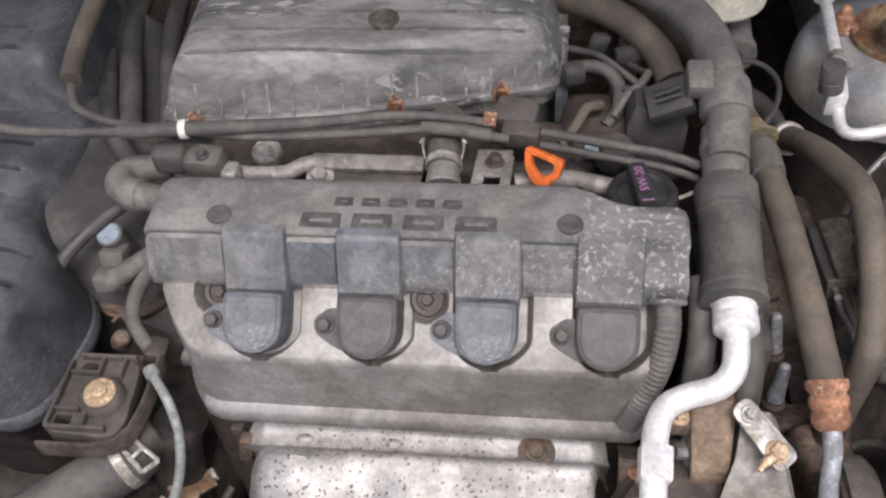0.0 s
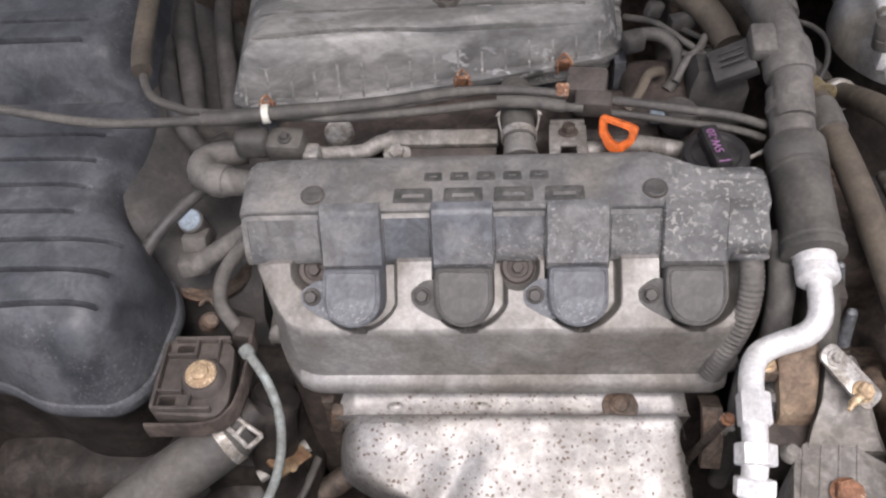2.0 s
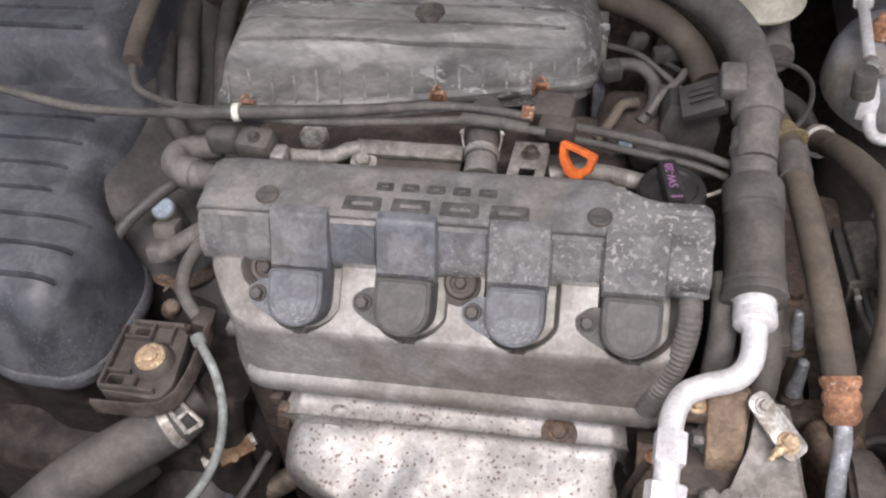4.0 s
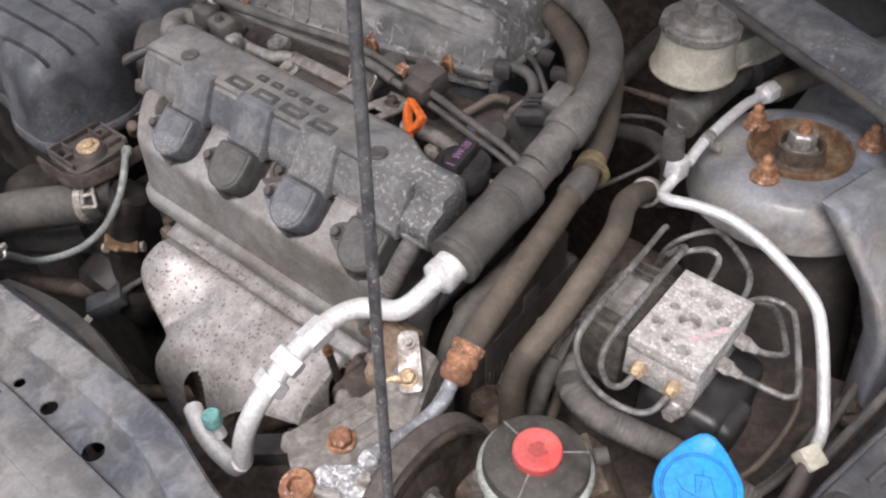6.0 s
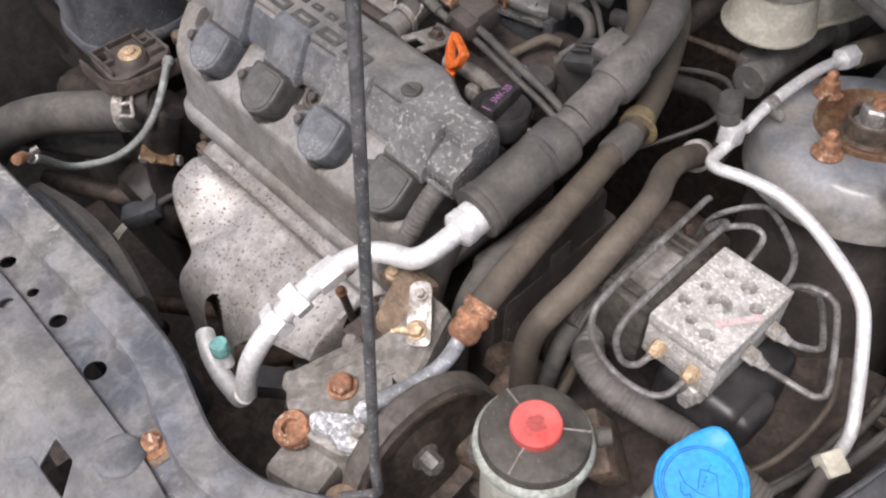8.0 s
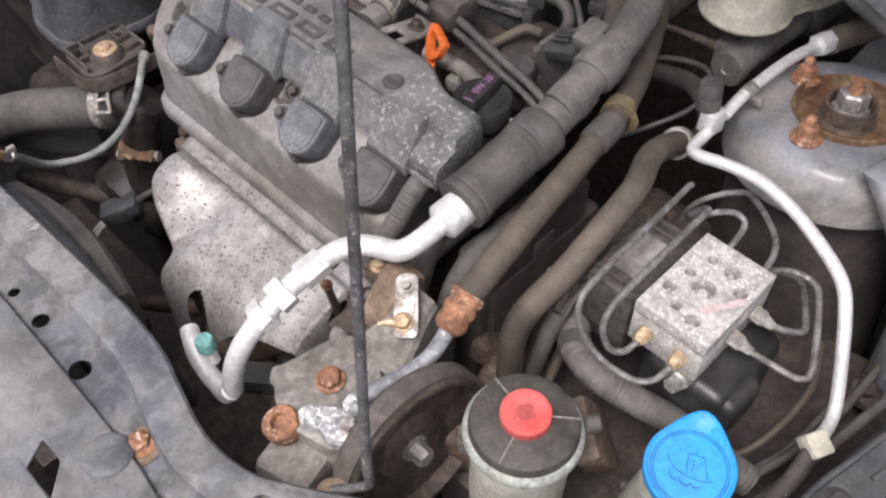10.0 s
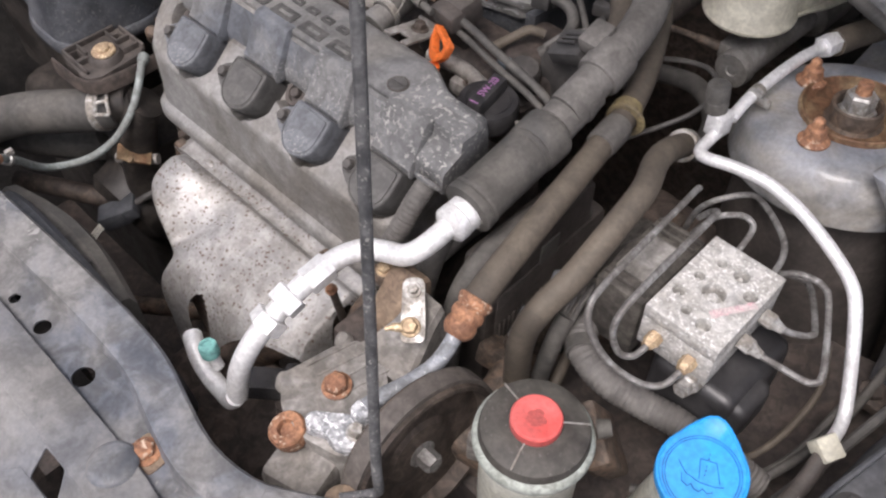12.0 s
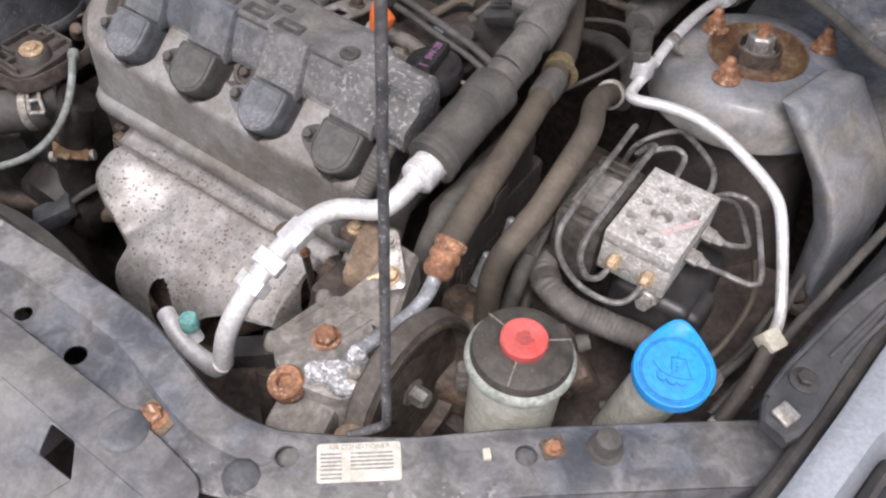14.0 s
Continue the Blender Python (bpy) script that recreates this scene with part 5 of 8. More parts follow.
rod(bm, m_tab @ V(0.013, 0.004, 0.004), m_tab @ V(0.012, 0.016, 0.004), 0.004, 0.003)
part("lower_bolt", bm, "gold", tab, "yellow plated bolt with a stud")
mount = thing("alternator_bracket", (0.12, 0.345, 0.77), "tan stained cast bracket with plated bolts", "bracket")
bm = B()
loft(bm, [[(x0, y, z - 0.016), (x0, y, z - 0.002), (x0 + 0.002, y, z), (x1 - 0.003, y, z + 0.001), (x1, y, z - 0.002), (x1, y, z - 0.018)] for y, z, x0, x1 in
          ((0.356, 0.838, 0.104, 0.134), (0.348, 0.842, 0.102, 0.133), (0.338, 0.838, 0.103, 0.132), (0.324, 0.824, 0.104, 0.131), (0.312, 0.809, 0.105, 0.130), (0.3105, 0.800, 0.107, 0.129))])
part("arm", bm, "tan", mount)
bm = B()
box(bm, (0.096, 0.344, 0.824), (0.022, 0.022, 0.014), 0.003)
part("ear", bm, "darkrust", mount)
bm = B()
bolt(bm, (0.096, 0.342, 0.831), (0, -0.2, 1), 0.0055, 0.005, 1.4)
part("gold_bolt", bm, "gold", mount)
bm = B()
bolt(bm, (0.104, 0.329, 0.806), (-1, -0.2, 0.2), 0.0065, 0.008, 1.7)
part("side_bolt", bm, "steel", mount)
bm = B()
box(bm, (0.110, 0.318, 0.770), (0.05, 0.06, 0.05), 0.006)
part("lower_casting", bm, "pit", mount)
bm = B()
loft(bm, [[(x0, y, z - 0.03), (x0 + 0.001, y, z - 0.001), (x0 + 0.004, y, z), (x1 - 0.004, y, z - 0.002), (x1, y, z - 0.006), (x1 + 0.003, y, z - 0.035)] for y, z, x0, x1 in
          ((0.345, 0.838, 0.136, 0.160), (0.330, 0.834, 0.134, 0.164), (0.315, 0.823, 0.131, 0.168), (0.300, 0.812, 0.124, 0.172), (0.285, 0.806, 0.118, 0.176))])
part("web", bm, "iron", mount, "grey cast web")
bm = B()
tube(bm, [(0.092, 0.36, 0.80), (0.090, 0.35, 0.77), (0.088, 0.335, 0.73), (0.086, 0.33, 0.66)], 0.0085, 12)
part("drain_hose", bm, "rubber", mount)

bm = B()
tube(bm, [(0.113, 0.430, 0.875), (0.113, 0.405, 0.862), (0.112, 0.385, 0.835), (0.110, 0.370, 0.79), (0.108, 0.360, 0.72), (0.107, 0.355, 0.62)], 0.0105, 16)
solid("bypass_hose", bm, "grey_hose", "grey dusty hose below the air conditioning pipe", "hose")

# ---- power steering pump, fitting and pulley ----
pump = thing("steering_pump", (0.15, 0.25, 0.72), "grey cast steering pump with rusted bolts", "pump")
bm = B()
top = fillet([(0.098, 0.228), (0.108, 0.276), (0.118, 0.292), (0.150, 0.290), (0.168, 0.276), (0.192, 0.262), (0.196, 0.228), (0.180, 0.212), (0.150, 0.205), (0.120, 0.210)], 0.006, 3)
plate(bm, top, 0.72, 0.806, (), 0.004)
part("housing", bm, "iron", pump)
for k in range(4):
    bm = B()
    box(bm, (0.112 + 0.0125 * k, 0.268, 0.806), (0.0016, 0.044, 0.0022), 0.0006, (0, 0, -14))
    part("cast_ridge", bm, "iron", pump)
for a, b, r0, r1 in (((0.108, 0.284, 0.80), (0.108, 0.283, 0.8095), 0.008, 0.006), ((0.137, 0.2505, 0.79), (0.138, 0.2503, 0.8085), 0.0135, 0.012), ((0.10, 0.230, 0.79), (0.10, 0.229, 0.804), 0.009, 0.006)):
    bm = B()
    rod(bm, a, b, r0, r1, 0.002)
    part("boss", bm, "iron", pump)
bm = B()
box(bm, (0.158, 0.196, 0.765), (0.05, 0.045, 0.05), 0.008, (0, 0, 15))
part("front_lug", bm, "iron", pump)
bm = B()
bolt(bm, (0.138, 0.2505, 0.808), (0, -0.1, 1), 0.0095, 0.008, 1.25)
part("rusty_bolt", bm, "rust", pump, "large orange rusted bolt")
bm = B()
lathe(bm, (0.1385, 0.2045, 0.793), (-0.1, -0.25, 1), [(0.006, 0), (0.0135, 0), (0.0145, 0.003), (0.0145, 0.013), (0.013, 0.015), (0.0068, 0.0152), (0.006, 0.010), (0, 0.010)], 24)
part("rusty_bush", bm, "rust", pump, "orange rusted round bush")
bm = B()
foot = fillet([(0.144, 0.217), (0.153, 0.226), (0.168, 0.236), (0.174, 0.250), (0.186, 0.248), (0.194, 0.232), (0.191, 0.220), (0.180, 0.213), (0.165, 0.215), (0.152, 0.208)], 0.005, 3)
plate(bm, foot, 0.808, 0.820, (), 0.003)
rod(bm, (0.176, 0.243, 0.815), (0.177, 0.2425, 0.834), 0.009, 0.0075, 0.002)
for v in bm.verts:
    v.co += V(1, 1, 1) * 0.0012 * noise.noise(v.co * 180)
part("corroded_flange", bm, "white_alu", pump, "white corroded aluminium pipe flange")
bm = B()
bolt(bm, (0.183, 0.231, 0.819), (0, -0.1, 1), 0.0062, 0.006, 1.35)
part("flange_bolt", bm, "zinc", pump)
pulley = thing("pulley", (0.214, 0.268, 0.70), "dark rusty belt pulley with a centre bolt", "pulley")
bm = B()
lathe(bm, (0.1985, 0.268, 0.776), (1, -0.05, 0.12), [(0.012, 0.008), (0.030, 0.008), (0.033, 0.006), (0.058, 0.004), (0.064, 0.0), (0.067, 0.0), (0.067, 0.024), (0.063, 0.024), (0.060, 0.012), (0.032, 0.011), (0.028, 0.014), (0, 0.014)], 48)
part("wheel", bm, "grime", pulley)
bm = B()
lathe(bm, (0.2005, 0.268, 0.776), (1, -0.05, 0.12), [(0.0672, 0.002), (0.0712, 0.002), (0.0712, 0.018), (0.0672, 0.018), (0.0672, 0.002)], 48)
part("belt", bm, "belt", pulley, "brown dusty drive belt")
bm = B()
bolt(bm, (0.212, 0.267, 0.777), (1, -0.05, 0.12), 0.0085, 0.014, 1.4)
part("centre_bolt", bm, "steel", pulley)
plug = thing("clutch_plug", (0.085, 0.24, 0.74), "black wiring plug beside the pump", "plug")
bm = B()
box(bm, (0.0500, 0.2390, 0.7240), (0.034, 0.022, 0.020), 0.0015, (0, 0, 40))
part("body", bm, "gloss_black", plug)
bm = B()
box(bm, (0.0670, 0.2530, 0.7265), (0.012, 0.027, 0.025), 0.0015, (0, 0, 40))
part("collar", bm, "gloss_black", plug)
bm = B()
tube(bm, [(0.072, 0.240, 0.716), (0.074, 0.236, 0.69), (0.076, 0.233, 0.64), (0.078, 0.232, 0.56)], 0.0095, 10)
part("lead", bm, "pit", plug)

# ---- reservoirs ----
ps = thing("steering_reservoir", (0.281, 0.306, 0.72), "cloudy white steering fluid reservoir with a sooty lid", "reservoir")
bm = B()
lathe(bm, (0.281, 0.308, 0.70), (0, 0, 1), [(0, 0), (0.030, 0), (0.034, 0.006), (0.036, 0.05), (0.0365, 0.128), (0.0375, 0.132), (0.0375, 0.137), (0.0365, 0.139)], 44)
part("tank", bm, "clear", ps)
bm = B()
lathe(bm, (0.281, 0.308, 0.838), (0, 0, 1), [(0.0365, -0.002), (0.0402, -0.001), (0.0407, 0.002), (0.0402, 0.006), (0.0392, 0.0075), (0.0388, 0.012), (0.0375, 0.0155), (0.034, 0.0175), (0.020, 0.0205), (0, 0.0205)], 44)
lid = part("lid", bm, "lid", ps)
bm = B()
lathe(bm, (0.281, 0.308, 0.838), (0, 0, 1), [(0.0385, -0.003), (0.0422, -0.002), (0.0430, 0.001), (0.0426, 0.0045), (0.0412, 0.0070), (0.0390, 0.0085)], 44)
part("pale_rim", bm, "rim", ps)
for a in (285, 45, 165):
    bm = B()
    box(bm, (0.281 + 0.0275 * math.cos(radians(a)), 0.308 + 0.0275 * math.sin(radians(a)), 0.8568), (0.0205, 0.0012, 0.0022), 0.0004, (0, 9, a))
    part("lid_rib", bm, "zinc", lid)
bm = B()
lathe(bm, (0.281, 0.308, 0.857), (0, 0, 1), [(0, 0), (0.0172, 0), (0.0180, 0.0015), (0.0180, 0.0085), (0.0168, 0.0102), (0.010, 0.0098), (0.0085, 0.0090), (0, 0.0090)], 36)
redcap = part("cap", bm, "red", ps, "faded red plastic cap")
bm = B()
stain = [(0.2815 + (0.0062 + 0.0022 * noise.noise(V(math.cos(k * 0.13) * 1.6, math.sin(k * 0.13) * 1.6, 2.2))) * math.cos(k * 0.1309), 0.3075 + (0.0062 + 0.0022 * noise.noise(V(math.cos(k * 0.13) * 1.6, math.sin(k * 0.13) * 1.6, 2.2))) * math.sin(k * 0.1309)) for k in range(48)]
plate(bm, stain, 0.8661, 0.8663, bevel=0)
part("soot_stain", bm, "red_soot", redcap, "dark sooty stain")
bm = B()
lathe(bm, (0.3105, 0.3395, 0.846), (0.7, 0.7, 0.2), [(0, 0), (0.0065, 0), (0.007, 0.003), (0.006, 0.010), (0, 0.011)], 16)
part("mount_ear", bm, "lid", ps)
bm = B()
box(bm, (0.2440, 0.291, 0.800), (0.012, 0.012, 0.03), 0.003, (0, 0, 30))
part("side_lug", bm, "iron", ps)

washer = thing("washer_filler", (0.384, 0.36, 0.70), "cream washer filler neck with a bright blue cap", "washer bottle")
nax = V(0.05, -0.22, 1).normalized()
wc = V(0.3815, 0.358, 0.8545)
bm = B()
rod(bm, wc - nax * 0.16 + V(-0.02, -0.01, 0), wc - nax * 0.004, 0.021, 0.0235, 0.001, 30)
part("neck", bm, "clear", washer)
m_cap = Matrix.Translation(wc) @ frame_on(nax) @ pose(0, 0, 0, 0, 0, 0)
flat = V(-0.35, 0.94, 0)
flat = (flat - nax * flat.dot(nax)).normalized()
side = flat.cross(nax).normalized()
m_cap = Matrix(((side.x, flat.x, nax.x, wc.x), (side.y, flat.y, nax.y, wc.y), (side.z, flat.z, nax.z, wc.z), (0, 0, 0, 1)))


def cap_outline(k):
    R = 0.0305 * k
    pts = []
    for i in range(48):
        a = 2 * math.pi * i / 48 + math.pi / 2
        d = abs((a - math.pi / 2 + math.pi) % (2 * math.pi) - math.pi)
        grow = 1 + 0.42 * max(0.0, 1 - d / 0.85) ** 1.6
        pts.append((R * grow * math.cos(a), R * min(grow, 1.36) * math.sin(a)))
    return pts


bm = B()
loft(bm, [[m_cap @ V(x, y, z) for x, y in cap_outline(k)] for k, z in ((0.96, -0.010), (1.0, -0.009), (1.0, -0.001), (0.98, 0.0012), (0.94, 0.0018), (0.90, 0.0008), (0.5, 0.0010), (0.1, 0.0012))])
cap_part = part("cap", bm, "blue", washer, "bright blue plastic cap")
bm = B()
for r in (0.0255, 0.0238):
    ring = [(r * math.cos(2 * math.pi * i / 40), -0.001 + r * math.sin(2 * math.pi * i / 40), 0.0012) for i in range(41)]
    tube(bm, [m_cap @ V(*p) for p in ring], 0.0004, 6, smooth=False)
for pts in ([(-0.0165, 0.0030), (-0.0100, -0.0040), (0.0, -0.0070), (0.0100, -0.0068), (0.0150, -0.0050)], [(-0.0035, 0.0085), (0.0070, 0.0090), (0.0125, -0.0040)], [(-0.0035, 0.0085), (-0.0010, -0.0050)],
            [(-0.0125, -0.0050), (-0.0110, -0.0100), (-0.0070, -0.0120), (-0.0050, -0.0095), (-0.0025, -0.0125), (0.0010, -0.0130), (0.0030, -0.0105), (0.0060, -0.0125), (0.0095, -0.0105)]):
    tube(bm, [m_cap @ V(x, y, 0.0013) for x, y in pts], 0.00045, 6, smooth=False)
for y in (0.0125, 0.0095, 0.0040, 0.0010, -0.0020):
    tube(bm, [m_cap @ V(0.0015, y, 0.0013), m_cap @ V(0.0017, y + 0.0012, 0.0013)], 0.0006, 6, smooth=False)
part("washer_symbol", bm, "blue_line", cap_part, "engraved windscreen washer symbol")

brake = thing("brake_reservoir", (0.165, 0.76, 0.86), "cream brake fluid reservoir with a screw cap", "reservoir")
bm = B()
lathe(bm, (0.153, 0.762, 0.895), (0, 0, 1), [(0, 0), (0.040, 0), (0.0436, 0.0012), (0.0440, 0.0040), (0.0425, 0.0060), (0.0408, 0.0120), (0.0385, 0.0240), (0.0372, 0.0360), (0.0365, 0.0540)], 44)
ext = [(-0.026, 0.0), (0.027, 0.0), (0.030, 0.04), (0.031, 0.13), (-0.028, 0.13)]
m_x = Matrix.Translation((0.158, 0.775, 0.0)) @ pose(0, 0, 0, 0, 0, -14)
plate(bm, fillet([(-0.032, -0.01), (0.034, -0.01), (0.030, 0.024), (0.037, 0.05), (0.037, 0.14), (-0.034, 0.14)], 0.012, 4), 0.895, 0.8985, (), 0.001, m_x)
loft(bm, [[m_x @ V(x * k, y * k, z) for x, y in fillet(ext, 0.008, 4)] for k, z in ((1.0, 0.893), (0.97, 0.912), (0.93, 0.921), (0.84, 0.9245))])
part("tank", bm, "cream", brake)
bm = B()
lathe(bm, (0.153, 0.762, 0.940), (0, 0, 1), [(0.034, 0), (0.0385, 0.0005), (0.0400, 0.0020), (0.0400, 0.0090), (0.0385, 0.0110), (0.0335, 0.0120), (0.0315, 0.0165), (0.0300, 0.0180), (0.0115, 0.0190), (0.0105, 0.0300), (0.0090, 0.0310), (0, 0.0310)], 44)
screw_cap = part("cap", bm, "iron", brake, "grey ribbed screw cap")
for k in range(12):
    a = 2 * math.pi * k / 12
    bm = B()
    box(bm, (0.153 + 0.0402 * math.cos(a), 0.762 + 0.0402 * math.sin(a), 0.9455), (0.0016, 0.003, 0.0085), 0.0006, (0, 0, math.degrees(a)), 1)
    part("grip_rib", bm, "zinc", screw_cap)
master = thing("master_cylinder", (0.175, 0.78, 0.83), "grey cast brake master cylinder", "master cylinder")
bm = B()
lathe(bm, (0.172, 0.717, 0.860), (0.05, 1, 0.02), [(0, 0.0015), (0.005, 0.0015), (0.006, 0), (0.017, 0), (0.018, 0.002), (0.018, 0.012), (0.0155, 0.014), (0.0155, 0.12), (0.024, 0.125), (0.024, 0.2), (0, 0.2)], 30)
box(bm, (0.158, 0.742, 0.864), (0.022, 0.022, 0.018), 0.003)
part("barrel", bm, "head", master)
bm = B()
rod(bm, (0.15, 0.738, 0.863), (0.125, 0.728, 0.868), 0.005, 0.004)
tube(bm, [(0.125, 0.728, 0.868), (0.11, 0.72, 0.872), (0.08, 0.70, 0.88)], 0.003, 8)
part("pipe_union", bm, "darkrust", master)

# ---- strut tower ----
tower = thing("strut_tower", (0.33, 0.66, 0.55), "grey painted suspension strut tower, dusty and rust-stained", "strut tower", kind="structure")
TC = V(0.299, 0.681, 0.911)
TN = V(-0.07, 0.03, 1).normalized()
TF = Matrix.Translation(TC) @ frame_on(TN)
bm = B()
prof = [(0.012, -0.012), (0.0440, -0.012), (0.0450, -0.0015), (0.058, -0.0005), (0.072, -0.003), (0.082, -0.009), (0.089, -0.022), (0.0925, -0.042), (0.0925, -0.046), (0.0905, -0.048), (0.082, -0.047)]
b = B()
rings = []
SEG = 56
for r, h in prof:
    ring = []
    for i in range(SEG):
        a = 2 * math.pi * i / SEG
        ring.append(TF @ V(r * math.cos(a), r * math.sin(a), h))
    rings.append(ring)
loft(bm, rings)
part("shell", bm, "tower", tower)
# lower flank: shade below the dome, with grime, put into a darker colour
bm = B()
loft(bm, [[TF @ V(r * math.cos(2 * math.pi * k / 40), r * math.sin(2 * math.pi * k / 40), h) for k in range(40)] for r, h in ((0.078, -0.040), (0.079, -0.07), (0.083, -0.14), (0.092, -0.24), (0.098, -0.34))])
part("lower_flank", bm, "void", tower, "lower flank, grime and shade in its dark colour")
bm = B()
G_RINGS = [((0.348, 0.610, 0.9300), (0.362, 0.609, 0.9295), (0.388, 0.684, 0.9275), (0.364, 0.680, 0.9260)),
           ((0.343, 0.603, 0.9275), (0.364, 0.602, 0.9270), (0.394, 0.690, 0.9250), (0.361, 0.686, 0.9200)),
           ((0.352, 0.604, 0.9160), (0.372, 0.600, 0.9160), (0.402, 0.690, 0.9140), (0.370, 0.692, 0.9050)),
           ((0.372, 0.606, 0.8900), (0.393, 0.592, 0.8950), (0.424, 0.688, 0.8900), (0.388, 0.694, 0.8800)),
           ((0.394, 0.604, 0.8620), (0.420, 0.583, 0.8680), (0.446, 0.684, 0.8600), (0.405, 0.694, 0.8500)),
           ((0.412, 0.598, 0.8250), (0.436, 0.576, 0.8350), (0.462, 0.676, 0.8250), (0.420, 0.694, 0.8200)),
           ((0.424, 0.592, 0.70), (0.444, 0.574, 0.70), (0.472, 0.670, 0.70), (0.430, 0.694, 0.70))]
loft(bm, [fillet(ring, 0.010, 4) for ring in G_RINGS])
part("gusset", bm, "tower", tower, "raised pressed-steel gusset")
bm = B()
loft(bm, [[(x, 0.685, z - 0.06), (x, 0.69, z - 0.012), (x, 0.72, z), (x, 0.80, z + 0.012), (x, 0.96, z + 0.035), (x, 0.96, z - 0.05)] for x, z in ((0.255, 0.866), (0.330, 0.878), (0.375, 0.890), (0.40, 0.900), (0.44, 0.914), (0.50, 0.924), (0.56, 0.935))])
part("side_ledge", bm, "tower", tower)
top_mount = thing("strut_mount", tuple(TC), "rusted strut top mount with a centre nut", "strut mount")
bm = B()
lathe(bm, TC, TN, [(0.014, -0.0085), (0.030, -0.0085), (0.038, -0.0070), (0.0425, 0.0005), (0.0430, 0.0035), (0.0442, 0.0042), (0.0452, 0.0030), (0.0454, -0.002)], 56)
part("dished_plate", bm, "ochre", top_mount, "ochre rusted dished plate")
bm = B()
lathe(bm, TC, TN, [(0.010, -0.004), (0.016, -0.004), (0.0180, 0.0075), (0.0195, 0.0085), (0.0208, 0.0075), (0.0215, -0.006), (0.024, -0.0085)], 44)
part("inner_cup", bm, "darkrust", top_mount, "brown rusted inner cup")
bm = B()
lathe(bm, TC + TN * 0.0, TN, [(0, 0), (0.0155, 0), (0.0155, 0.003), (0.0125, 0.0045), (0.0125, 0.017), (0.0105, 0.019), (0, 0.019)], 6, 0.2)
part("centre_nut", bm, "zinc", top_mount)
bm = B()
rod(bm, TC + TN * 0.017, TC + TN * 0.029, 0.0065, 0.006, 0.001)
part("threaded_stud", bm, "rust", top_mount)
for k, (x, y) in enumerate(((0.251, 0.696), (0.2915, 0.625), (0.3465, 0.724))):
    off = V(x, y, 0) - V(TC.x, TC.y, 0)
    z = TC.z - (TN.x * off.x + TN.y * off.y) / TN.z
    st = solid("strut_stud", lathe(B(), (x, y, z - 0.001), TN, [(0, 0), (0.0125, 0), (0.0128, 0.0018), (0.0100, 0.0035), (0.0090, 0.0045), (0.0078, 0.0125), (0.0062, 0.0140), (0.0050, 0.0145), (0.0044, 0.0205), (0.0025, 0.0225), (0, 0.0228)], 22), "rust", "orange rusted nut and stud on the strut tower", "nut", "nuts of the strut mount")

# ---- brake modulator with its lines ----
mod = thing("brake_modulator", (0.31, 0.46, 0.74), "pitted aluminium brake modulator block on a black control unit", "brake modulator")
bm = B()
hs = [(0.302, 0.490, 0.0040), (0.319, 0.490, 0.0062), (0.3335, 0.478, 0.0055), (0.2965, 0.469, 0.0042), (0.313, 0.463, 0.0092), (0.2935, 0.448, 0.0050), (0.323, 0.434, 0.0058), (0.307, 0.437, 0.0042)]
plate(bm, [(0.284, 0.421), (0.3435, 0.421), (0.3435, 0.510), (0.284, 0.510)], 0.874, 0.8865, [circle(x, y, r, 16) for x, y, r in hs], 0.0002)
box(bm, (0.31375, 0.4655, 0.8585), (0.0595, 0.089, 0.0308), 0.0008)
for x, y, r in ((0.313, 0.463, 0.0055), (0.319, 0.490, 0.003), (0.2965, 0.469, 0.0022), (0.2935, 0.448, 0.0022)):
    lathe(bm, (x, y, 0.8735), (0, 0, 1), [(0, 0), (r, 0), (r, 0.006), (r * 0.6, 0.009), (0, 0.0095)], 14)
part("block", bm, "abs", mod)
bm = B()
mark = [(0.3215 + 0.019 * t + (0.0028 + 0.0016 * noise.noise(V(t * 9, sgn * 3.0, 0.4))) * sgn * -0.8, 0.4445 + 0.030 * t + (0.0028 + 0.0016 * noise.noise(V(t * 9, sgn * 3.0, 0.4))) * sgn * 0.6) for sgn, ts in ((1, range(13)), (-1, range(12, -1, -1))) for t in [k / 12 for k in ts]]
plate(bm, mark, 0.8866, 0.8869, bevel=0)
part("paint_mark", bm, "chalk", mod, "smeared pink paint mark")
bm = B()
box(bm, (0.334, 0.466, 0.800), (0.072, 0.090, 0.075), 0.012, segs=4)
box(bm, (0.366, 0.447, 0.815), (0.026, 0.044, 0.036), 0.010, segs=4)
part("control_unit", bm, "gloss_black", mod)
bm = B()
box(bm, (0.2585, 0.468, 0.842), (0.042, 0.084, 0.066), 0.003)
lathe(bm, (0.284, 0.468, 0.838), (-1, 0, 0), [(0.033, 0), (0.034, 0.03), (0.031, 0.05), (0.026, 0.054), (0, 0.055)], 34)
part("motor", bm, "motor", mod, "grey grimy pump motor")
for yy in (0.434, 0.494, 0.503):
    bm = B()
    box(bm, (0.2585, yy, 0.8755), (0.038, 0.0025, 0.006), 0.0006)
    part("motor_rib", bm, "motor", mod)
bm = B()
plate(bm, fillet([(0.243, 0.442), (0.270, 0.442), (0.270, 0.486), (0.243, 0.486)], 0.002, 3), 0.8755, 0.8775)
part("cover_panel", bm, "iron", mod, "stained flat panel")
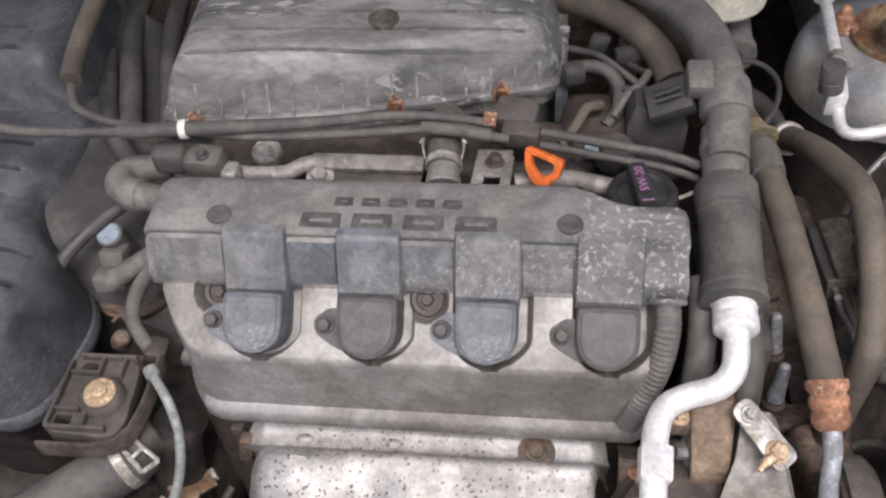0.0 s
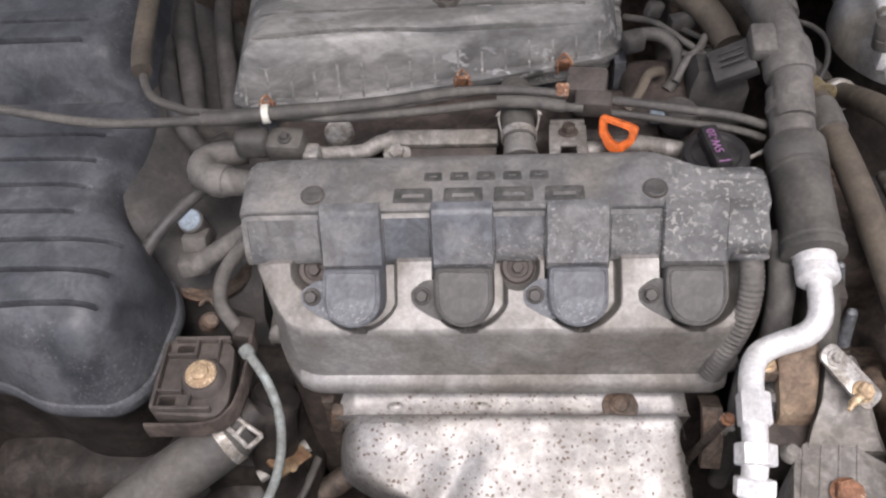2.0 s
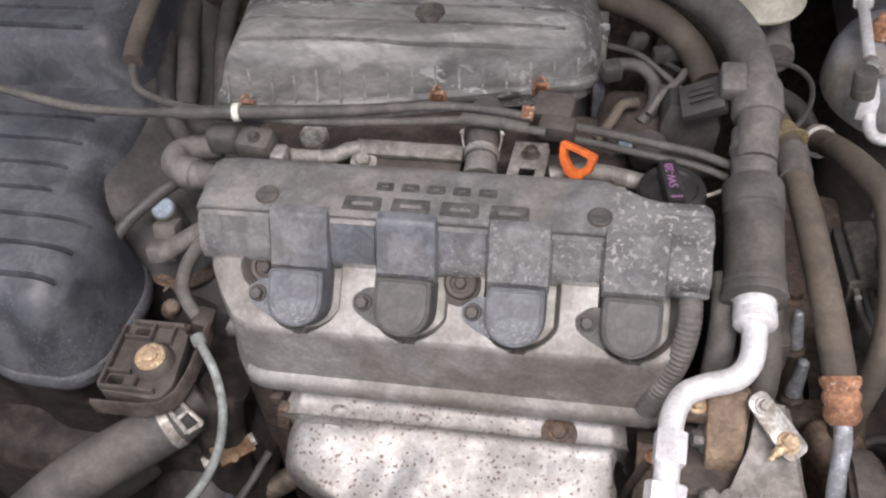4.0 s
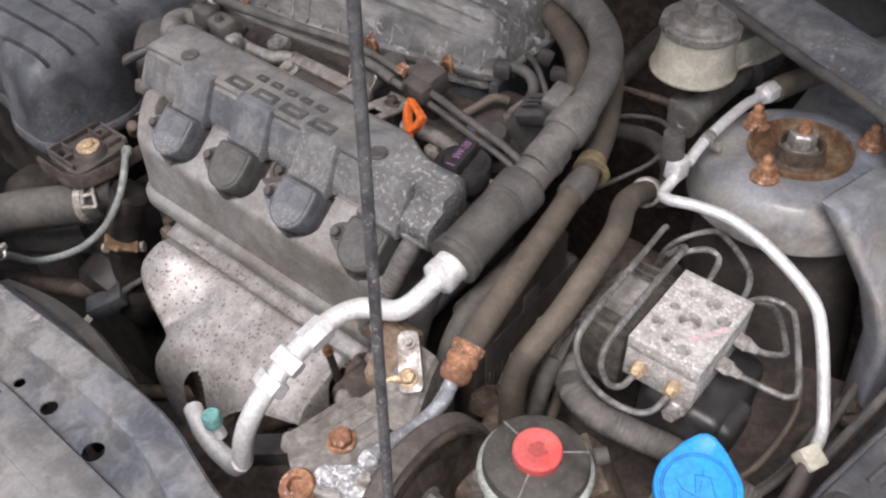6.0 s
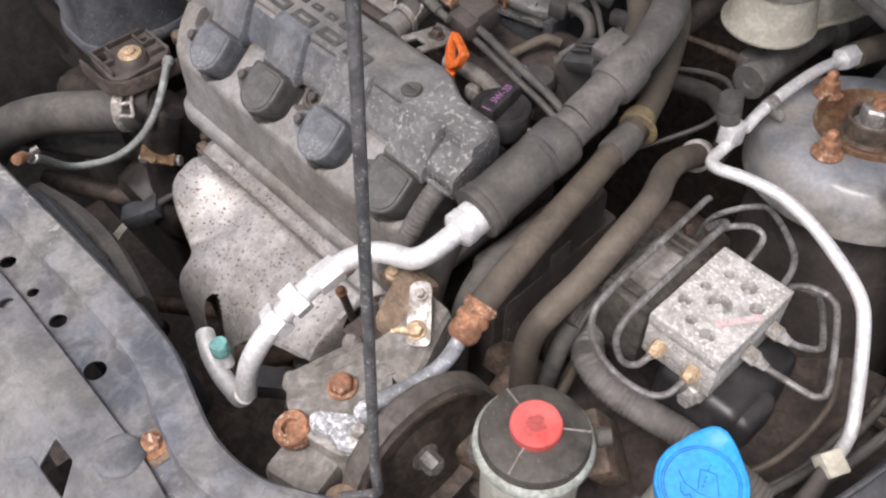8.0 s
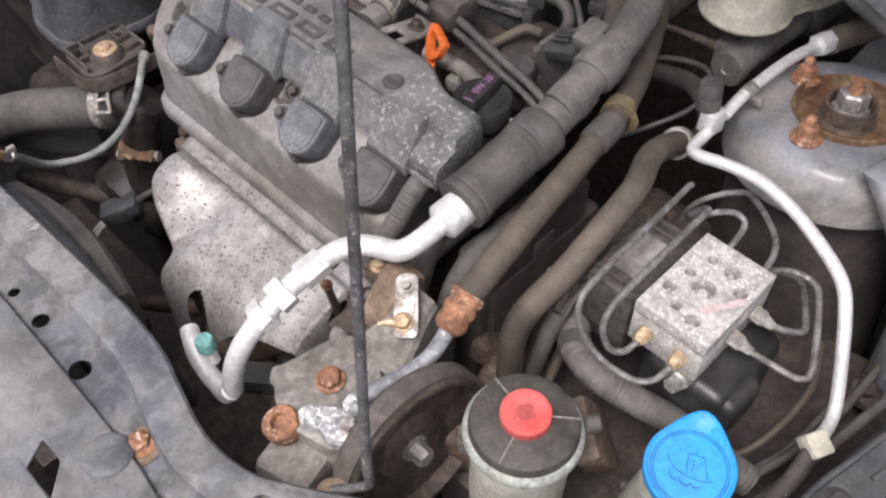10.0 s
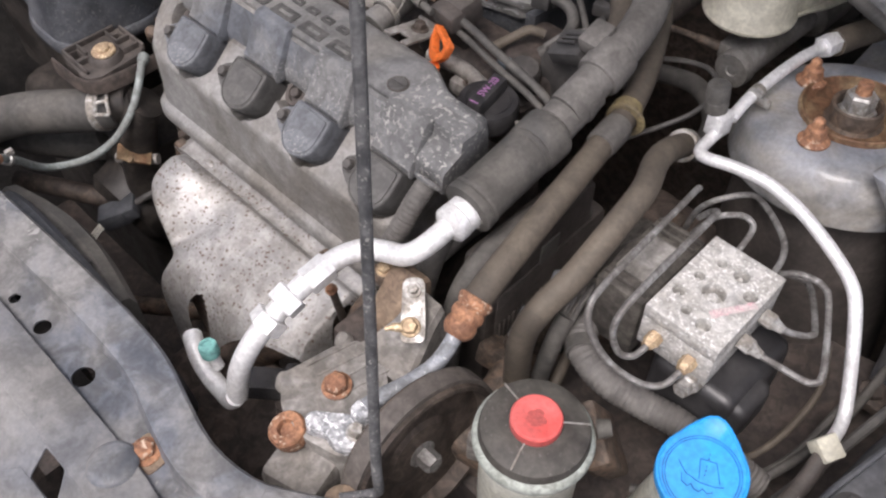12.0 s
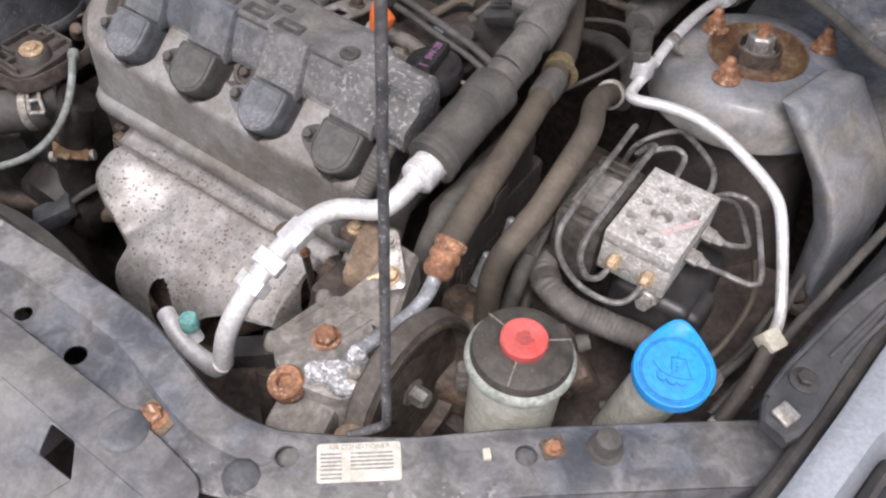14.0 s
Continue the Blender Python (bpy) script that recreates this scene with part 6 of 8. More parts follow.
for x, y in ((0.2985, 0.4205), (0.328, 0.4205)):
    bm = B()
    lathe(bm, (x, y, 0.862), (0, -1, -0.1), [(0, 0), (0.0062, 0), (0.0062, 0.007), (0.0052, 0.009), (0.004, 0.012), (0, 0.012)], 6)
    part("brass_union", bm, "gold", mod, "small brass pipe union")
for x, y in ((0.344, 0.4585), (0.344, 0.4885)):
    bm = B()
    lathe(bm, (x, y, 0.864), (1, 0, -0.1), [(0, 0), (0.0068, 0), (0.0068, 0.009), (0.005, 0.011), (0.0035, 0.018), (0, 0.018)], 6)
    part("steel_union", bm, "zinc", mod, "steel pipe union")
for x, y in ((0.300, 0.5105), (0.331, 0.5105)):
    bm = B()
    lathe(bm, (x, y, 0.868), (0, 1, 0.1), [(0, 0), (0.0058, 0), (0.0058, 0.007), (0.0045, 0.009), (0, 0.009)], 6)
    part("steel_union", bm, "zinc", mod, "steel pipe union")
bm = B()
lathe(bm, (0.333, 0.424, 0.838), (0, -1, 0.2), [(0, 0), (0.009, 0), (0.009, 0.008), (0.007, 0.010), (0.0065, 0.016), (0, 0.016)], 6)
part("mount_nut", bm, "zinc", mod)

LINES = [
    [(0.2985, 0.409, 0.861), (0.296, 0.398, 0.858), (0.288, 0.390, 0.862), (0.280, 0.389, 0.880), (0.2785, 0.397, 0.894), (0.2785, 0.42, 0.9005), (0.278, 0.47, 0.9025), (0.2775, 0.508, 0.903), (0.276, 0.518, 0.900), (0.270, 0.522, 0.893), (0.262, 0.522, 0.880)],
    [(0.328, 0.409, 0.860), (0.324, 0.397, 0.852), (0.312, 0.388, 0.850), (0.288, 0.380, 0.860), (0.268, 0.378, 0.882), (0.2605, 0.385, 0.898), (0.2585, 0.402, 0.903), (0.2565, 0.45, 0.905), (0.2545, 0.50, 0.905), (0.2535, 0.521, 0.905), (0.252, 0.53, 0.900)],
    [(0.360, 0.459, 0.861), (0.372, 0.4615, 0.859), (0.393, 0.465, 0.857), (0.400, 0.468, 0.858), (0.401, 0.476, 0.860), (0.386, 0.506, 0.866), (0.372, 0.529, 0.872), (0.366, 0.5345, 0.873), (0.356, 0.5355, 0.874), (0.342, 0.532, 0.872), (0.332, 0.528, 0.86), (0.328, 0.526, 0.84)],
    [(0.360, 0.489, 0.862), (0.366, 0.493, 0.859), (0.374, 0.500, 0.856), (0.378, 0.506, 0.855), (0.377, 0.512, 0.854), (0.364, 0.535, 0.851), (0.354, 0.549, 0.849), (0.346, 0.553, 0.848), (0.330, 0.550, 0.845), (0.318, 0.546, 0.83), (0.314, 0.545, 0.80)],
    [(0.300, 0.519, 0.872), (0.300, 0.530, 0.876), (0.2985, 0.541, 0.879), (0.294, 0.546, 0.881), (0.285, 0.543, 0.884), (0.272, 0.533, 0.880), (0.262, 0.526, 0.862), (0.258, 0.522, 0.84)],
    [(0.331, 0.519, 0.872), (0.329, 0.535, 0.875), (0.3215, 0.549, 0.878), (0.302, 0.566, 0.877), (0.287, 0.575, 0.876), (0.278, 0.575, 0.877), (0.264, 0.562, 0.874), (0.250, 0.550, 0.860), (0.244, 0.545, 0.83)],
]
for pts in LINES:
    bm = B()
    tube(bm, pts, 0.0026, 10, 0.003)
    solid("brake_line", bm, "steel", "bent dull steel brake line on the modulator", "brake line", "brake lines of the modulator")

# ---- refrigerant line along the tower, with its charging valve ----
liquid = thing("refrigerant_line", (0.34, 0.54, 0.80), "pale aluminium refrigerant line with a charging valve", "pipe")
bm = B()
tube(bm, [(0.2285, 0.590, 0.903), (0.2275, 0.575, 0.900), (0.230, 0.563, 0.901), (0.240, 0.5575, 0.904), (0.262, 0.560, 0.908), (0.290, 0.563, 0.908), (0.318, 0.558, 0.906), (0.340, 0.551, 0.9025), (0.366, 0.5415, 0.896), (0.383, 0.533, 0.889), (0.393, 0.525, 0.878), (0.404, 0.514, 0.861), (0.418, 0.499, 0.836), (0.4255, 0.488, 0.824), (0.429, 0.474, 0.822), (0.430, 0.452, 0.827)], 0.0050, 16)
part("lower_run", bm, "alu", liquid)
bm = B()
box(bm, (0.2255, 0.594, 0.909), (0.015, 0.017, 0.021), 0.0015, (0, 0, -8))
part("valve_block", bm, "alu", liquid)
bm = B()
lathe(bm, (0.2195, 0.594, 0.918), (-0.12, 0, 1), [(0, 0), (0.0085, 0), (0.0095, 0.001), (0.0095, 0.0105), (0.0089, 0.0112), (0.0089, 0.0128), (0.0095, 0.0135), (0.0093, 0.0240), (0.0086, 0.0252), (0.0028, 0.0254), (0.0024, 0.0238), (0, 0.0238)], 26)
part("valve_cap", bm, "rubber", liquid, "black plastic valve cap")
bm = B()
tube(bm, [(0.231, 0.602, 0.912), (0.231, 0.625, 0.918), (0.2325, 0.66, 0.9205), (0.2355, 0.70, 0.920), (0.240, 0.735, 0.915), (0.244, 0.755, 0.912)], 0.0050, 16)
part("upper_run", bm, "alu", liquid)
bm = B()
lathe(bm, (0.2315, 0.628, 0.9185), (0.03, 1, 0.05), [(0.0048, 0), (0.0062, 0.0005), (0.0062, 0.012), (0.0048, 0.0125)], 20)
box(bm, (0.240, 0.634, 0.914), (0.012, 0.004, 0.008), 0.001)
part("p_clip", bm, "zinc", liquid)
bm = B()
lathe(bm, (0.2395, 0.730, 0.916), (0.15, 1, -0.1), [(0, 0), (0.0095, 0), (0.010, 0.001), (0.010, 0.017), (0.009, 0.018), (0, 0.018)], 6, 0.4)
part("union_nut", bm, "alu", liquid)
bm = B()
tube(bm, [(0.243, 0.748, 0.913), (0.252, 0.78, 0.911), (0.27, 0.82, 0.91), (0.30, 0.87, 0.91)], 0.0115, 14)
part("rubber_tail", bm, "hose", liquid)
bm = B()
box(bm, (0.4305, 0.449, 0.8275), (0.018, 0.017, 0.016), 0.002, (0, 20, -25))
part("clip", bm, "cream", liquid, "pale plastic line clip")
bm = B()
tube(bm, [(0.4315, 0.444, 0.8245), (0.432, 0.425, 0.812), (0.430, 0.405, 0.798), (0.426, 0.385, 0.785)], 0.0068, 12)
part("black_sleeve", bm, "void", liquid)
bm = B()
for k in range(6):
    p = V(0.4325, 0.436 - 0.0045 * k, 0.8255 - 0.003 * k)
    box(bm, p, (0.0052, 0.0028, 0.0006), 0.0001, (32, 0, 0))
part("sleeve_print", bm, "label", liquid)
bm = B()
tube(bm, [(0.426, 0.388, 0.787), (0.42, 0.37, 0.775), (0.41, 0.35, 0.76)], 0.006, 12)
part("pipe_tail", bm, "alu", liquid)

# corrugated loom in front of the modulator
bm = B()
tube(bm, [(0.236, 0.44, 0.80), (0.241, 0.418, 0.812), (0.255, 0.402, 0.812), (0.280, 0.398, 0.806), (0.310, 0.405, 0.800), (0.340, 0.412, 0.797), (0.375, 0.415, 0.792), (0.41, 0.42, 0.78)], 0.0118, 18, 0.0012, 0.0005, 0.0042)
loom = solid("corrugated_loom", bm, "grey_hose", "dusty grey corrugated wiring loom", "wiring loom")
bm = B()
lathe(bm, (0.247, 0.4095, 0.8125), (0.66, -0.74, 0.05), [(0.0120, 0), (0.0134, 0.0005), (0.0134, 0.011), (0.0120, 0.0115)], 24)
part("tape_wrap", bm, "rubber", loom, "black tape wrap")
bm = B()
lathe(bm, (0.352, 0.4132, 0.7955), (0.99, 0.10, -0.12), [(0.0120, 0), (0.0132, 0.0005), (0.0132, 0.007), (0.0120, 0.0075)], 24)
box(bm, (0.355, 0.413, 0.8095), (0.008, 0.006, 0.004), 0.001)
part("cable_clip", bm, "black", loom, "black cable clip")

# ---- bonnet prop ----
bm = B()
foot, top_end = V(0.2335, 0.204, 0.8185), V(0.121, 0.335, 1.585)
tube(bm, [(0.2085, 0.1915, 0.8125), (0.2165, 0.2000, 0.8145), (0.2235, 0.2075, 0.8170), (0.2278, 0.2105, 0.8230), (0.2288, 0.2102, 0.8360), foot.lerp(top_end, 0.06), foot.lerp(top_end, 0.2), foot.lerp(top_end, 0.5), foot.lerp(top_end, 0.8), top_end], 0.0036, 14)
prop = solid("bonnet_prop", bm, "prop", "thin black steel bonnet prop rod, chipped", "prop rod")
bm = B()
lathe(bm, (0.2085, 0.1915, 0.802), (0, 0, 1), [(0, 0), (0.013, 0), (0.012, 0.006), (0.006, 0.009), (0, 0.009)], 20)
part("grommet", bm, "tan", prop)
bm = B()
rod(bm, top_end - V(0, 0, 0.01), top_end + V(-0.004, 0.006, 0.05), 0.010, 0.010, 0.002)
part("tip", bm, "rubber", prop)

# ---- air cleaner behind the engine ----
air = thing("air_cleaner", (-0.15, 0.68, 0.80), "grey streaked plastic air cleaner lid with ridges", "air cleaner")
LIP = [(-0.329, 0.568), (-0.225, 0.573), (-0.150, 0.589), (-0.046, 0.611), (0.008, 0.624), (0.010, 0.690), (0.000, 0.83), (-0.345, 0.83)]


def air_ring(inset, z, extra=0.0):
    c = V(-0.16, 0.71, 0)
    pts = []
    for x, y in fillet(LIP, [0.014, 0.05, 0.05, 0.05, 0.022, 0.03, 0.02, 0.02], 6):
        d = V(x, y, 0) - c
        L = max(abs(d.x) / 0.17, abs(d.y) / 0.13)
        kx = 1 - inset / 0.17
        ky = 1 - inset / 0.13
        pts.append((c.x + d.x * kx, c.y + d.y * ky, z - extra * max(0.0, (0.66 - y) / 0.09)))
    return pts


bm = B()
AIR_OUT = [(p[0], p[1]) for p in air_ring(0.001, 0.0)]
AIR_PROFILE = [(0, 0.901), (0.002, 0.909), (0.005, 0.919), (0.009, 0.930), (0.014, 0.940), (0.020, 0.9465), (0.028, 0.9505), (0.038, 0.9525), (0.2, 0.955)]
moulded_lid(bm, AIR_OUT, (-0.16, 0.71), AIR_PROFILE, foot=[(0.0, 0.888), (0.004, 0.890), (0.0055, 0.893), (0.0055, 0.898), (0.003, 0.9005)], sink=(-0.9, 0.9, 0.0, 0.90, 0.030, 0.0008))
dist = inside_distance(resample(AIR_OUT, 0.006))
AIR_COLS = [-0.352 + 0.372 * k / 170 for k in range(171)]
AIR_GROOVES = [0.5950 + 0.0265 * k for k in range(8)]
AIR_ROWS = sorted([0.556 + 0.0028 * k for k in range(102)] + [g + u for g in AIR_GROOVES for u in (-0.0004, 0.0, 0.0005, 0.0018, 0.0033, 0.0038, 0.0043)])
ins, zs = [p[0] for p in AIR_PROFILE], [p[1] for p in AIR_PROFILE]
AIR_EDGE = [(p.x, p.y) for p in resample(AIR_OUT, 0.002)]


def swept(x, v):
    """The foremost grooves sweep back with the lip."""
    first = float(np.interp(x, [-0.302, -0.154, -0.02], [-0.002, 0.009, 0.030]))
    second = float(np.interp(x, [-0.302, -0.154, -0.02], [-0.0005, 0.001, 0.0125]))
    return v + float(np.interp(v, AIR_GROOVES[:3], [first, second, 0.0]))


b = bmesh.new()
rows = []
for v in AIR_ROWS:
    row = []
    for x in AIR_COLS:
        y = swept(x, v)
        within = is_inside(AIR_OUT, x, y)
        d = dist(x, y) if within else 0.0
        z = float(np.interp(d, ins, zs))
        ends = max(0.0, min(1.0, (x + 0.309) / 0.004, (-0.024 - x) / 0.006, (d - 0.0085) / 0.004))
        step = max(0.0090 * max(0.0, min(1.0, (v - g) / 0.0005, (g + 0.0038 - v) / 0.0005)) for g in AIR_GROOVES)
        if not within:
            x, y = min(AIR_EDGE, key=lambda p: (p[0] - x) ** 2 + (p[1] - y) ** 2)
        row.append((b.verts.new((x, y, z - step * ends)), within))
    rows.append(row)
for r0, r1 in zip(rows, rows[1:]):
    for i in range(len(AIR_COLS) - 1):
        q = (r0[i], r0[i + 1], r1[i + 1], r1[i])
        if any(within for corner, within in q):
            b.faces.new([corner for corner, within in q])
for v in [v for v in b.verts if not v.link_faces]:
    b.verts.remove(v)
bmesh.ops.remove_doubles(b, verts=b.verts[:], dist=0.0001)
merge(bm, b)
part("lid", bm, "airbox", air)
for g in AIR_GROOVES:
    x = -0.302
    while x < -0.040:
        y = swept(x, g - 0.0006)
        long = 0.004 + 0.026 * abs(noise.noise(V(x * 31, y * 97, 4.1)))
        z = float(np.interp(dist(x, y), ins, zs)) + 0.0004
        if dist(x, y) > 0.012 and noise.noise(V(x * 23, y * 61, 1.3)) > -0.05 - 0.6 * (x + 0.16):
            bm = B()
            box(bm, (x + long / 2, y, z), (long, 0.0011, 0.0007), 0.0002, segs=1)
            part("worn_ridge", bm, "fin", air)
        x += long + 0.003
bm = B()
lathe(bm, (-0.142, 0.6375, 0.9535), (0, 0, 1), [(0, 0.0004), (0.0075, 0.0004), (0.0105, 0.0012), (0.0120, 0.0022), (0.0130, 0.0015), (0.0135, -0.003)], 28)
part("screw_boss", bm, "motor", air)
for k in range(16):
    x = -0.318 + 0.0205 * k
    y = float(np.interp(x, [-0.33, -0.225, -0.15, -0.046, 0.008], [0.5690, 0.5745, 0.5905, 0.6125, 0.6260]))
    tall = float(np.interp(x, [-0.32, -0.26, -0.12, 0.0], [0.50, 0.62, 0.48, 0.30])) * (0.9 + 0.2 * math.sin(1.7 * k))
    bm = B()
    loft(bm, [[(x + d, y - 0.0040, 0.8990), (x + d, y - 0.0026, 0.9045)] + [(x + d, y + u * tall, 0.9036 + float(np.interp(u * tall, ins, zs)) - 0.901) for u in (0.0008, 0.004, 0.008, 0.0125)] + [(x + d, y + 0.0145 * tall, 0.9200), (x + d, y + 0.012, 0.9000)] for d in (-0.0010, 0.0010)])
    part("rib", bm, "fin", air)
for y in (0.69, 0.71, 0.73, 0.75):
    bm = B()
    box(bm, (0.0085 - 0.07 * (y - 0.69), y, 0.905), (0.012, 0.0018, 0.012), 0.0005)
    part("rib", bm, "airbox", air)
bm = B()
loft(bm, [air_ring(0.010, 0.80), air_ring(0.008, 0.87), air_ring(0.004, 0.889)])
part("lower_case", bm, "plastic", air)
for x, y in ((-0.298, 0.562), (-0.130, 0.588), (-0.0415, 0.606)):
    bm = B()
    box(bm, (x, y, 0.900), (0.014, 0.004, 0.016), 0.0015, (20, 0, 0))
    tube(bm, [(x - 0.006, y - 0.003, 0.893), (x - 0.006, y - 0.004, 0.905), (x, y + 0.001, 0.912), (x + 0.006, y - 0.004, 0.905), (x + 0.006, y - 0.003, 0.893)], 0.0014, 6)
    part("rusty_clip", bm, "rust", air, "orange rusted spring clip")
bm = B()
loft(bm, [[(0.008 + dx, 0.625 + dy, z) for dx, dy in ((-0.004, -0.010), (0.006, -0.008), (0.006, 0.012), (-0.004, 0.012))] for z in (0.80, 0.86, 0.892)])
part("side_stay", bm, "plastic", air)

# ---- throttle cables across the engine ----
cable = thing("throttle_cable", (-0.25, 0.52, 0.92), "dusty grey sheathed cable with a pale clip", "cable", "throttle cables")
bm = B()
tube(bm, [(-0.62, 0.545, 0.955), (-0.52, 0.522, 0.945), (-0.436, 0.508, 0.937), (-0.382, 0.505, 0.936), (-0.322, 0.507, 0.937), (-0.284, 0.511, 0.937), (-0.251, 0.516, 0.935), (-0.181, 0.529, 0.932), (-0.120, 0.541, 0.929), (-0.08, 0.544, 0.925), (-0.045, 0.540, 0.923)], 0.0040, 12)
part("sheath", bm, "rubber", cable)
bm = B()
tube(bm, [(-0.335, 0.507, 0.937), (-0.31, 0.508, 0.937), (-0.284, 0.511, 0.937), (-0.25, 0.516, 0.935), (-0.20, 0.525, 0.932), (-0.15, 0.535, 0.930)], [0.0058, 0.0062, 0.006, 0.0058, 0.0052, 0.0042], 14)
part("outer_sleeve", bm, "rubber", cable)
bm = B()
lathe(bm, (-0.2865, 0.5105, 0.937), (0.99, 0.12, 0), [(0.006, 0), (0.0078, 0.0003), (0.0078, 0.0058), (0.006, 0.006)], 16)
part("pale_clip", bm, "label", cable, "pale metal clip")
cable2 = thing("throttle_cable", (-0.25, 0.52, 0.91), "dusty black sheathed cable with a thick end sleeve", "cable", "throttle cables")
bm = B()
tube(bm, [(-0.403, 0.572, 0.930), (-0.396, 0.556, 0.928), (-0.384, 0.542, 0.928), (-0.348, 0.525, 0.929), (-0.299, 0.519, 0.929), (-0.229, 0.516, 0.926), (-0.154, 0.523, 0.925), (-0.093, 0.531, 0.924), (-0.055, 0.528, 0.922), (-0.031, 0.525, 0.921)], 0.0036, 12)
part("sheath", bm, "rubber", cable2)
bm = B()
tube(bm, [(-0.405, 0.577, 0.931), (-0.411, 0.605, 0.934), (-0.418, 0.66, 0.938), (-0.424, 0.72, 0.940), (-0.43, 0.78, 0.938)], 0.0090, 18)
part("thick_sleeve", bm, "hose", cable2, "brown rubber sleeve")
bm = B()
tube(bm, [(-0.10, 0.532, 0.925), (-0.07, 0.531, 0.9235), (-0.045, 0.527, 0.922)], 0.0052, 12)
part("end_boot", bm, "rubber", cable2)
for z0, shift in ((0.0, 0.0), (-0.010, -0.004)):
    bm = B()
    tube(bm, [(-0.02, 0.541 + shift, 0.917 + z0), (0.01, 0.537 + shift, 0.915 + z0), (0.034, 0.532 + shift, 0.914 + z0), (0.060, 0.528 + shift, 0.912 + z0), (0.090, 0.525 + shift, 0.908 + z0), (0.115, 0.522 + shift, 0.900 + z0)], 0.0032 if z0 else 0.0038, 12)
    solid("linkage_cable", bm, "rubber", "brown dusted cable leading to the throttle body", "cable", "linkage cables")
hold = thing("cable_bracket", (-0.03, 0.545, 0.88), "dark dusty steel bracket holding both cables", "bracket")
bm = B()
box(bm, (-0.026, 0.557, 0.915), (0.034, 0.026, 0.026), 0.004, (12, 0, -8))
box(bm, (-0.022, 0.536, 0.916), (0.030, 0.016, 0.018), 0.003, (10, 0, -8))
box(bm, (-0.026, 0.558, 0.885), (0.024, 0.014, 0.04), 0.003)
part("casting", bm, "void", hold)
bm = B()
rod(bm, (-0.052, 0.543, 0.925), (-0.042, 0.543, 0.924), 0.0065, 0.0065, 0.001, 6)
part("rusty_nut", bm, "rust", hold, "orange rusted adjuster nut")

# ---- rail, stub and fixings behind the cover ----
rail = thing("fuel_rail", (-0.18, 0.525, 0.87), "grey cast rail behind the engine cover", "fuel rail")
bm = B()
tube(bm, [(-0.262, 0.515, 0.887), (-0.235, 0.516, 0.886), (-0.212, 0.518, 0.886), (-0.200, 0.525, 0.888), (-0.188, 0.5275, 0.889)], [0.0070, 0.0064, 0.0066, 0.0070, 0.0068], 14)
part("feed_pipe", bm, "iron", rail)
bm = B()
box(bm, (-0.146, 0.5275, 0.8890), (0.094, 0.0150, 0.0100), 0.003, (20, 0, -1))
part("bar", bm, "iron", rail)
bm = B()
box(bm, (-0.140, 0.5180, 0.880), (0.078, 0.0105, 0.0085), 0.0015, (8, 0, 0))
part("dark_strip", bm, "void", rail)
bm = B()
bolt(bm, (-0.1840, 0.5150, 0.8850), (0, -0.30, 1), 0.0068, 0.006, 1.70)
part("plated_bolt", bm, "zinc", rail, "pale plated flange bolt")
inj = thing("sensor_block", (-0.285, 0.508, 0.87), "black dusty sensor block beside the cables", "sensor")
bm = B()
box(bm, (-0.300, 0.507, 0.910), (0.028, 0.020, 0.024), 0.006, segs=3)
box(bm, (-0.272, 0.507, 0.905), (0.032, 0.024, 0.026), 0.006, (8, 0, -6))
part("housing", bm, "rubber", inj)
bm = B()
bolt(bm, (-0.271, 0.502, 0.918), (0, -0.1, 1), 0.004, 0.004, 1.4)
part("screw", bm, "black", inj)
bm = B()
box(bm, (-0.252, 0.502, 0.898), (0.014, 0.018, 0.016), 0.004)
part("end_lug", bm, "zinc", inj)
bm = B()
lathe(bm, (-0.2385, 0.553, 0.868), (0, -0.25, 1), [(0, 0), (0.0125, 0), (0.0132, 0.002), (0.0132, 0.012), (0.012, 0.014), (0.004, 0.0145), (0, 0.014)], 26)
solid("round_plug", bm, "zinc", "pale round metal plug behind the cover", "plug")
stub = thing("breather_stub", (-0.082, 0.515, 0.87), "grey breather stub with a spring clamp and short hose", "breather stub")
bm = B()
rod(bm, (-0.081, 0.496, 0.895), (-0.0825, 0.520, 0.900), 0.0145, 0.0115, 0.001, 26)
part("spigot", bm, "head", stub)
bm = B()
tube(bm, [(-0.0822, 0.513, 0.899), (-0.083, 0.53, 0.902), (-0.084, 0.55, 0.903), (-0.085, 0.575, 0.90)], 0.0135, 18)
part("hose", bm, "rubber", stub)
bm = B()
lathe(bm, (-0.0822, 0.514, 0.899), (-0.02, 1, 0.12), [(0.0135, 0), (0.0148, 0.0004), (0.0148, 0.006), (0.0135, 0.0064)], 24)
for sx, px in ((-1, -0.0965), (1, -0.068)):
    tube(bm, [(px, 0.517, 0.906), (px + 0.002 * sx, 0.522, 0.914), (px + 0.001 * sx, 0.525, 0.920), (px + 0.004 * sx, 0.523, 0.917)], 0.0009, 6)
part("spring_clamp", bm, "zinc", stub, "spring wire clamp")
clip_plate = thing("lifting_bracket", (-0.043, 0.512, 0.88), "flat grey steel bracket with a bolt and notch", "bracket")
bm = B()
m_lb = Matrix.Translation((-0.0425, 0.512, 0.900)) @ pose(0, 0, 0, -12, 0, -2)
plate(bm, [(-0.0155, -0.022), (-0.0065, -0.022), (-0.0065, -0.010), (0.0065, -0.010), (0.0065, -0.022), (0.0145, -0.022), (0.0145, 0.020), (-0.0155, 0.020)], -0.0015, 0.0015, (), 0.0005, m_lb)
box(bm, (-0.0425, 0.534, 0.883), (0.028, 0.003, 0.036), 0.0008)
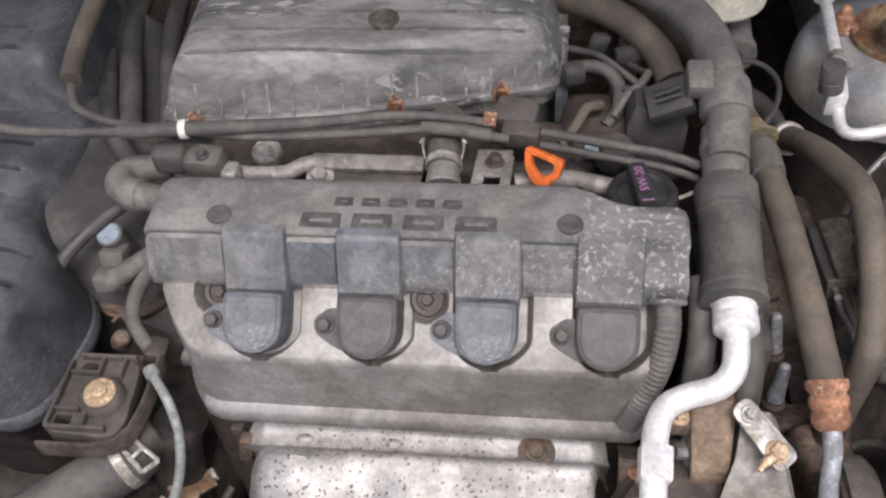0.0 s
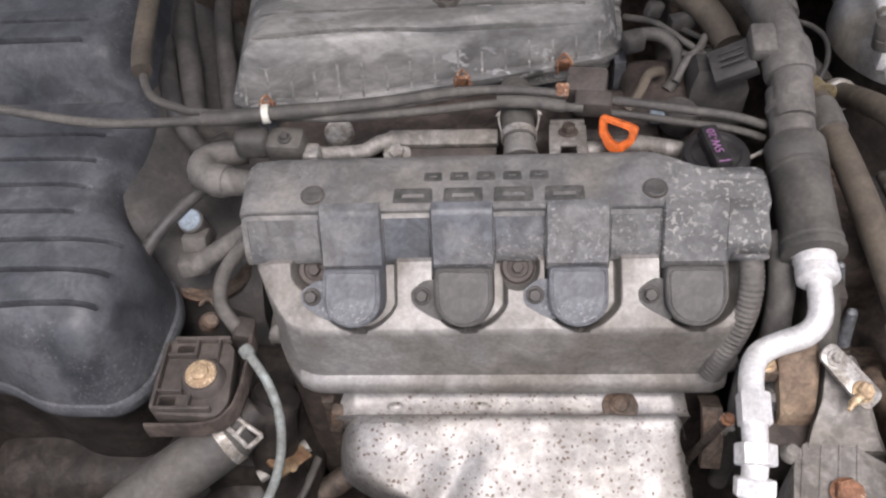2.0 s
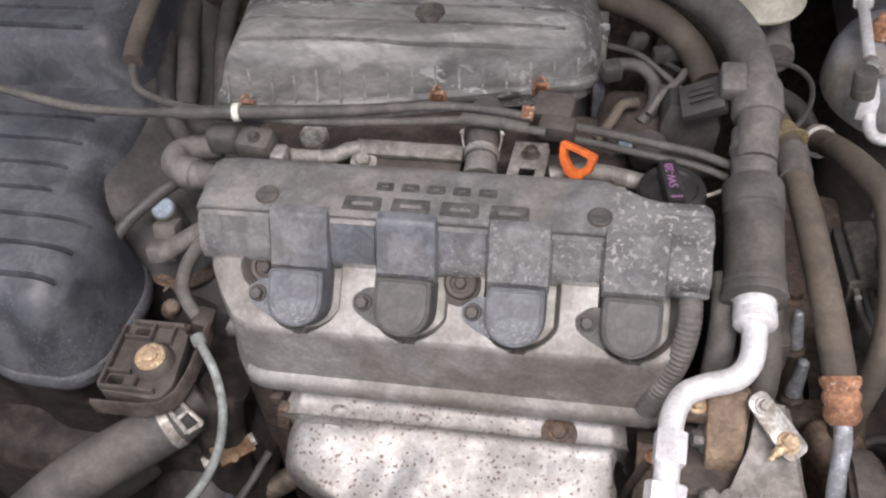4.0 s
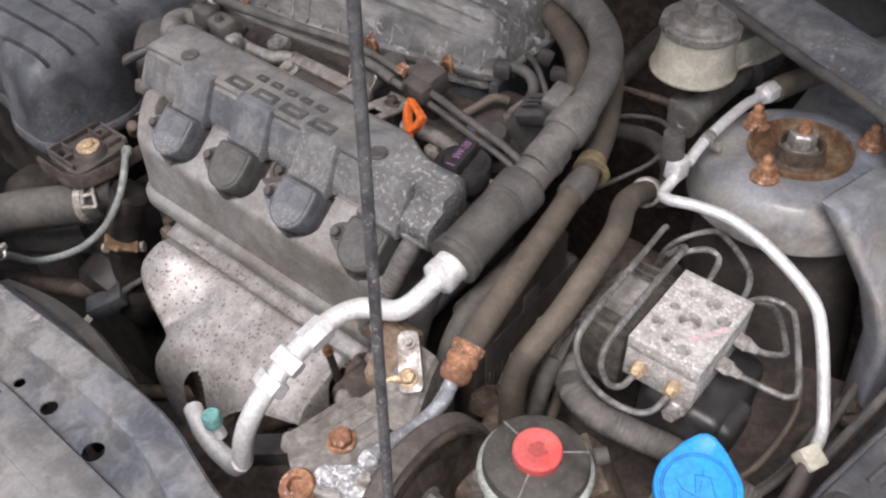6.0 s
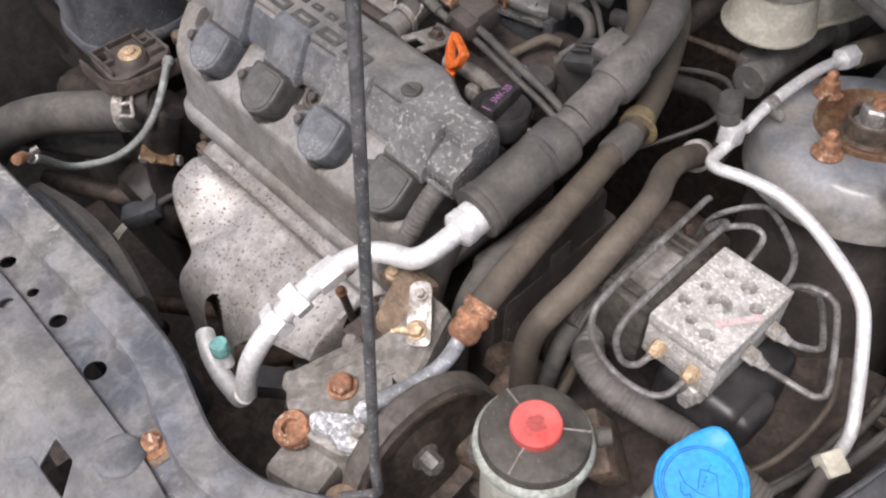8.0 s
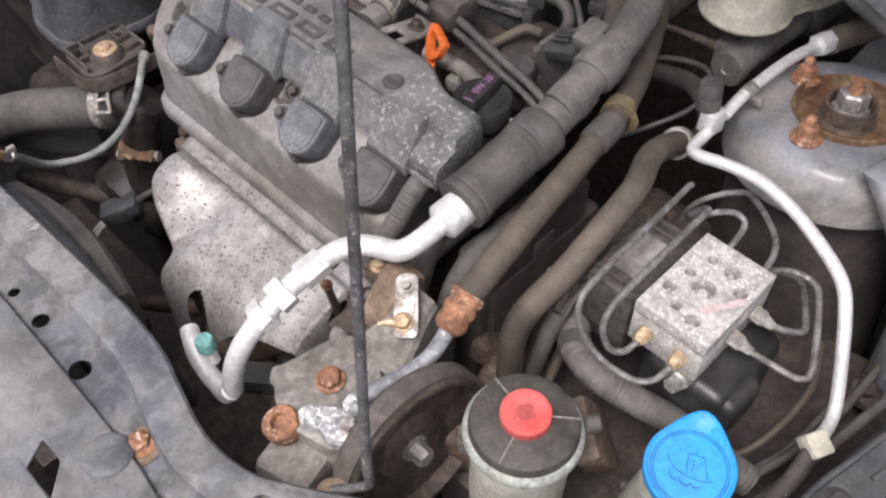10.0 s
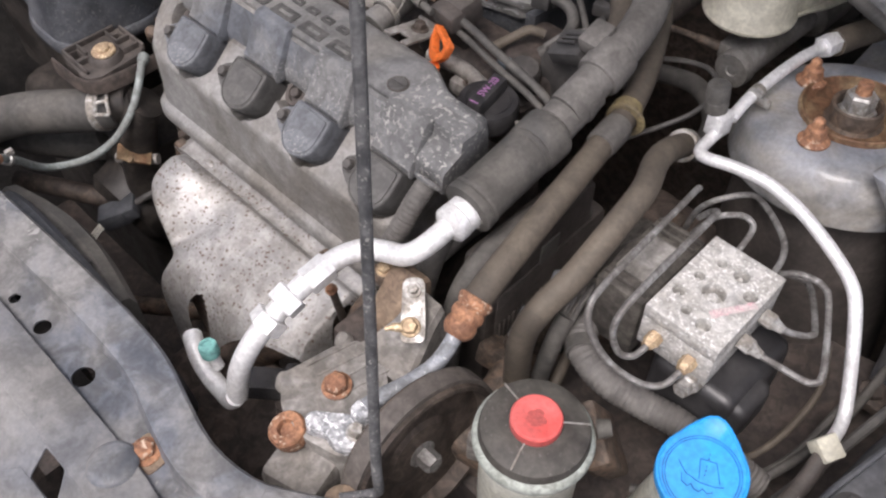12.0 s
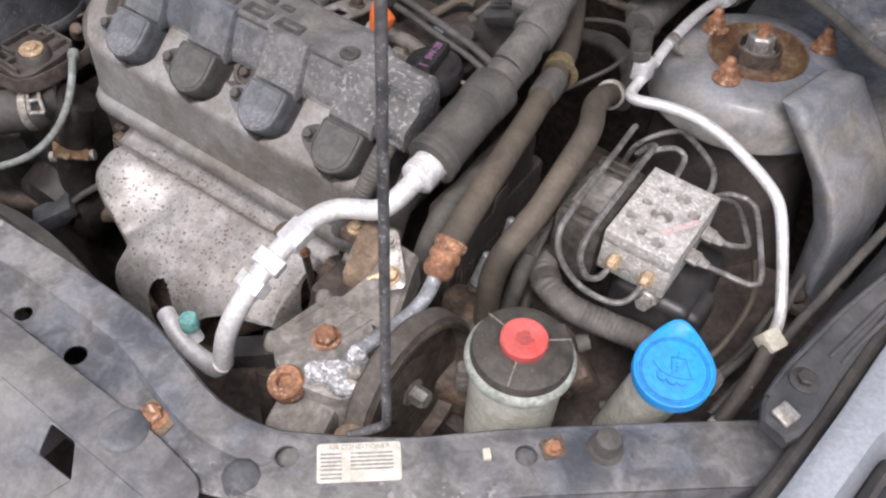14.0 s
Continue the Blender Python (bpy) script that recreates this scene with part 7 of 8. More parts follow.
part("plate", bm, "iron", clip_plate)
bm = B()
bolt(bm, m_lb @ V(0, 0.008, 0.0015), (0, 0.2, 1), 0.0058, 0.006, 1.4)
part("bolt", bm, "grime", clip_plate)
dip = thing("dipstick", (-0.004, 0.505, 0.87), "orange plastic oil dipstick loop", "dipstick")
bm = B()
m_d = Matrix.Translation((-0.0045, 0.5085, 0.909)) @ pose(0, 0, 0, 64, 0, -24) @ Matrix.Diagonal((1.04, 0.90, 1, 1))
outer_loop = fillet([(-0.0155, 0.013), (0.0155, 0.010), (0.0145, -0.006), (0.006, -0.017), (-0.004, -0.017), (-0.013, -0.004)], 0.004, 4)
inner_loop = fillet([(-0.0095, 0.0080), (0.0100, 0.0055), (0.0092, -0.003), (0.003, -0.009), (-0.001, -0.009), (-0.0085, -0.001)], 0.003, 4)
plate(bm, outer_loop, -0.0035, 0.0035, [inner_loop], 0.0012, m_d)
part("loop", bm, "orange", dip)
bm = B()
rod(bm, (-0.0035, 0.497, 0.872), (-0.0035, 0.498, 0.894), 0.0055, 0.006, 0.001)
part("collar", bm, "orange", dip)
bm = B()
tube(bm, [(-0.026, 0.517, 0.882), (0.0, 0.520, 0.884), (0.02, 0.520, 0.884), (0.05, 0.514, 0.882)], 0.0075, 12)
box(bm, (0.022, 0.517, 0.872), (0.03, 0.022, 0.016), 0.004)
hm = solid("head_lug", bm, "iron", "grey cast lug behind the cover", "casting lug")
bm = B()
bolt(bm, (0.0255, 0.516, 0.879), (0, -0.1, 1), 0.0052, 0.005, 1.4)
part("bolt", bm, "grime", hm)
bm = B()
tube(bm, [(0.098, 0.493, 0.893), (0.108, 0.497, 0.895), (0.118, 0.505, 0.897), (0.122, 0.52, 0.89)], 0.0017, 8)
solid("cap_tether", bm, "zinc", "thin bent wire beside the oil cap", "wire")

# intake and throttle clutter between the air cleaner and the large hose
intake = thing("intake_throttle", (0.02, 0.60, 0.78), "dark intake throttle casting with hoses, shade in its colour", "throttle")
# plenum, runners and casting are coloured with the shade they stand in
bm = B()
box(bm, (-0.13, 0.575, 0.845), (0.34, 0.07, 0.06), 0.015, segs=3)
part("plenum", bm, "pit", intake)
for k in range(4):
    bm = B()
    rod(bm, (-0.21 + 0.085 * k, 0.56, 0.86), (-0.21 + 0.085 * k, 0.60, 0.80), 0.024, 0.026, 0.004)
    part("runner", bm, "pit", intake)
bm = B()
box(bm, (0.045, 0.60, 0.85), (0.07, 0.07, 0.07), 0.012, segs=3)
part("casting", bm, "pit", intake)
bm = B()
tube(bm, [(0.012, 0.617, 0.915), (0.028, 0.626, 0.915), (0.045, 0.628, 0.91), (0.056, 0.618, 0.902), (0.056, 0.598, 0.892), (0.046, 0.586, 0.884)], 0.0058, 12)
part("vacuum_hose", bm, "rubber", intake, "thin dusty vacuum hose")
bm = B()
tube(bm, [(0.010, 0.560, 0.885), (0.022, 0.575, 0.895), (0.030, 0.59, 0.90), (0.042, 0.597, 0.897)], 0.0045, 10)
part("brown_pipe", bm, "hose", intake)
for c, sz, turn in (((0.018, 0.619, 0.913), (0.018, 0.016, 0.016), (0, 0, 20)), ((0.066, 0.655, 0.906), (0.026, 0.012, 0.014), (0, 0, 15)), ((0.040, 0.66, 0.915), (0.016, 0.010, 0.016), (0, 20, 25))):
    bm = B()
    box(bm, c, sz, 0.003, turn)
    part("wiring_plug", bm, "black", intake)
bm = B()
rod(bm, (0.078, 0.658, 0.905), (0.098, 0.664, 0.905), 0.0065, 0.006, 0.001)
part("brown_sleeve", bm, "darkrust", intake)
bm = B()
lathe(bm, (0.052, 0.556, 0.872), (0.1, -0.1, 1), [(0, 0), (0.015, 0), (0.016, 0.003), (0.016, 0.016), (0.0135, 0.020), (0, 0.021)], 24)
part("green_sensor", bm, "black", intake, "dark greenish sensor cap")
bm = B()
box(bm, (0.034, 0.552, 0.886), (0.012, 0.010, 0.010), 0.002)
part("blue_tag", bm, "sky_blue", intake, "pale blue-grey plug")
bm = B()
tube(bm, [(0.06, 0.61, 0.905), (0.085, 0.60, 0.905), (0.11, 0.59, 0.90)], 0.003, 8)
tube(bm, [(0.055, 0.66, 0.90), (0.09, 0.63, 0.90), (0.13, 0.615, 0.895)], 0.0025, 8)
part("wire", bm, "black", intake)
bm = B()
tube(bm, [(0.110, 0.655, 0.875), (0.145, 0.668, 0.885), (0.175, 0.668, 0.890), (0.192, 0.648, 0.888), (0.190, 0.622, 0.880), (0.174, 0.600, 0.868), (0.150, 0.580, 0.850)], 0.0024, 8)
solid("wiring_strand", bm, "black", "thin black wires below the hoses", "wire")

# ---- breather elbow and sensor wiring at the engine's left end ----
bm = B()
tube(bm, [(-0.290, 0.4725, 0.897), (-0.308, 0.475, 0.896), (-0.328, 0.481, 0.893), (-0.343, 0.492, 0.891), (-0.345, 0.507, 0.889), (-0.332, 0.517, 0.888), (-0.312, 0.521, 0.886)], [0.0095, 0.0110, 0.0128, 0.0135, 0.0132, 0.0112, 0.0105], 20)
elbow = solid("breather_elbow", bm, "grey_hose", "grey dusty rubber breather elbow", "elbow hose")
bm = B()
lathe(bm, (-0.318, 0.4775, 0.895), (-0.97, 0.25, -0.1), [(0.0120, 0), (0.0136, 0.001), (0.0142, 0.008), (0.0136, 0.014), (0.0125, 0.015)], 22)
part("ridge", bm, "grey_hose", elbow)
bm = B()
lathe(bm, (-0.368, 0.492, 0.775), (0.05, -0.25, 1), [(0.034, 0.012), (0.040, 0.013), (0.044, 0.008), (0.043, 0), (0.036, -0.006), (0.0, -0.010)], 40)
solid("rusty_flange", bm, "darkrust", "brown rusted round flange below the wiring", "flange")
conn = thing("sensor_connector", (-0.362, 0.475, 0.81), "grey sensor plug with a pale blue top", "connector")
bm = B()
lathe(bm, (-0.3655, 0.492, 0.812), (0, -0.35, 1), [(0, 0), (0.0105, 0), (0.011, 0.004), (0.011, 0.036), (0.009, 0.038), (0, 0.038)], 22)
box(bm, (-0.362, 0.470, 0.828), (0.022, 0.020, 0.020), 0.003, (-20, 0, 0))
box(bm, (-0.362, 0.452, 0.822), (0.026, 0.022, 0.016), 0.003, (-20, 0, 12))
part("housing", bm, "grey_hose", conn)
bm = B()
lathe(bm, (-0.3655, 0.4795, 0.8465), (0, -0.35, 1), [(0, 0), (0.0098, 0), (0.0098, 0.002), (0.0085, 0.003), (0, 0.003)], 22)
part("blue_top", bm, "sky_blue", conn, "pale blue plug top")
bm = B()
tube(bm, [(-0.358, 0.446, 0.825), (-0.335, 0.452, 0.840), (-0.310, 0.458, 0.856), (-0.288, 0.462, 0.872)], [0.009, 0.0082, 0.0068, 0.006], 12)
tube(bm, [(-0.290, 0.455, 0.868), (-0.315, 0.447, 0.846), (-0.333, 0.437, 0.825), (-0.338, 0.422, 0.806), (-0.330, 0.412, 0.79), (-0.322, 0.408, 0.77)], 0.0062, 12)
part("harness", bm, "grey_hose", conn)
bm = B()
box(bm, (-0.322, 0.409, 0.778), (0.018, 0.022, 0.022), 0.004, (0, 20, 0))
part("lower_plug", bm, "void", conn)
bm = B()
tube(bm, [(-0.408, 0.43, 0.83), (-0.395, 0.455, 0.845), (-0.37, 0.488, 0.856), (-0.335, 0.52, 0.864)], 0.006, 12)
solid("side_hose", bm, "black", "thin black rubber hose beside the plastic box", "hose")
bm = B()
rod(bm, (-0.352, 0.414, 0.785), (-0.345, 0.408, 0.80), 0.009, 0.007, 0.002)
tube(bm, [(-0.358, 0.423, 0.80), (-0.350, 0.426, 0.806), (-0.343, 0.420, 0.803)], 0.0015, 8)
solid("small_clip", bm, "darkrust", "small rusted clip and pipe end", "clip")

# ---- large black ribbed box on the left ----
lbox = thing("intake_box", (-0.50, 0.48, 0.70), "black dusty ribbed plastic intake box", "intake box")
RIM = [(-0.72, 0.35), (-0.513, 0.354), (-0.470, 0.330), (-0.408, 0.329), (-0.386, 0.350), (-0.379, 0.425), (-0.388, 0.450), (-0.421, 0.487), (-0.408, 0.54), (-0.40, 0.62), (-0.44, 0.70), (-0.72, 0.72)]


def box_ring(grow, z):
    c = V(-0.56, 0.50, 0)
    out = []
    for x, y in fillet(RIM, [0.01, 0.02, 0.03, 0.03, 0.03, 0.03, 0.03, 0.04, 0.04, 0.05, 0.04, 0.01], 5):
        d = V(x, y, 0) - c
        out.append((c.x + d.x * (1 + grow / 0.16), c.y + d.y * (1 + grow / 0.18), z))
    return out


bm = B()
BOX_OUT = [(p[0], p[1]) for p in box_ring(-0.002, 0.0)]
BOX_PROFILE = [(0, 0.790), (0.002, 0.812), (0.004, 0.834), (0.007, 0.854), (0.010, 0.865), (0.015, 0.8725), (0.023, 0.8785), (0.034, 0.8820), (0.050, 0.8845), (0.2, 0.886)]
moulded_lid(bm, BOX_OUT, (-0.56, 0.50), BOX_PROFILE, foot=[(0.0, 0.774), (0.004, 0.776), (0.0055, 0.779), (0.0055, 0.786), (0.003, 0.7895)], sink=(-0.695, -0.400, 0.362, 0.565, 0.015, 0.020))
ribbed_field(bm, BOX_OUT, BOX_PROFILE, [(-0.70, -0.402)] * 3 + [(-0.70, -0.452)] * 4, 0.0305, 0.0026, 0.0110, 0.366)
part("lid", bm, "plastic", lbox)
# lower half is coloured as the shade under the lid
bm = B()
loft(bm, [box_ring(-0.030, 0.60), box_ring(-0.022, 0.74), box_ring(-0.012, 0.774)])
part("lower_half", bm, "oil", lbox)
hump = thing("intake_duct", (-0.50, 0.68, 0.80), "black dusty plastic intake duct with a raised hump", "intake duct")
bm = B()
H = [(-0.60, 0.60), (-0.445, 0.60), (-0.425, 0.64), (-0.43, 0.74), (-0.60, 0.76)]


def hump_ring(inset, z):
    c = V(-0.515, 0.67, 0)
    return [(c.x + (x - c.x) * (1 - inset / 0.085), c.y + (y - c.y) * (1 - inset / 0.07), z) for x, y in fillet(H, 0.03, 6)]


HUMP_OUT = [(p[0], p[1]) for p in hump_ring(-0.012, 0.0)]
HUMP_PROFILE = [(0, 0.862), (0.005, 0.892), (0.010, 0.912), (0.016, 0.925), (0.024, 0.933), (0.034, 0.937), (0.1, 0.939)]
moulded_lid(bm, HUMP_OUT, (-0.515, 0.67), HUMP_PROFILE, sink=(-0.575, -0.472, 0.612, 0.655, 0.014, 0.020))
ribbed_field(bm, HUMP_OUT, HUMP_PROFILE, [(-0.58, -0.470), (-0.58, -0.470)], 0.026, 0.0028, 0.0100, 0.618)
part("hump", bm, "plastic", hump)
# flank in plain black: the shadow on the duct's side is in its colour
bm = B()
loft(bm, [[(x, 0.455 - 0.10 * (x + 0.40), 0.70), (x, 0.458 - 0.10 * (x + 0.40), zz - 0.05), (x, 0.475, zz - 0.018), (x, 0.50, zz - 0.004), (x, 0.54, zz), (x, 0.60, zz + 0.012), (x, 0.66, zz + 0.028), (x, 0.74, zz + 0.04), (x, 0.74, 0.70)]
          for x, zz in [(-0.47 + 0.0095 * k, 0.795 + 0.080 * (0.5 + 0.5 * math.cos(math.pi * k / 16)) ** 0.9) for k in range(17)]])
part("side_flank", bm, "black", hump)
for pts, r in (([(-0.384, 0.600, 0.86), (-0.395, 0.65, 0.875), (-0.412, 0.71, 0.885), (-0.43, 0.80, 0.88)], 0.0112), ([(-0.352, 0.61, 0.85), (-0.362, 0.66, 0.87), (-0.375, 0.72, 0.88), (-0.39, 0.82, 0.88)], 0.0095),
               ([(-0.36, 0.595, 0.83), (-0.375, 0.57, 0.845), (-0.40, 0.60, 0.87), (-0.425, 0.68, 0.885)], 0.009)):
    bm = B()
    tube(bm, pts, r, 14)
    solid("heater_hose", bm, "black", "black dusty rubber hose leading to the firewall", "hose", "hoses at the firewall")

# bracket with the yellow bolt, thermostat neck and radiator hose
gb = thing("box_bracket", (-0.34, 0.348, 0.78), "black dusty bracket with a yellow plated bolt", "bracket")
bm = B()
plate(bm, fillet([(-0.376, 0.318), (-0.322, 0.314), (-0.314, 0.326), (-0.318, 0.378), (-0.332, 0.389), (-0.374, 0.387)], 0.006, 4), 0.784, 0.801, [fillet([(-0.371, 0.3235), (-0.357, 0.3235), (-0.357, 0.333), (-0.371, 0.333)], 0.002, 2), fillet([(-0.366, 0.372), (-0.350, 0.372), (-0.350, 0.381), (-0.366, 0.381)], 0.002, 2)], 0.002)
for x, y, w, h in ((-0.350, 0.3195, 0.048, 0.003), (-0.345, 0.3845, 0.046, 0.003), (-0.3735, 0.35, 0.003, 0.06), (-0.362, 0.3355, 0.020, 0.0025), (-0.3300, 0.374, 0.0025, 0.018), (-0.360, 0.3690, 0.022, 0.0025), (-0.3450, 0.3280, 0.0025, 0.016), (-0.3480, 0.376, 0.0025, 0.016)):
    box(bm, (x, y, 0.803), (w, h, 0.009), 0.0008)
lathe(bm, (-0.338, 0.348, 0.792), (0, 0, 1), [(0.0205, 0), (0.0190, 0.006), (0.0175, 0.013), (0.0150, 0.0165), (0, 0.0165)], 28)
part("moulding", bm, "void", gb)
bm = B()
loft(bm, [[(x, y, 0.784), (x, y, 0.799), (x + nx * 0.001, y + ny * 0.001, 0.801), (x + nx * 0.003, y + ny * 0.003, 0.801), (x + nx * 0.004, y + ny * 0.004, 0.799), (x + nx * 0.004, y + ny * 0.004, 0.784)]
          for x, y, nx, ny in ((-0.309, 0.392, 1, 0.1), (-0.3085, 0.370, 1, 0.05), (-0.309, 0.345, 1, -0.1), (-0.312, 0.326, 0.9, -0.4), (-0.320, 0.315, 0.6, -0.8), (-0.335, 0.3105, 0.1, -1), (-0.360, 0.310, 0, -1), (-0.378, 0.310, 0, -1))])
part("side_flange", bm, "pit", gb, "black bent edge strip")
bm = B()
lathe(bm, (-0.338, 0.348, 0.809), (0.0, -0.05, 1), [(0, 0), (0.0125, 0), (0.0128, 0.0015), (0.0115, 0.003), (0.007, 0.0032), (0.0068, 0.0062), (0.005, 0.007), (0, 0.0066)], 28)
part("yellow_bolt", bm, "gold", gb, "yellow zinc-plated flange bolt")
neck = thing("thermostat_housing", (-0.315, 0.33, 0.66), "thermostat housing with a grey tube, casting darkened for shade", "thermostat housing")
# casting coloured near black in place of shade
bm = B()
rod(bm, (-0.300, 0.345, 0.765), (-0.318, 0.328, 0.757), 0.019, 0.020, 0.002, 26)
tube(bm, [(-0.285, 0.352, 0.77), (-0.292, 0.345, 0.755), (-0.296, 0.335, 0.72), (-0.30, 0.33, 0.66), (-0.30, 0.33, 0.58)], [0.020, 0.021, 0.021, 0.021, 0.021], 18)
part("casting", bm, "oil", neck)
bm = B()
tube(bm, [(-0.31, 0.312, 0.70), (-0.29, 0.325, 0.702), (-0.27, 0.34, 0.705)], 0.006, 10)
part("plug_tube", bm, "iron", neck)
bm = B()
box(bm, (-0.281, 0.320, 0.718), (0.036, 0.020, 0.004), 0.001, (10, 25, 55))
box(bm, (-0.291, 0.333, 0.722), (0.004, 0.018, 0.016), 0.001, (10, 20, 55))
lathe(bm, (-0.276, 0.312, 0.718), (0, -0.2, 1), [(0, 0), (0.004, 0), (0.004, 0.003), (0, 0.004)], 8)
part("rusty_tag", bm, "ochre", neck, "brown rusted steel tag")
hose = thing("radiator_hose", (-0.38, 0.27, 0.70), "thick dusty black radiator hose with a spring clamp", "hose")
bm = B()
tube(bm, [(-0.312, 0.333, 0.759), (-0.332, 0.316, 0.752), (-0.365, 0.292, 0.745), (-0.400, 0.262, 0.738), (-0.435, 0.225, 0.72), (-0.46, 0.19, 0.68), (-0.47, 0.16, 0.62)], [0.0215, 0.0228, 0.0235, 0.0235, 0.0235, 0.0235, 0.0235], 26)
part("rubber_run", bm, "rubber", hose)
bm = B()
lathe(bm, (-0.3225, 0.324, 0.7555), (-0.80, -0.58, -0.2), [(0.0225, 0), (0.0242, 0.0004), (0.0242, 0.009), (0.0225, 0.0094)], 30)
for pts in ([(-0.338, 0.331, 0.772), (-0.326, 0.322, 0.780), (-0.310, 0.310, 0.779), (-0.300, 0.302, 0.774)], [(-0.330, 0.338, 0.772), (-0.318, 0.329, 0.780), (-0.304, 0.320, 0.779), (-0.291, 0.313, 0.773)], [(-0.300, 0.302, 0.774), (-0.295, 0.307, 0.774), (-0.291, 0.313, 0.773)], [(-0.310, 0.310, 0.779), (-0.304, 0.320, 0.779)]):
    tube(bm, pts, 0.0021, 8)
part("spring_clamp", bm, "zinc", hose, "pale steel spring clamp")
bm = B()
tube(bm, [(-0.307, 0.3735, 0.802), (-0.301, 0.3665, 0.800), (-0.289, 0.352, 0.790), (-0.280, 0.332, 0.772), (-0.279, 0.306, 0.752), (-0.286, 0.278, 0.740), (-0.298, 0.252, 0.738), (-0.300, 0.232, 0.748), (-0.290, 0.212, 0.778), (-0.277, 0.195, 0.803)], 0.0040, 12)
gt = solid("overflow_tube", bm, "tube", "pale green translucent overflow tube", "tube")
bm = B()
lathe(bm, (-0.310, 0.377, 0.803), (0.6, -0.7, -0.2), [(0, 0), (0.0055, 0), (0.006, 0.002), (0.006, 0.008), (0.0045, 0.010)], 16)
part("green_collar", bm, "tube", gt)
bm = B()
lathe(bm, (-0.284, 0.204, 0.790), (0.5, -0.55, 0.7), [(0.004, 0), (0.0062, 0.0005), (0.0062, 0.006), (0.004, 0.0065)], 14)
box(bm, (-0.281, 0.206, 0.800), (0.005, 0.008, 0.006), 0.001)
part("tube_clamp", bm, "zinc", gt)
bm = B()
rod(bm, (-0.276, 0.194, 0.804), (-0.268, 0.184, 0.810), 0.0055, 0.0055, 0.001)
solid("tube_stop", bm, "rust", "rusted filler stub at the front beam", "stub")
loose = thing("loose_connector", (-0.30, 0.28, 0.60), "grey wiring connector with bare wire ends", "connector")
bm = B()
box(bm, (-0.303, 0.285, 0.633), (0.026, 0.036, 0.022), 0.003, (20, 0, -35))
box(bm, (-0.293, 0.300, 0.642), (0.030, 0.018, 0.018), 0.003, (20, 0, -35))
part("housing", bm, "plastic", loose)
bm = B()
for k in range(3):
    tube(bm, [(-0.312 + 0.004 * k, 0.272, 0.626), (-0.316 + 0.004 * k, 0.258, 0.615), (-0.322 + 0.006 * k, 0.244, 0.60)], 0.0013, 6)
part("wire_end", bm, "label", loose)
bm = B()
tube(bm, [(-0.290, 0.305, 0.645), (-0.28, 0.32, 0.655), (-0.27, 0.35, 0.66)], 0.004, 8)
part("lead", bm, "black", loose)
fanh = thing("fan_shroud", (-0.28, 0.19, 0.70), "black plastic fan shroud with a wire loom", "fan shroud")
bm = B()
lathe(bm, (-0.19, 0.185, 0.64), (0, 1, 0.1), [(0.145, 0.0), (0.150, 0.004), (0.150, 0.016), (0.145, 0.020), (0.138, 0.016), (0.138, 0.004), (0.145, 0.0)], 60)
part("ring", bm, "plastic", fanh)
bm = B()
for k in range(4):
    box(bm, (-0.19, 0.19, 0.64), (0.012, 0.012, 0.28), 0.003, (0, 45 * k + 20, 0))
lathe(bm, (-0.19, 0.18, 0.64), (0, 1, 0.1), [(0, 0), (0.04, 0), (0.045, 0.01), (0.045, 0.04), (0, 0.045)], 28)
part("spider", bm, "black", fanh)

bm = B()
loft(bm, [[(x, y - 0.012, z - 0.05), (x, y - 0.012, z), (x, y, z + 0.006), (x, y + 0.010, z + 0.002), (x, y + 0.015, z - 0.012), (x, y + 0.015, z - 0.05)] for x, y, z in [(-0.29 + 0.02 * k, 0.190 + 0.014 * math.sin(math.pi * k / 10), 0.752 + 0.006 * math.sin(math.pi * k / 10)) for k in range(11)]])
part("shroud_lip", bm, "rubber", fanh)

# small fixings at the right side of the bay
for x, y, z, m in ((0.300, 0.372, 0.748, "darkrust"), (0.352, 0.345, 0.735, "rust"), (0.432, 0.565, 0.765, "grime")):
    bm = B()
    bolt(bm, (x, y, z), (0.1, -0.2, 1), 0.0075, 0.006, 1.6)
    box(bm, (x, y, z - 0.006), (0.024, 0.024, 0.010), 0.003)
    solid("frame_bolt", bm, m, "rusty bolt on a frame tab", "bolt", "frame bolts")
# rail darkened by colour to give the cavity its shade
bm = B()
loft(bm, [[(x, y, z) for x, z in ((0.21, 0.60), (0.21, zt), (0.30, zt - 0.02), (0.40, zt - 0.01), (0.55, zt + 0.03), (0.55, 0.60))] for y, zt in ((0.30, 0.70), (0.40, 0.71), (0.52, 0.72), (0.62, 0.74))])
solid("frame_rail", bm, "pit", "body rail below the modulator, cavity shade in its colour", "frame rail", kind="structure")
bm = B()
box(bm, (0.305, 0.362, 0.792), (0.05, 0.02, 0.05), 0.004, (30, 10, -35))
solid("reservoir_bracket", bm, "darkrust", "brown dusty bracket behind the reservoir", "bracket")
plug = thing("wiring_connector", (0.223, 0.482, 0.80), "black wiring connector with a dusty grey top and taped wires", "connector")
bm = B()
box(bm, (0.2215, 0.482, 0.829), (0.027, 0.062, 0.044), 0.003, (0, -6, 5), 2)
part("housing", bm, "black", plug)
bm = B()
box(bm, (0.2240, 0.482, 0.8545), (0.022, 0.060, 0.008), 0.003, (0, -6, 5), 3)
box(bm, (0.2205, 0.4515, 0.840), (0.022, 0.004, 0.030), 0.0015, (0, -6, 5), 2)
part("cover", bm, "motor", plug, "dusty grey cover")
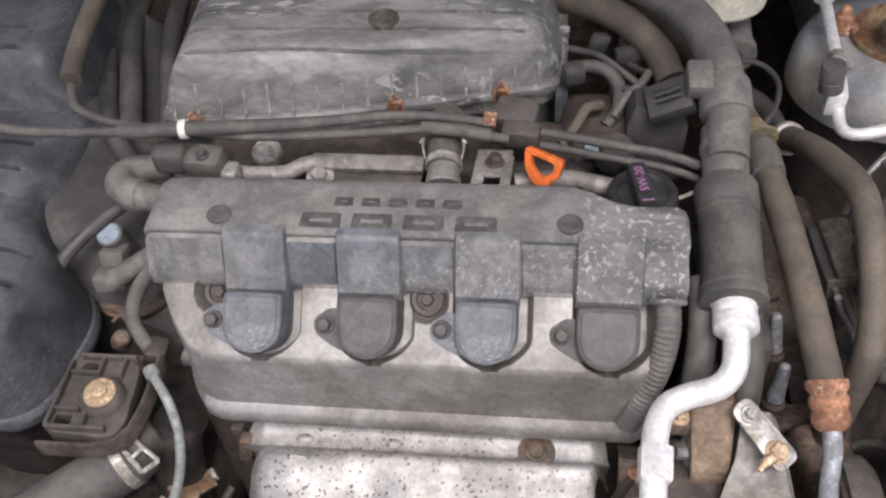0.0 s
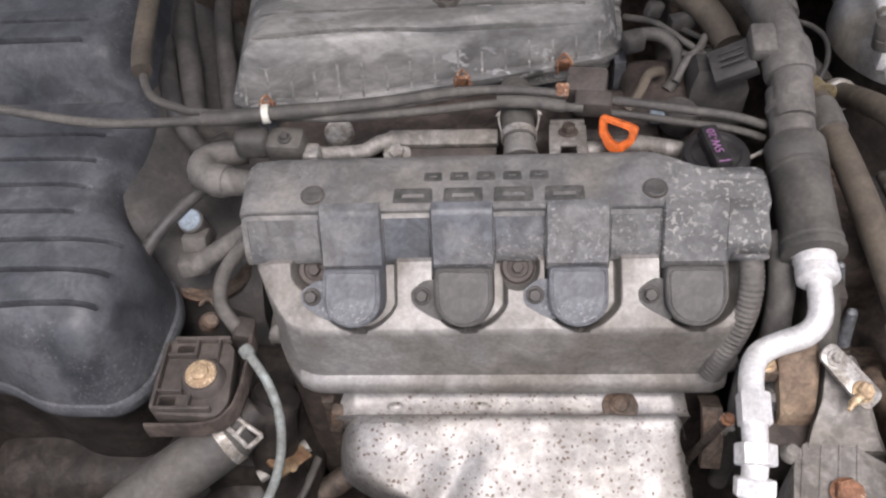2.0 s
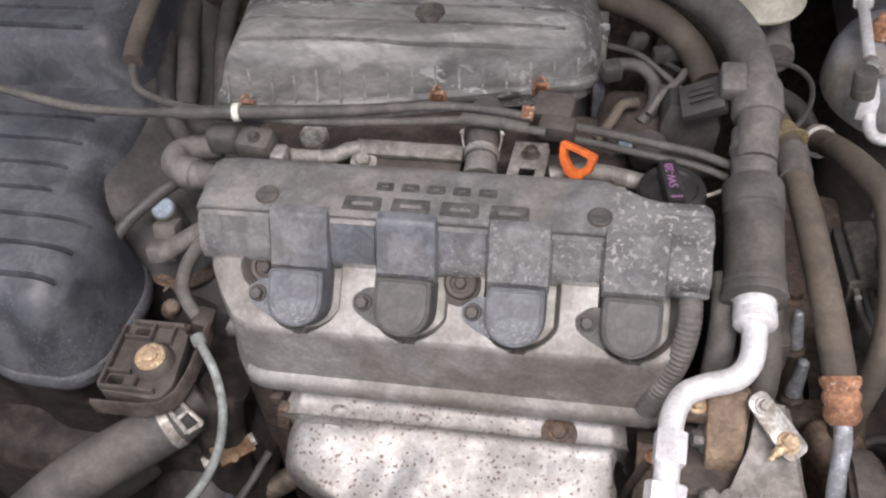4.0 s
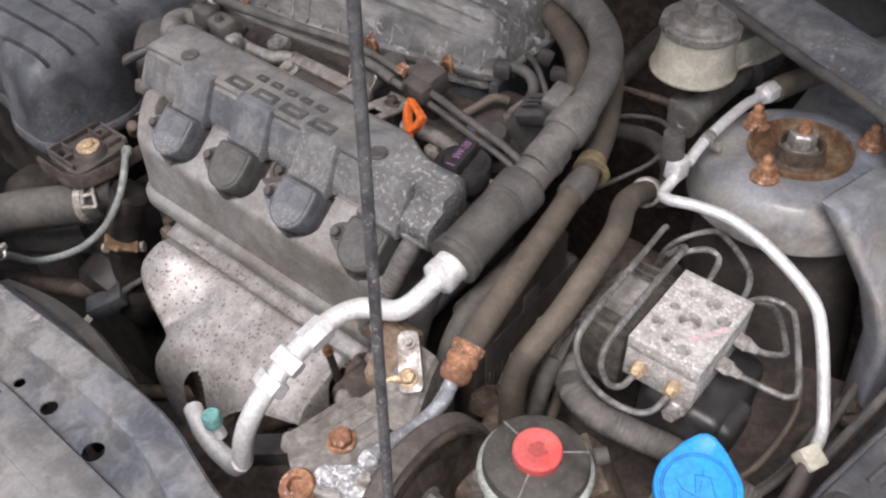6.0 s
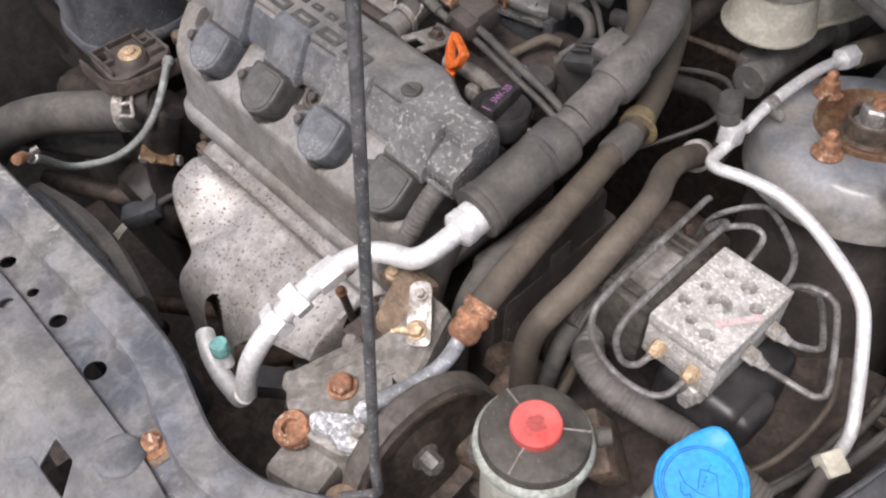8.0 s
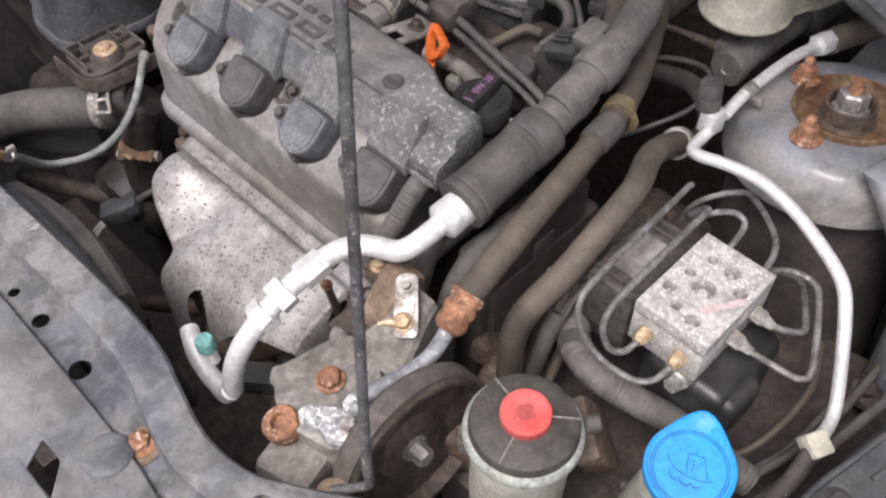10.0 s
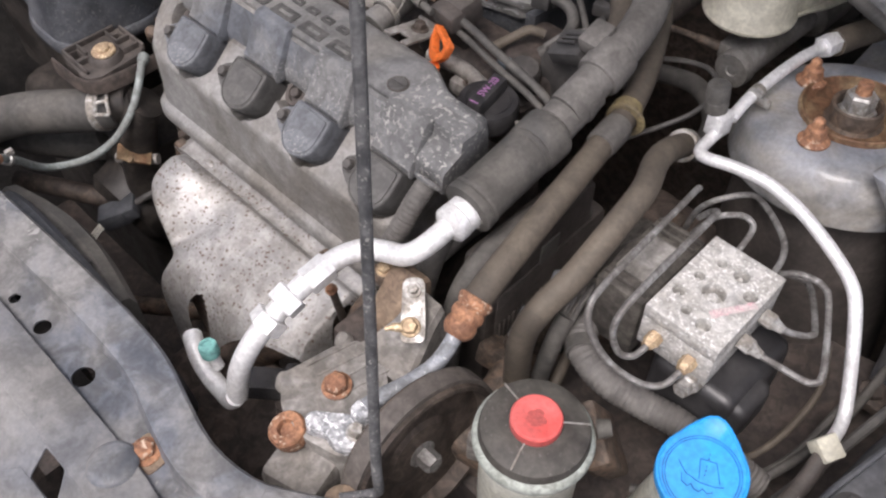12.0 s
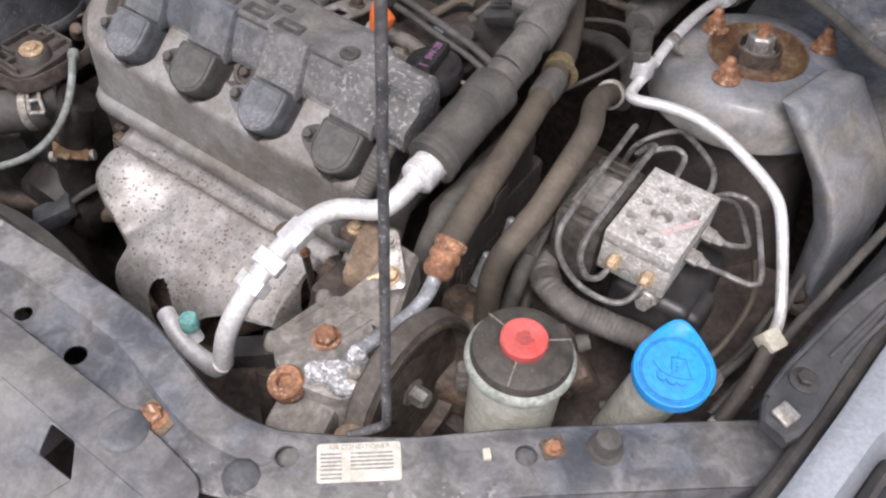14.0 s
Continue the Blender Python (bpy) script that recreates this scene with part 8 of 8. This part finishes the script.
for k in range(4):
    x = 0.2150 + 0.0052 * k
    bm = B()
    tube(bm, [(x, 0.452, 0.846), (x + 0.0006, 0.444, 0.846), (x + 0.002, 0.432, 0.842 + 0.002 * (k % 2)), (0.2245 + 0.0030 * k, 0.417, 0.834), (0.2260 + 0.0030 * k, 0.402, 0.820), (0.2250 + 0.0030 * k, 0.392, 0.790)], 0.0026, 8)
    wire = part("wire", bm, "rubber" if k % 2 else "motor", plug)
    if k in (0, 3):
        bm = B()
        rod(bm, (x, 0.4415, 0.8472), (x + 0.0008, 0.4385, 0.8465), 0.0030, 0.0030, 0.0005)
        part("tape_band", bm, "zinc", wire, "white tape band")
bm = B()
tube(bm, [(0.2290, 0.409, 0.830), (0.2300, 0.398, 0.815), (0.2290, 0.390, 0.785), (0.226, 0.386, 0.74)], 0.0075, 12)
part("taped_loom", bm, "rubber", plug)
for base, tip, foot in (((0.1870, 0.449, 0.765), (0.1840, 0.460, 0.800), (0.190, 0.446, 0.69)), ((0.1840, 0.408, 0.755), (0.1865, 0.417, 0.792), (0.186, 0.402, 0.69))):
    bm = B()
    rod(bm, base, tip, 0.0072, 0.0045, 0.002)
    pin = solid("upright_stud", bm, "tail", "pale corroded stud between the hoses", "stud", "corroded studs")
    bm = B()
    rod(bm, foot, base, 0.0105, 0.0095, 0.002)
    part("sleeve", bm, "grime", pin, "greasy sleeve")
bm = B()
box(bm, (0.1900, 0.396, 0.738), (0.056, 0.028, 0.022), 0.004, (-20, 0, 8))
box(bm, (0.2050, 0.392, 0.700), (0.020, 0.018, 0.070), 0.004)
solid("stud_bracket", bm, "darkrust", "brown rusted bracket behind the hose crimp", "bracket")

# pipes and wires deep in the bay
DEEP = [("coolant_pipe", "grime", 0.012, [(-0.46, 0.24, 0.61), (-0.37, 0.29, 0.61), (-0.28, 0.335, 0.61), (-0.23, 0.37, 0.62)], "greasy metal coolant pipe low in the bay"),
        ("coolant_pipe", "darkrust", 0.010, [(-0.33, 0.20, 0.53), (-0.24, 0.26, 0.54), (-0.17, 0.31, 0.54), (-0.12, 0.33, 0.53)], "brown rusted pipe low in the bay"),
        ("lower_hose", "rubber", 0.017, [(-0.52, 0.20, 0.68), (-0.47, 0.235, 0.685), (-0.43, 0.265, 0.68), (-0.39, 0.31, 0.665), (-0.37, 0.36, 0.65)], "dusty black hose below the intake box"),
        ("lower_hose", "void", 0.014, [(-0.25, 0.24, 0.50), (-0.20, 0.20, 0.56), (-0.10, 0.185, 0.58), (0.0, 0.19, 0.56)], "dark rubber hose in front of the exhaust"),
        ("heater_pipe", "void", 0.013, [(0.06, 0.64, 0.84), (0.07, 0.74, 0.85), (0.075, 0.86, 0.86), (0.08, 1.0, 0.87)], "dark heater pipe running to the firewall"),
        ("heater_pipe", "rubber", 0.009, [(0.10, 0.70, 0.83), (0.15, 0.70, 0.84), (0.19, 0.665, 0.845), (0.205, 0.62, 0.84)], "thin dusty pipe behind the hoses"),
        ("bay_wire", "rubber", 0.0040, [(0.335, 0.375, 0.735), (0.37, 0.395, 0.745), (0.405, 0.44, 0.755), (0.425, 0.51, 0.765), (0.43, 0.60, 0.775)], "dusty black wire beside the modulator"),
        ("bay_wire", "rubber", 0.0032, [(0.355, 0.385, 0.735), (0.385, 0.41, 0.748), (0.412, 0.47, 0.757), (0.42, 0.54, 0.765)], "dusty black wire beside the modulator"),
        ("bay_wire", "hose", 0.0030, [(0.37, 0.42, 0.745), (0.395, 0.47, 0.755), (0.40, 0.53, 0.77), (0.385, 0.565, 0.785)], "brown dusty wire beside the modulator"),
        ("bay_wire", "rubber", 0.0045, [(0.225, 0.37, 0.72), (0.25, 0.385, 0.735), (0.275, 0.38, 0.74), (0.31, 0.39, 0.735)], "black wire behind the reservoir"),
        ("bay_wire", "hose", 0.0050, [(0.232, 0.345, 0.70), (0.238, 0.372, 0.725), (0.236, 0.40, 0.75), (0.228, 0.43, 0.77)], "brown dusty wire behind the reservoir"),
        ("bay_wire", "rubber", 0.0030, [(0.015, 0.665, 0.905), (0.04, 0.645, 0.912), (0.065, 0.625, 0.905), (0.085, 0.605, 0.90)], "thin dusty wire beside the throttle"),
        ("bay_wire", "grey_hose", 0.0035, [(0.052, 0.585, 0.895), (0.062, 0.60, 0.905), (0.074, 0.612, 0.908), (0.082, 0.632, 0.905)], "grey dusty wire beside the throttle"),
        ("bay_wire", "darkrust", 0.0055, [(0.06, 0.672, 0.905), (0.085, 0.680, 0.903), (0.115, 0.688, 0.895)], "brown rubber lead above the throttle"),
        ("bay_wire", "void", 0.0060, [(0.02, 0.555, 0.870), (0.05, 0.575, 0.872), (0.085, 0.60, 0.868), (0.12, 0.64, 0.86)], "dark wire bundle under the cables")]
for name, skin, r, pts, label in DEEP:
    bm = B()
    tube(bm, pts, r, 12)
    solid(name, bm, skin, label, "wire" if name == "bay_wire" else "pipe" if name.endswith("pipe") else "hose", "deep pipes and wires")
booster = thing("brake_booster", (0.16, 0.97, 0.80), "black round brake booster on the firewall", "brake booster")
bm = B()
lathe(bm, (0.185, 0.985, 0.865), (0, -1, 0), [(0, 0), (0.115, 0), (0.118, 0.01), (0.112, 0.05), (0.085, 0.075), (0.035, 0.082), (0.030, 0.095), (0, 0.095)], 44)
part("shell", bm, "black", booster)
# made-up brown blocks that catch skylight and lighten the gaps between the hoses
bay_filler = thing("subframe", (0.06, 0.24, 0.50), "brown filler blocks and a mount arm, added to lighten dark gaps", "subframe")
bm = B()
box(bm, (0.05, 0.245, 0.565), (0.34, 0.11, 0.09), 0.012, (8, 0, 0), 3)
part("filler_beam", bm, "lift_brown", bay_filler)
bm = B()
box(bm, (0.215, 0.40, 0.600), (0.085, 0.16, 0.14), 0.012, (0, 6, 8), 3)
part("filler_pad", bm, "lift_brown", bay_filler)
bm = B()
box(bm, (0.205, 0.555, 0.720), (0.075, 0.16, 0.10), 0.012, (0, 4, 0), 3)
part("filler_side", bm, "lift_brown", bay_filler)
for x, y, z in ((0.19, 0.50, 0.771), (0.215, 0.60, 0.771), (0.225, 0.36, 0.671)):
    bm = B()
    bolt(bm, (x, y, z), (0, 0, 1), 0.008, 0.008, 1.6)
    part("mount_bolt", bm, "darkrust", bay_filler)
bm = B()
box(bm, (0.216, 0.345, 0.735), (0.045, 0.09, 0.05), 0.010, (10, 8, 12), 3)
part("rusty_arm", bm, "darkrust", bay_filler, "brown rusted mount arm")
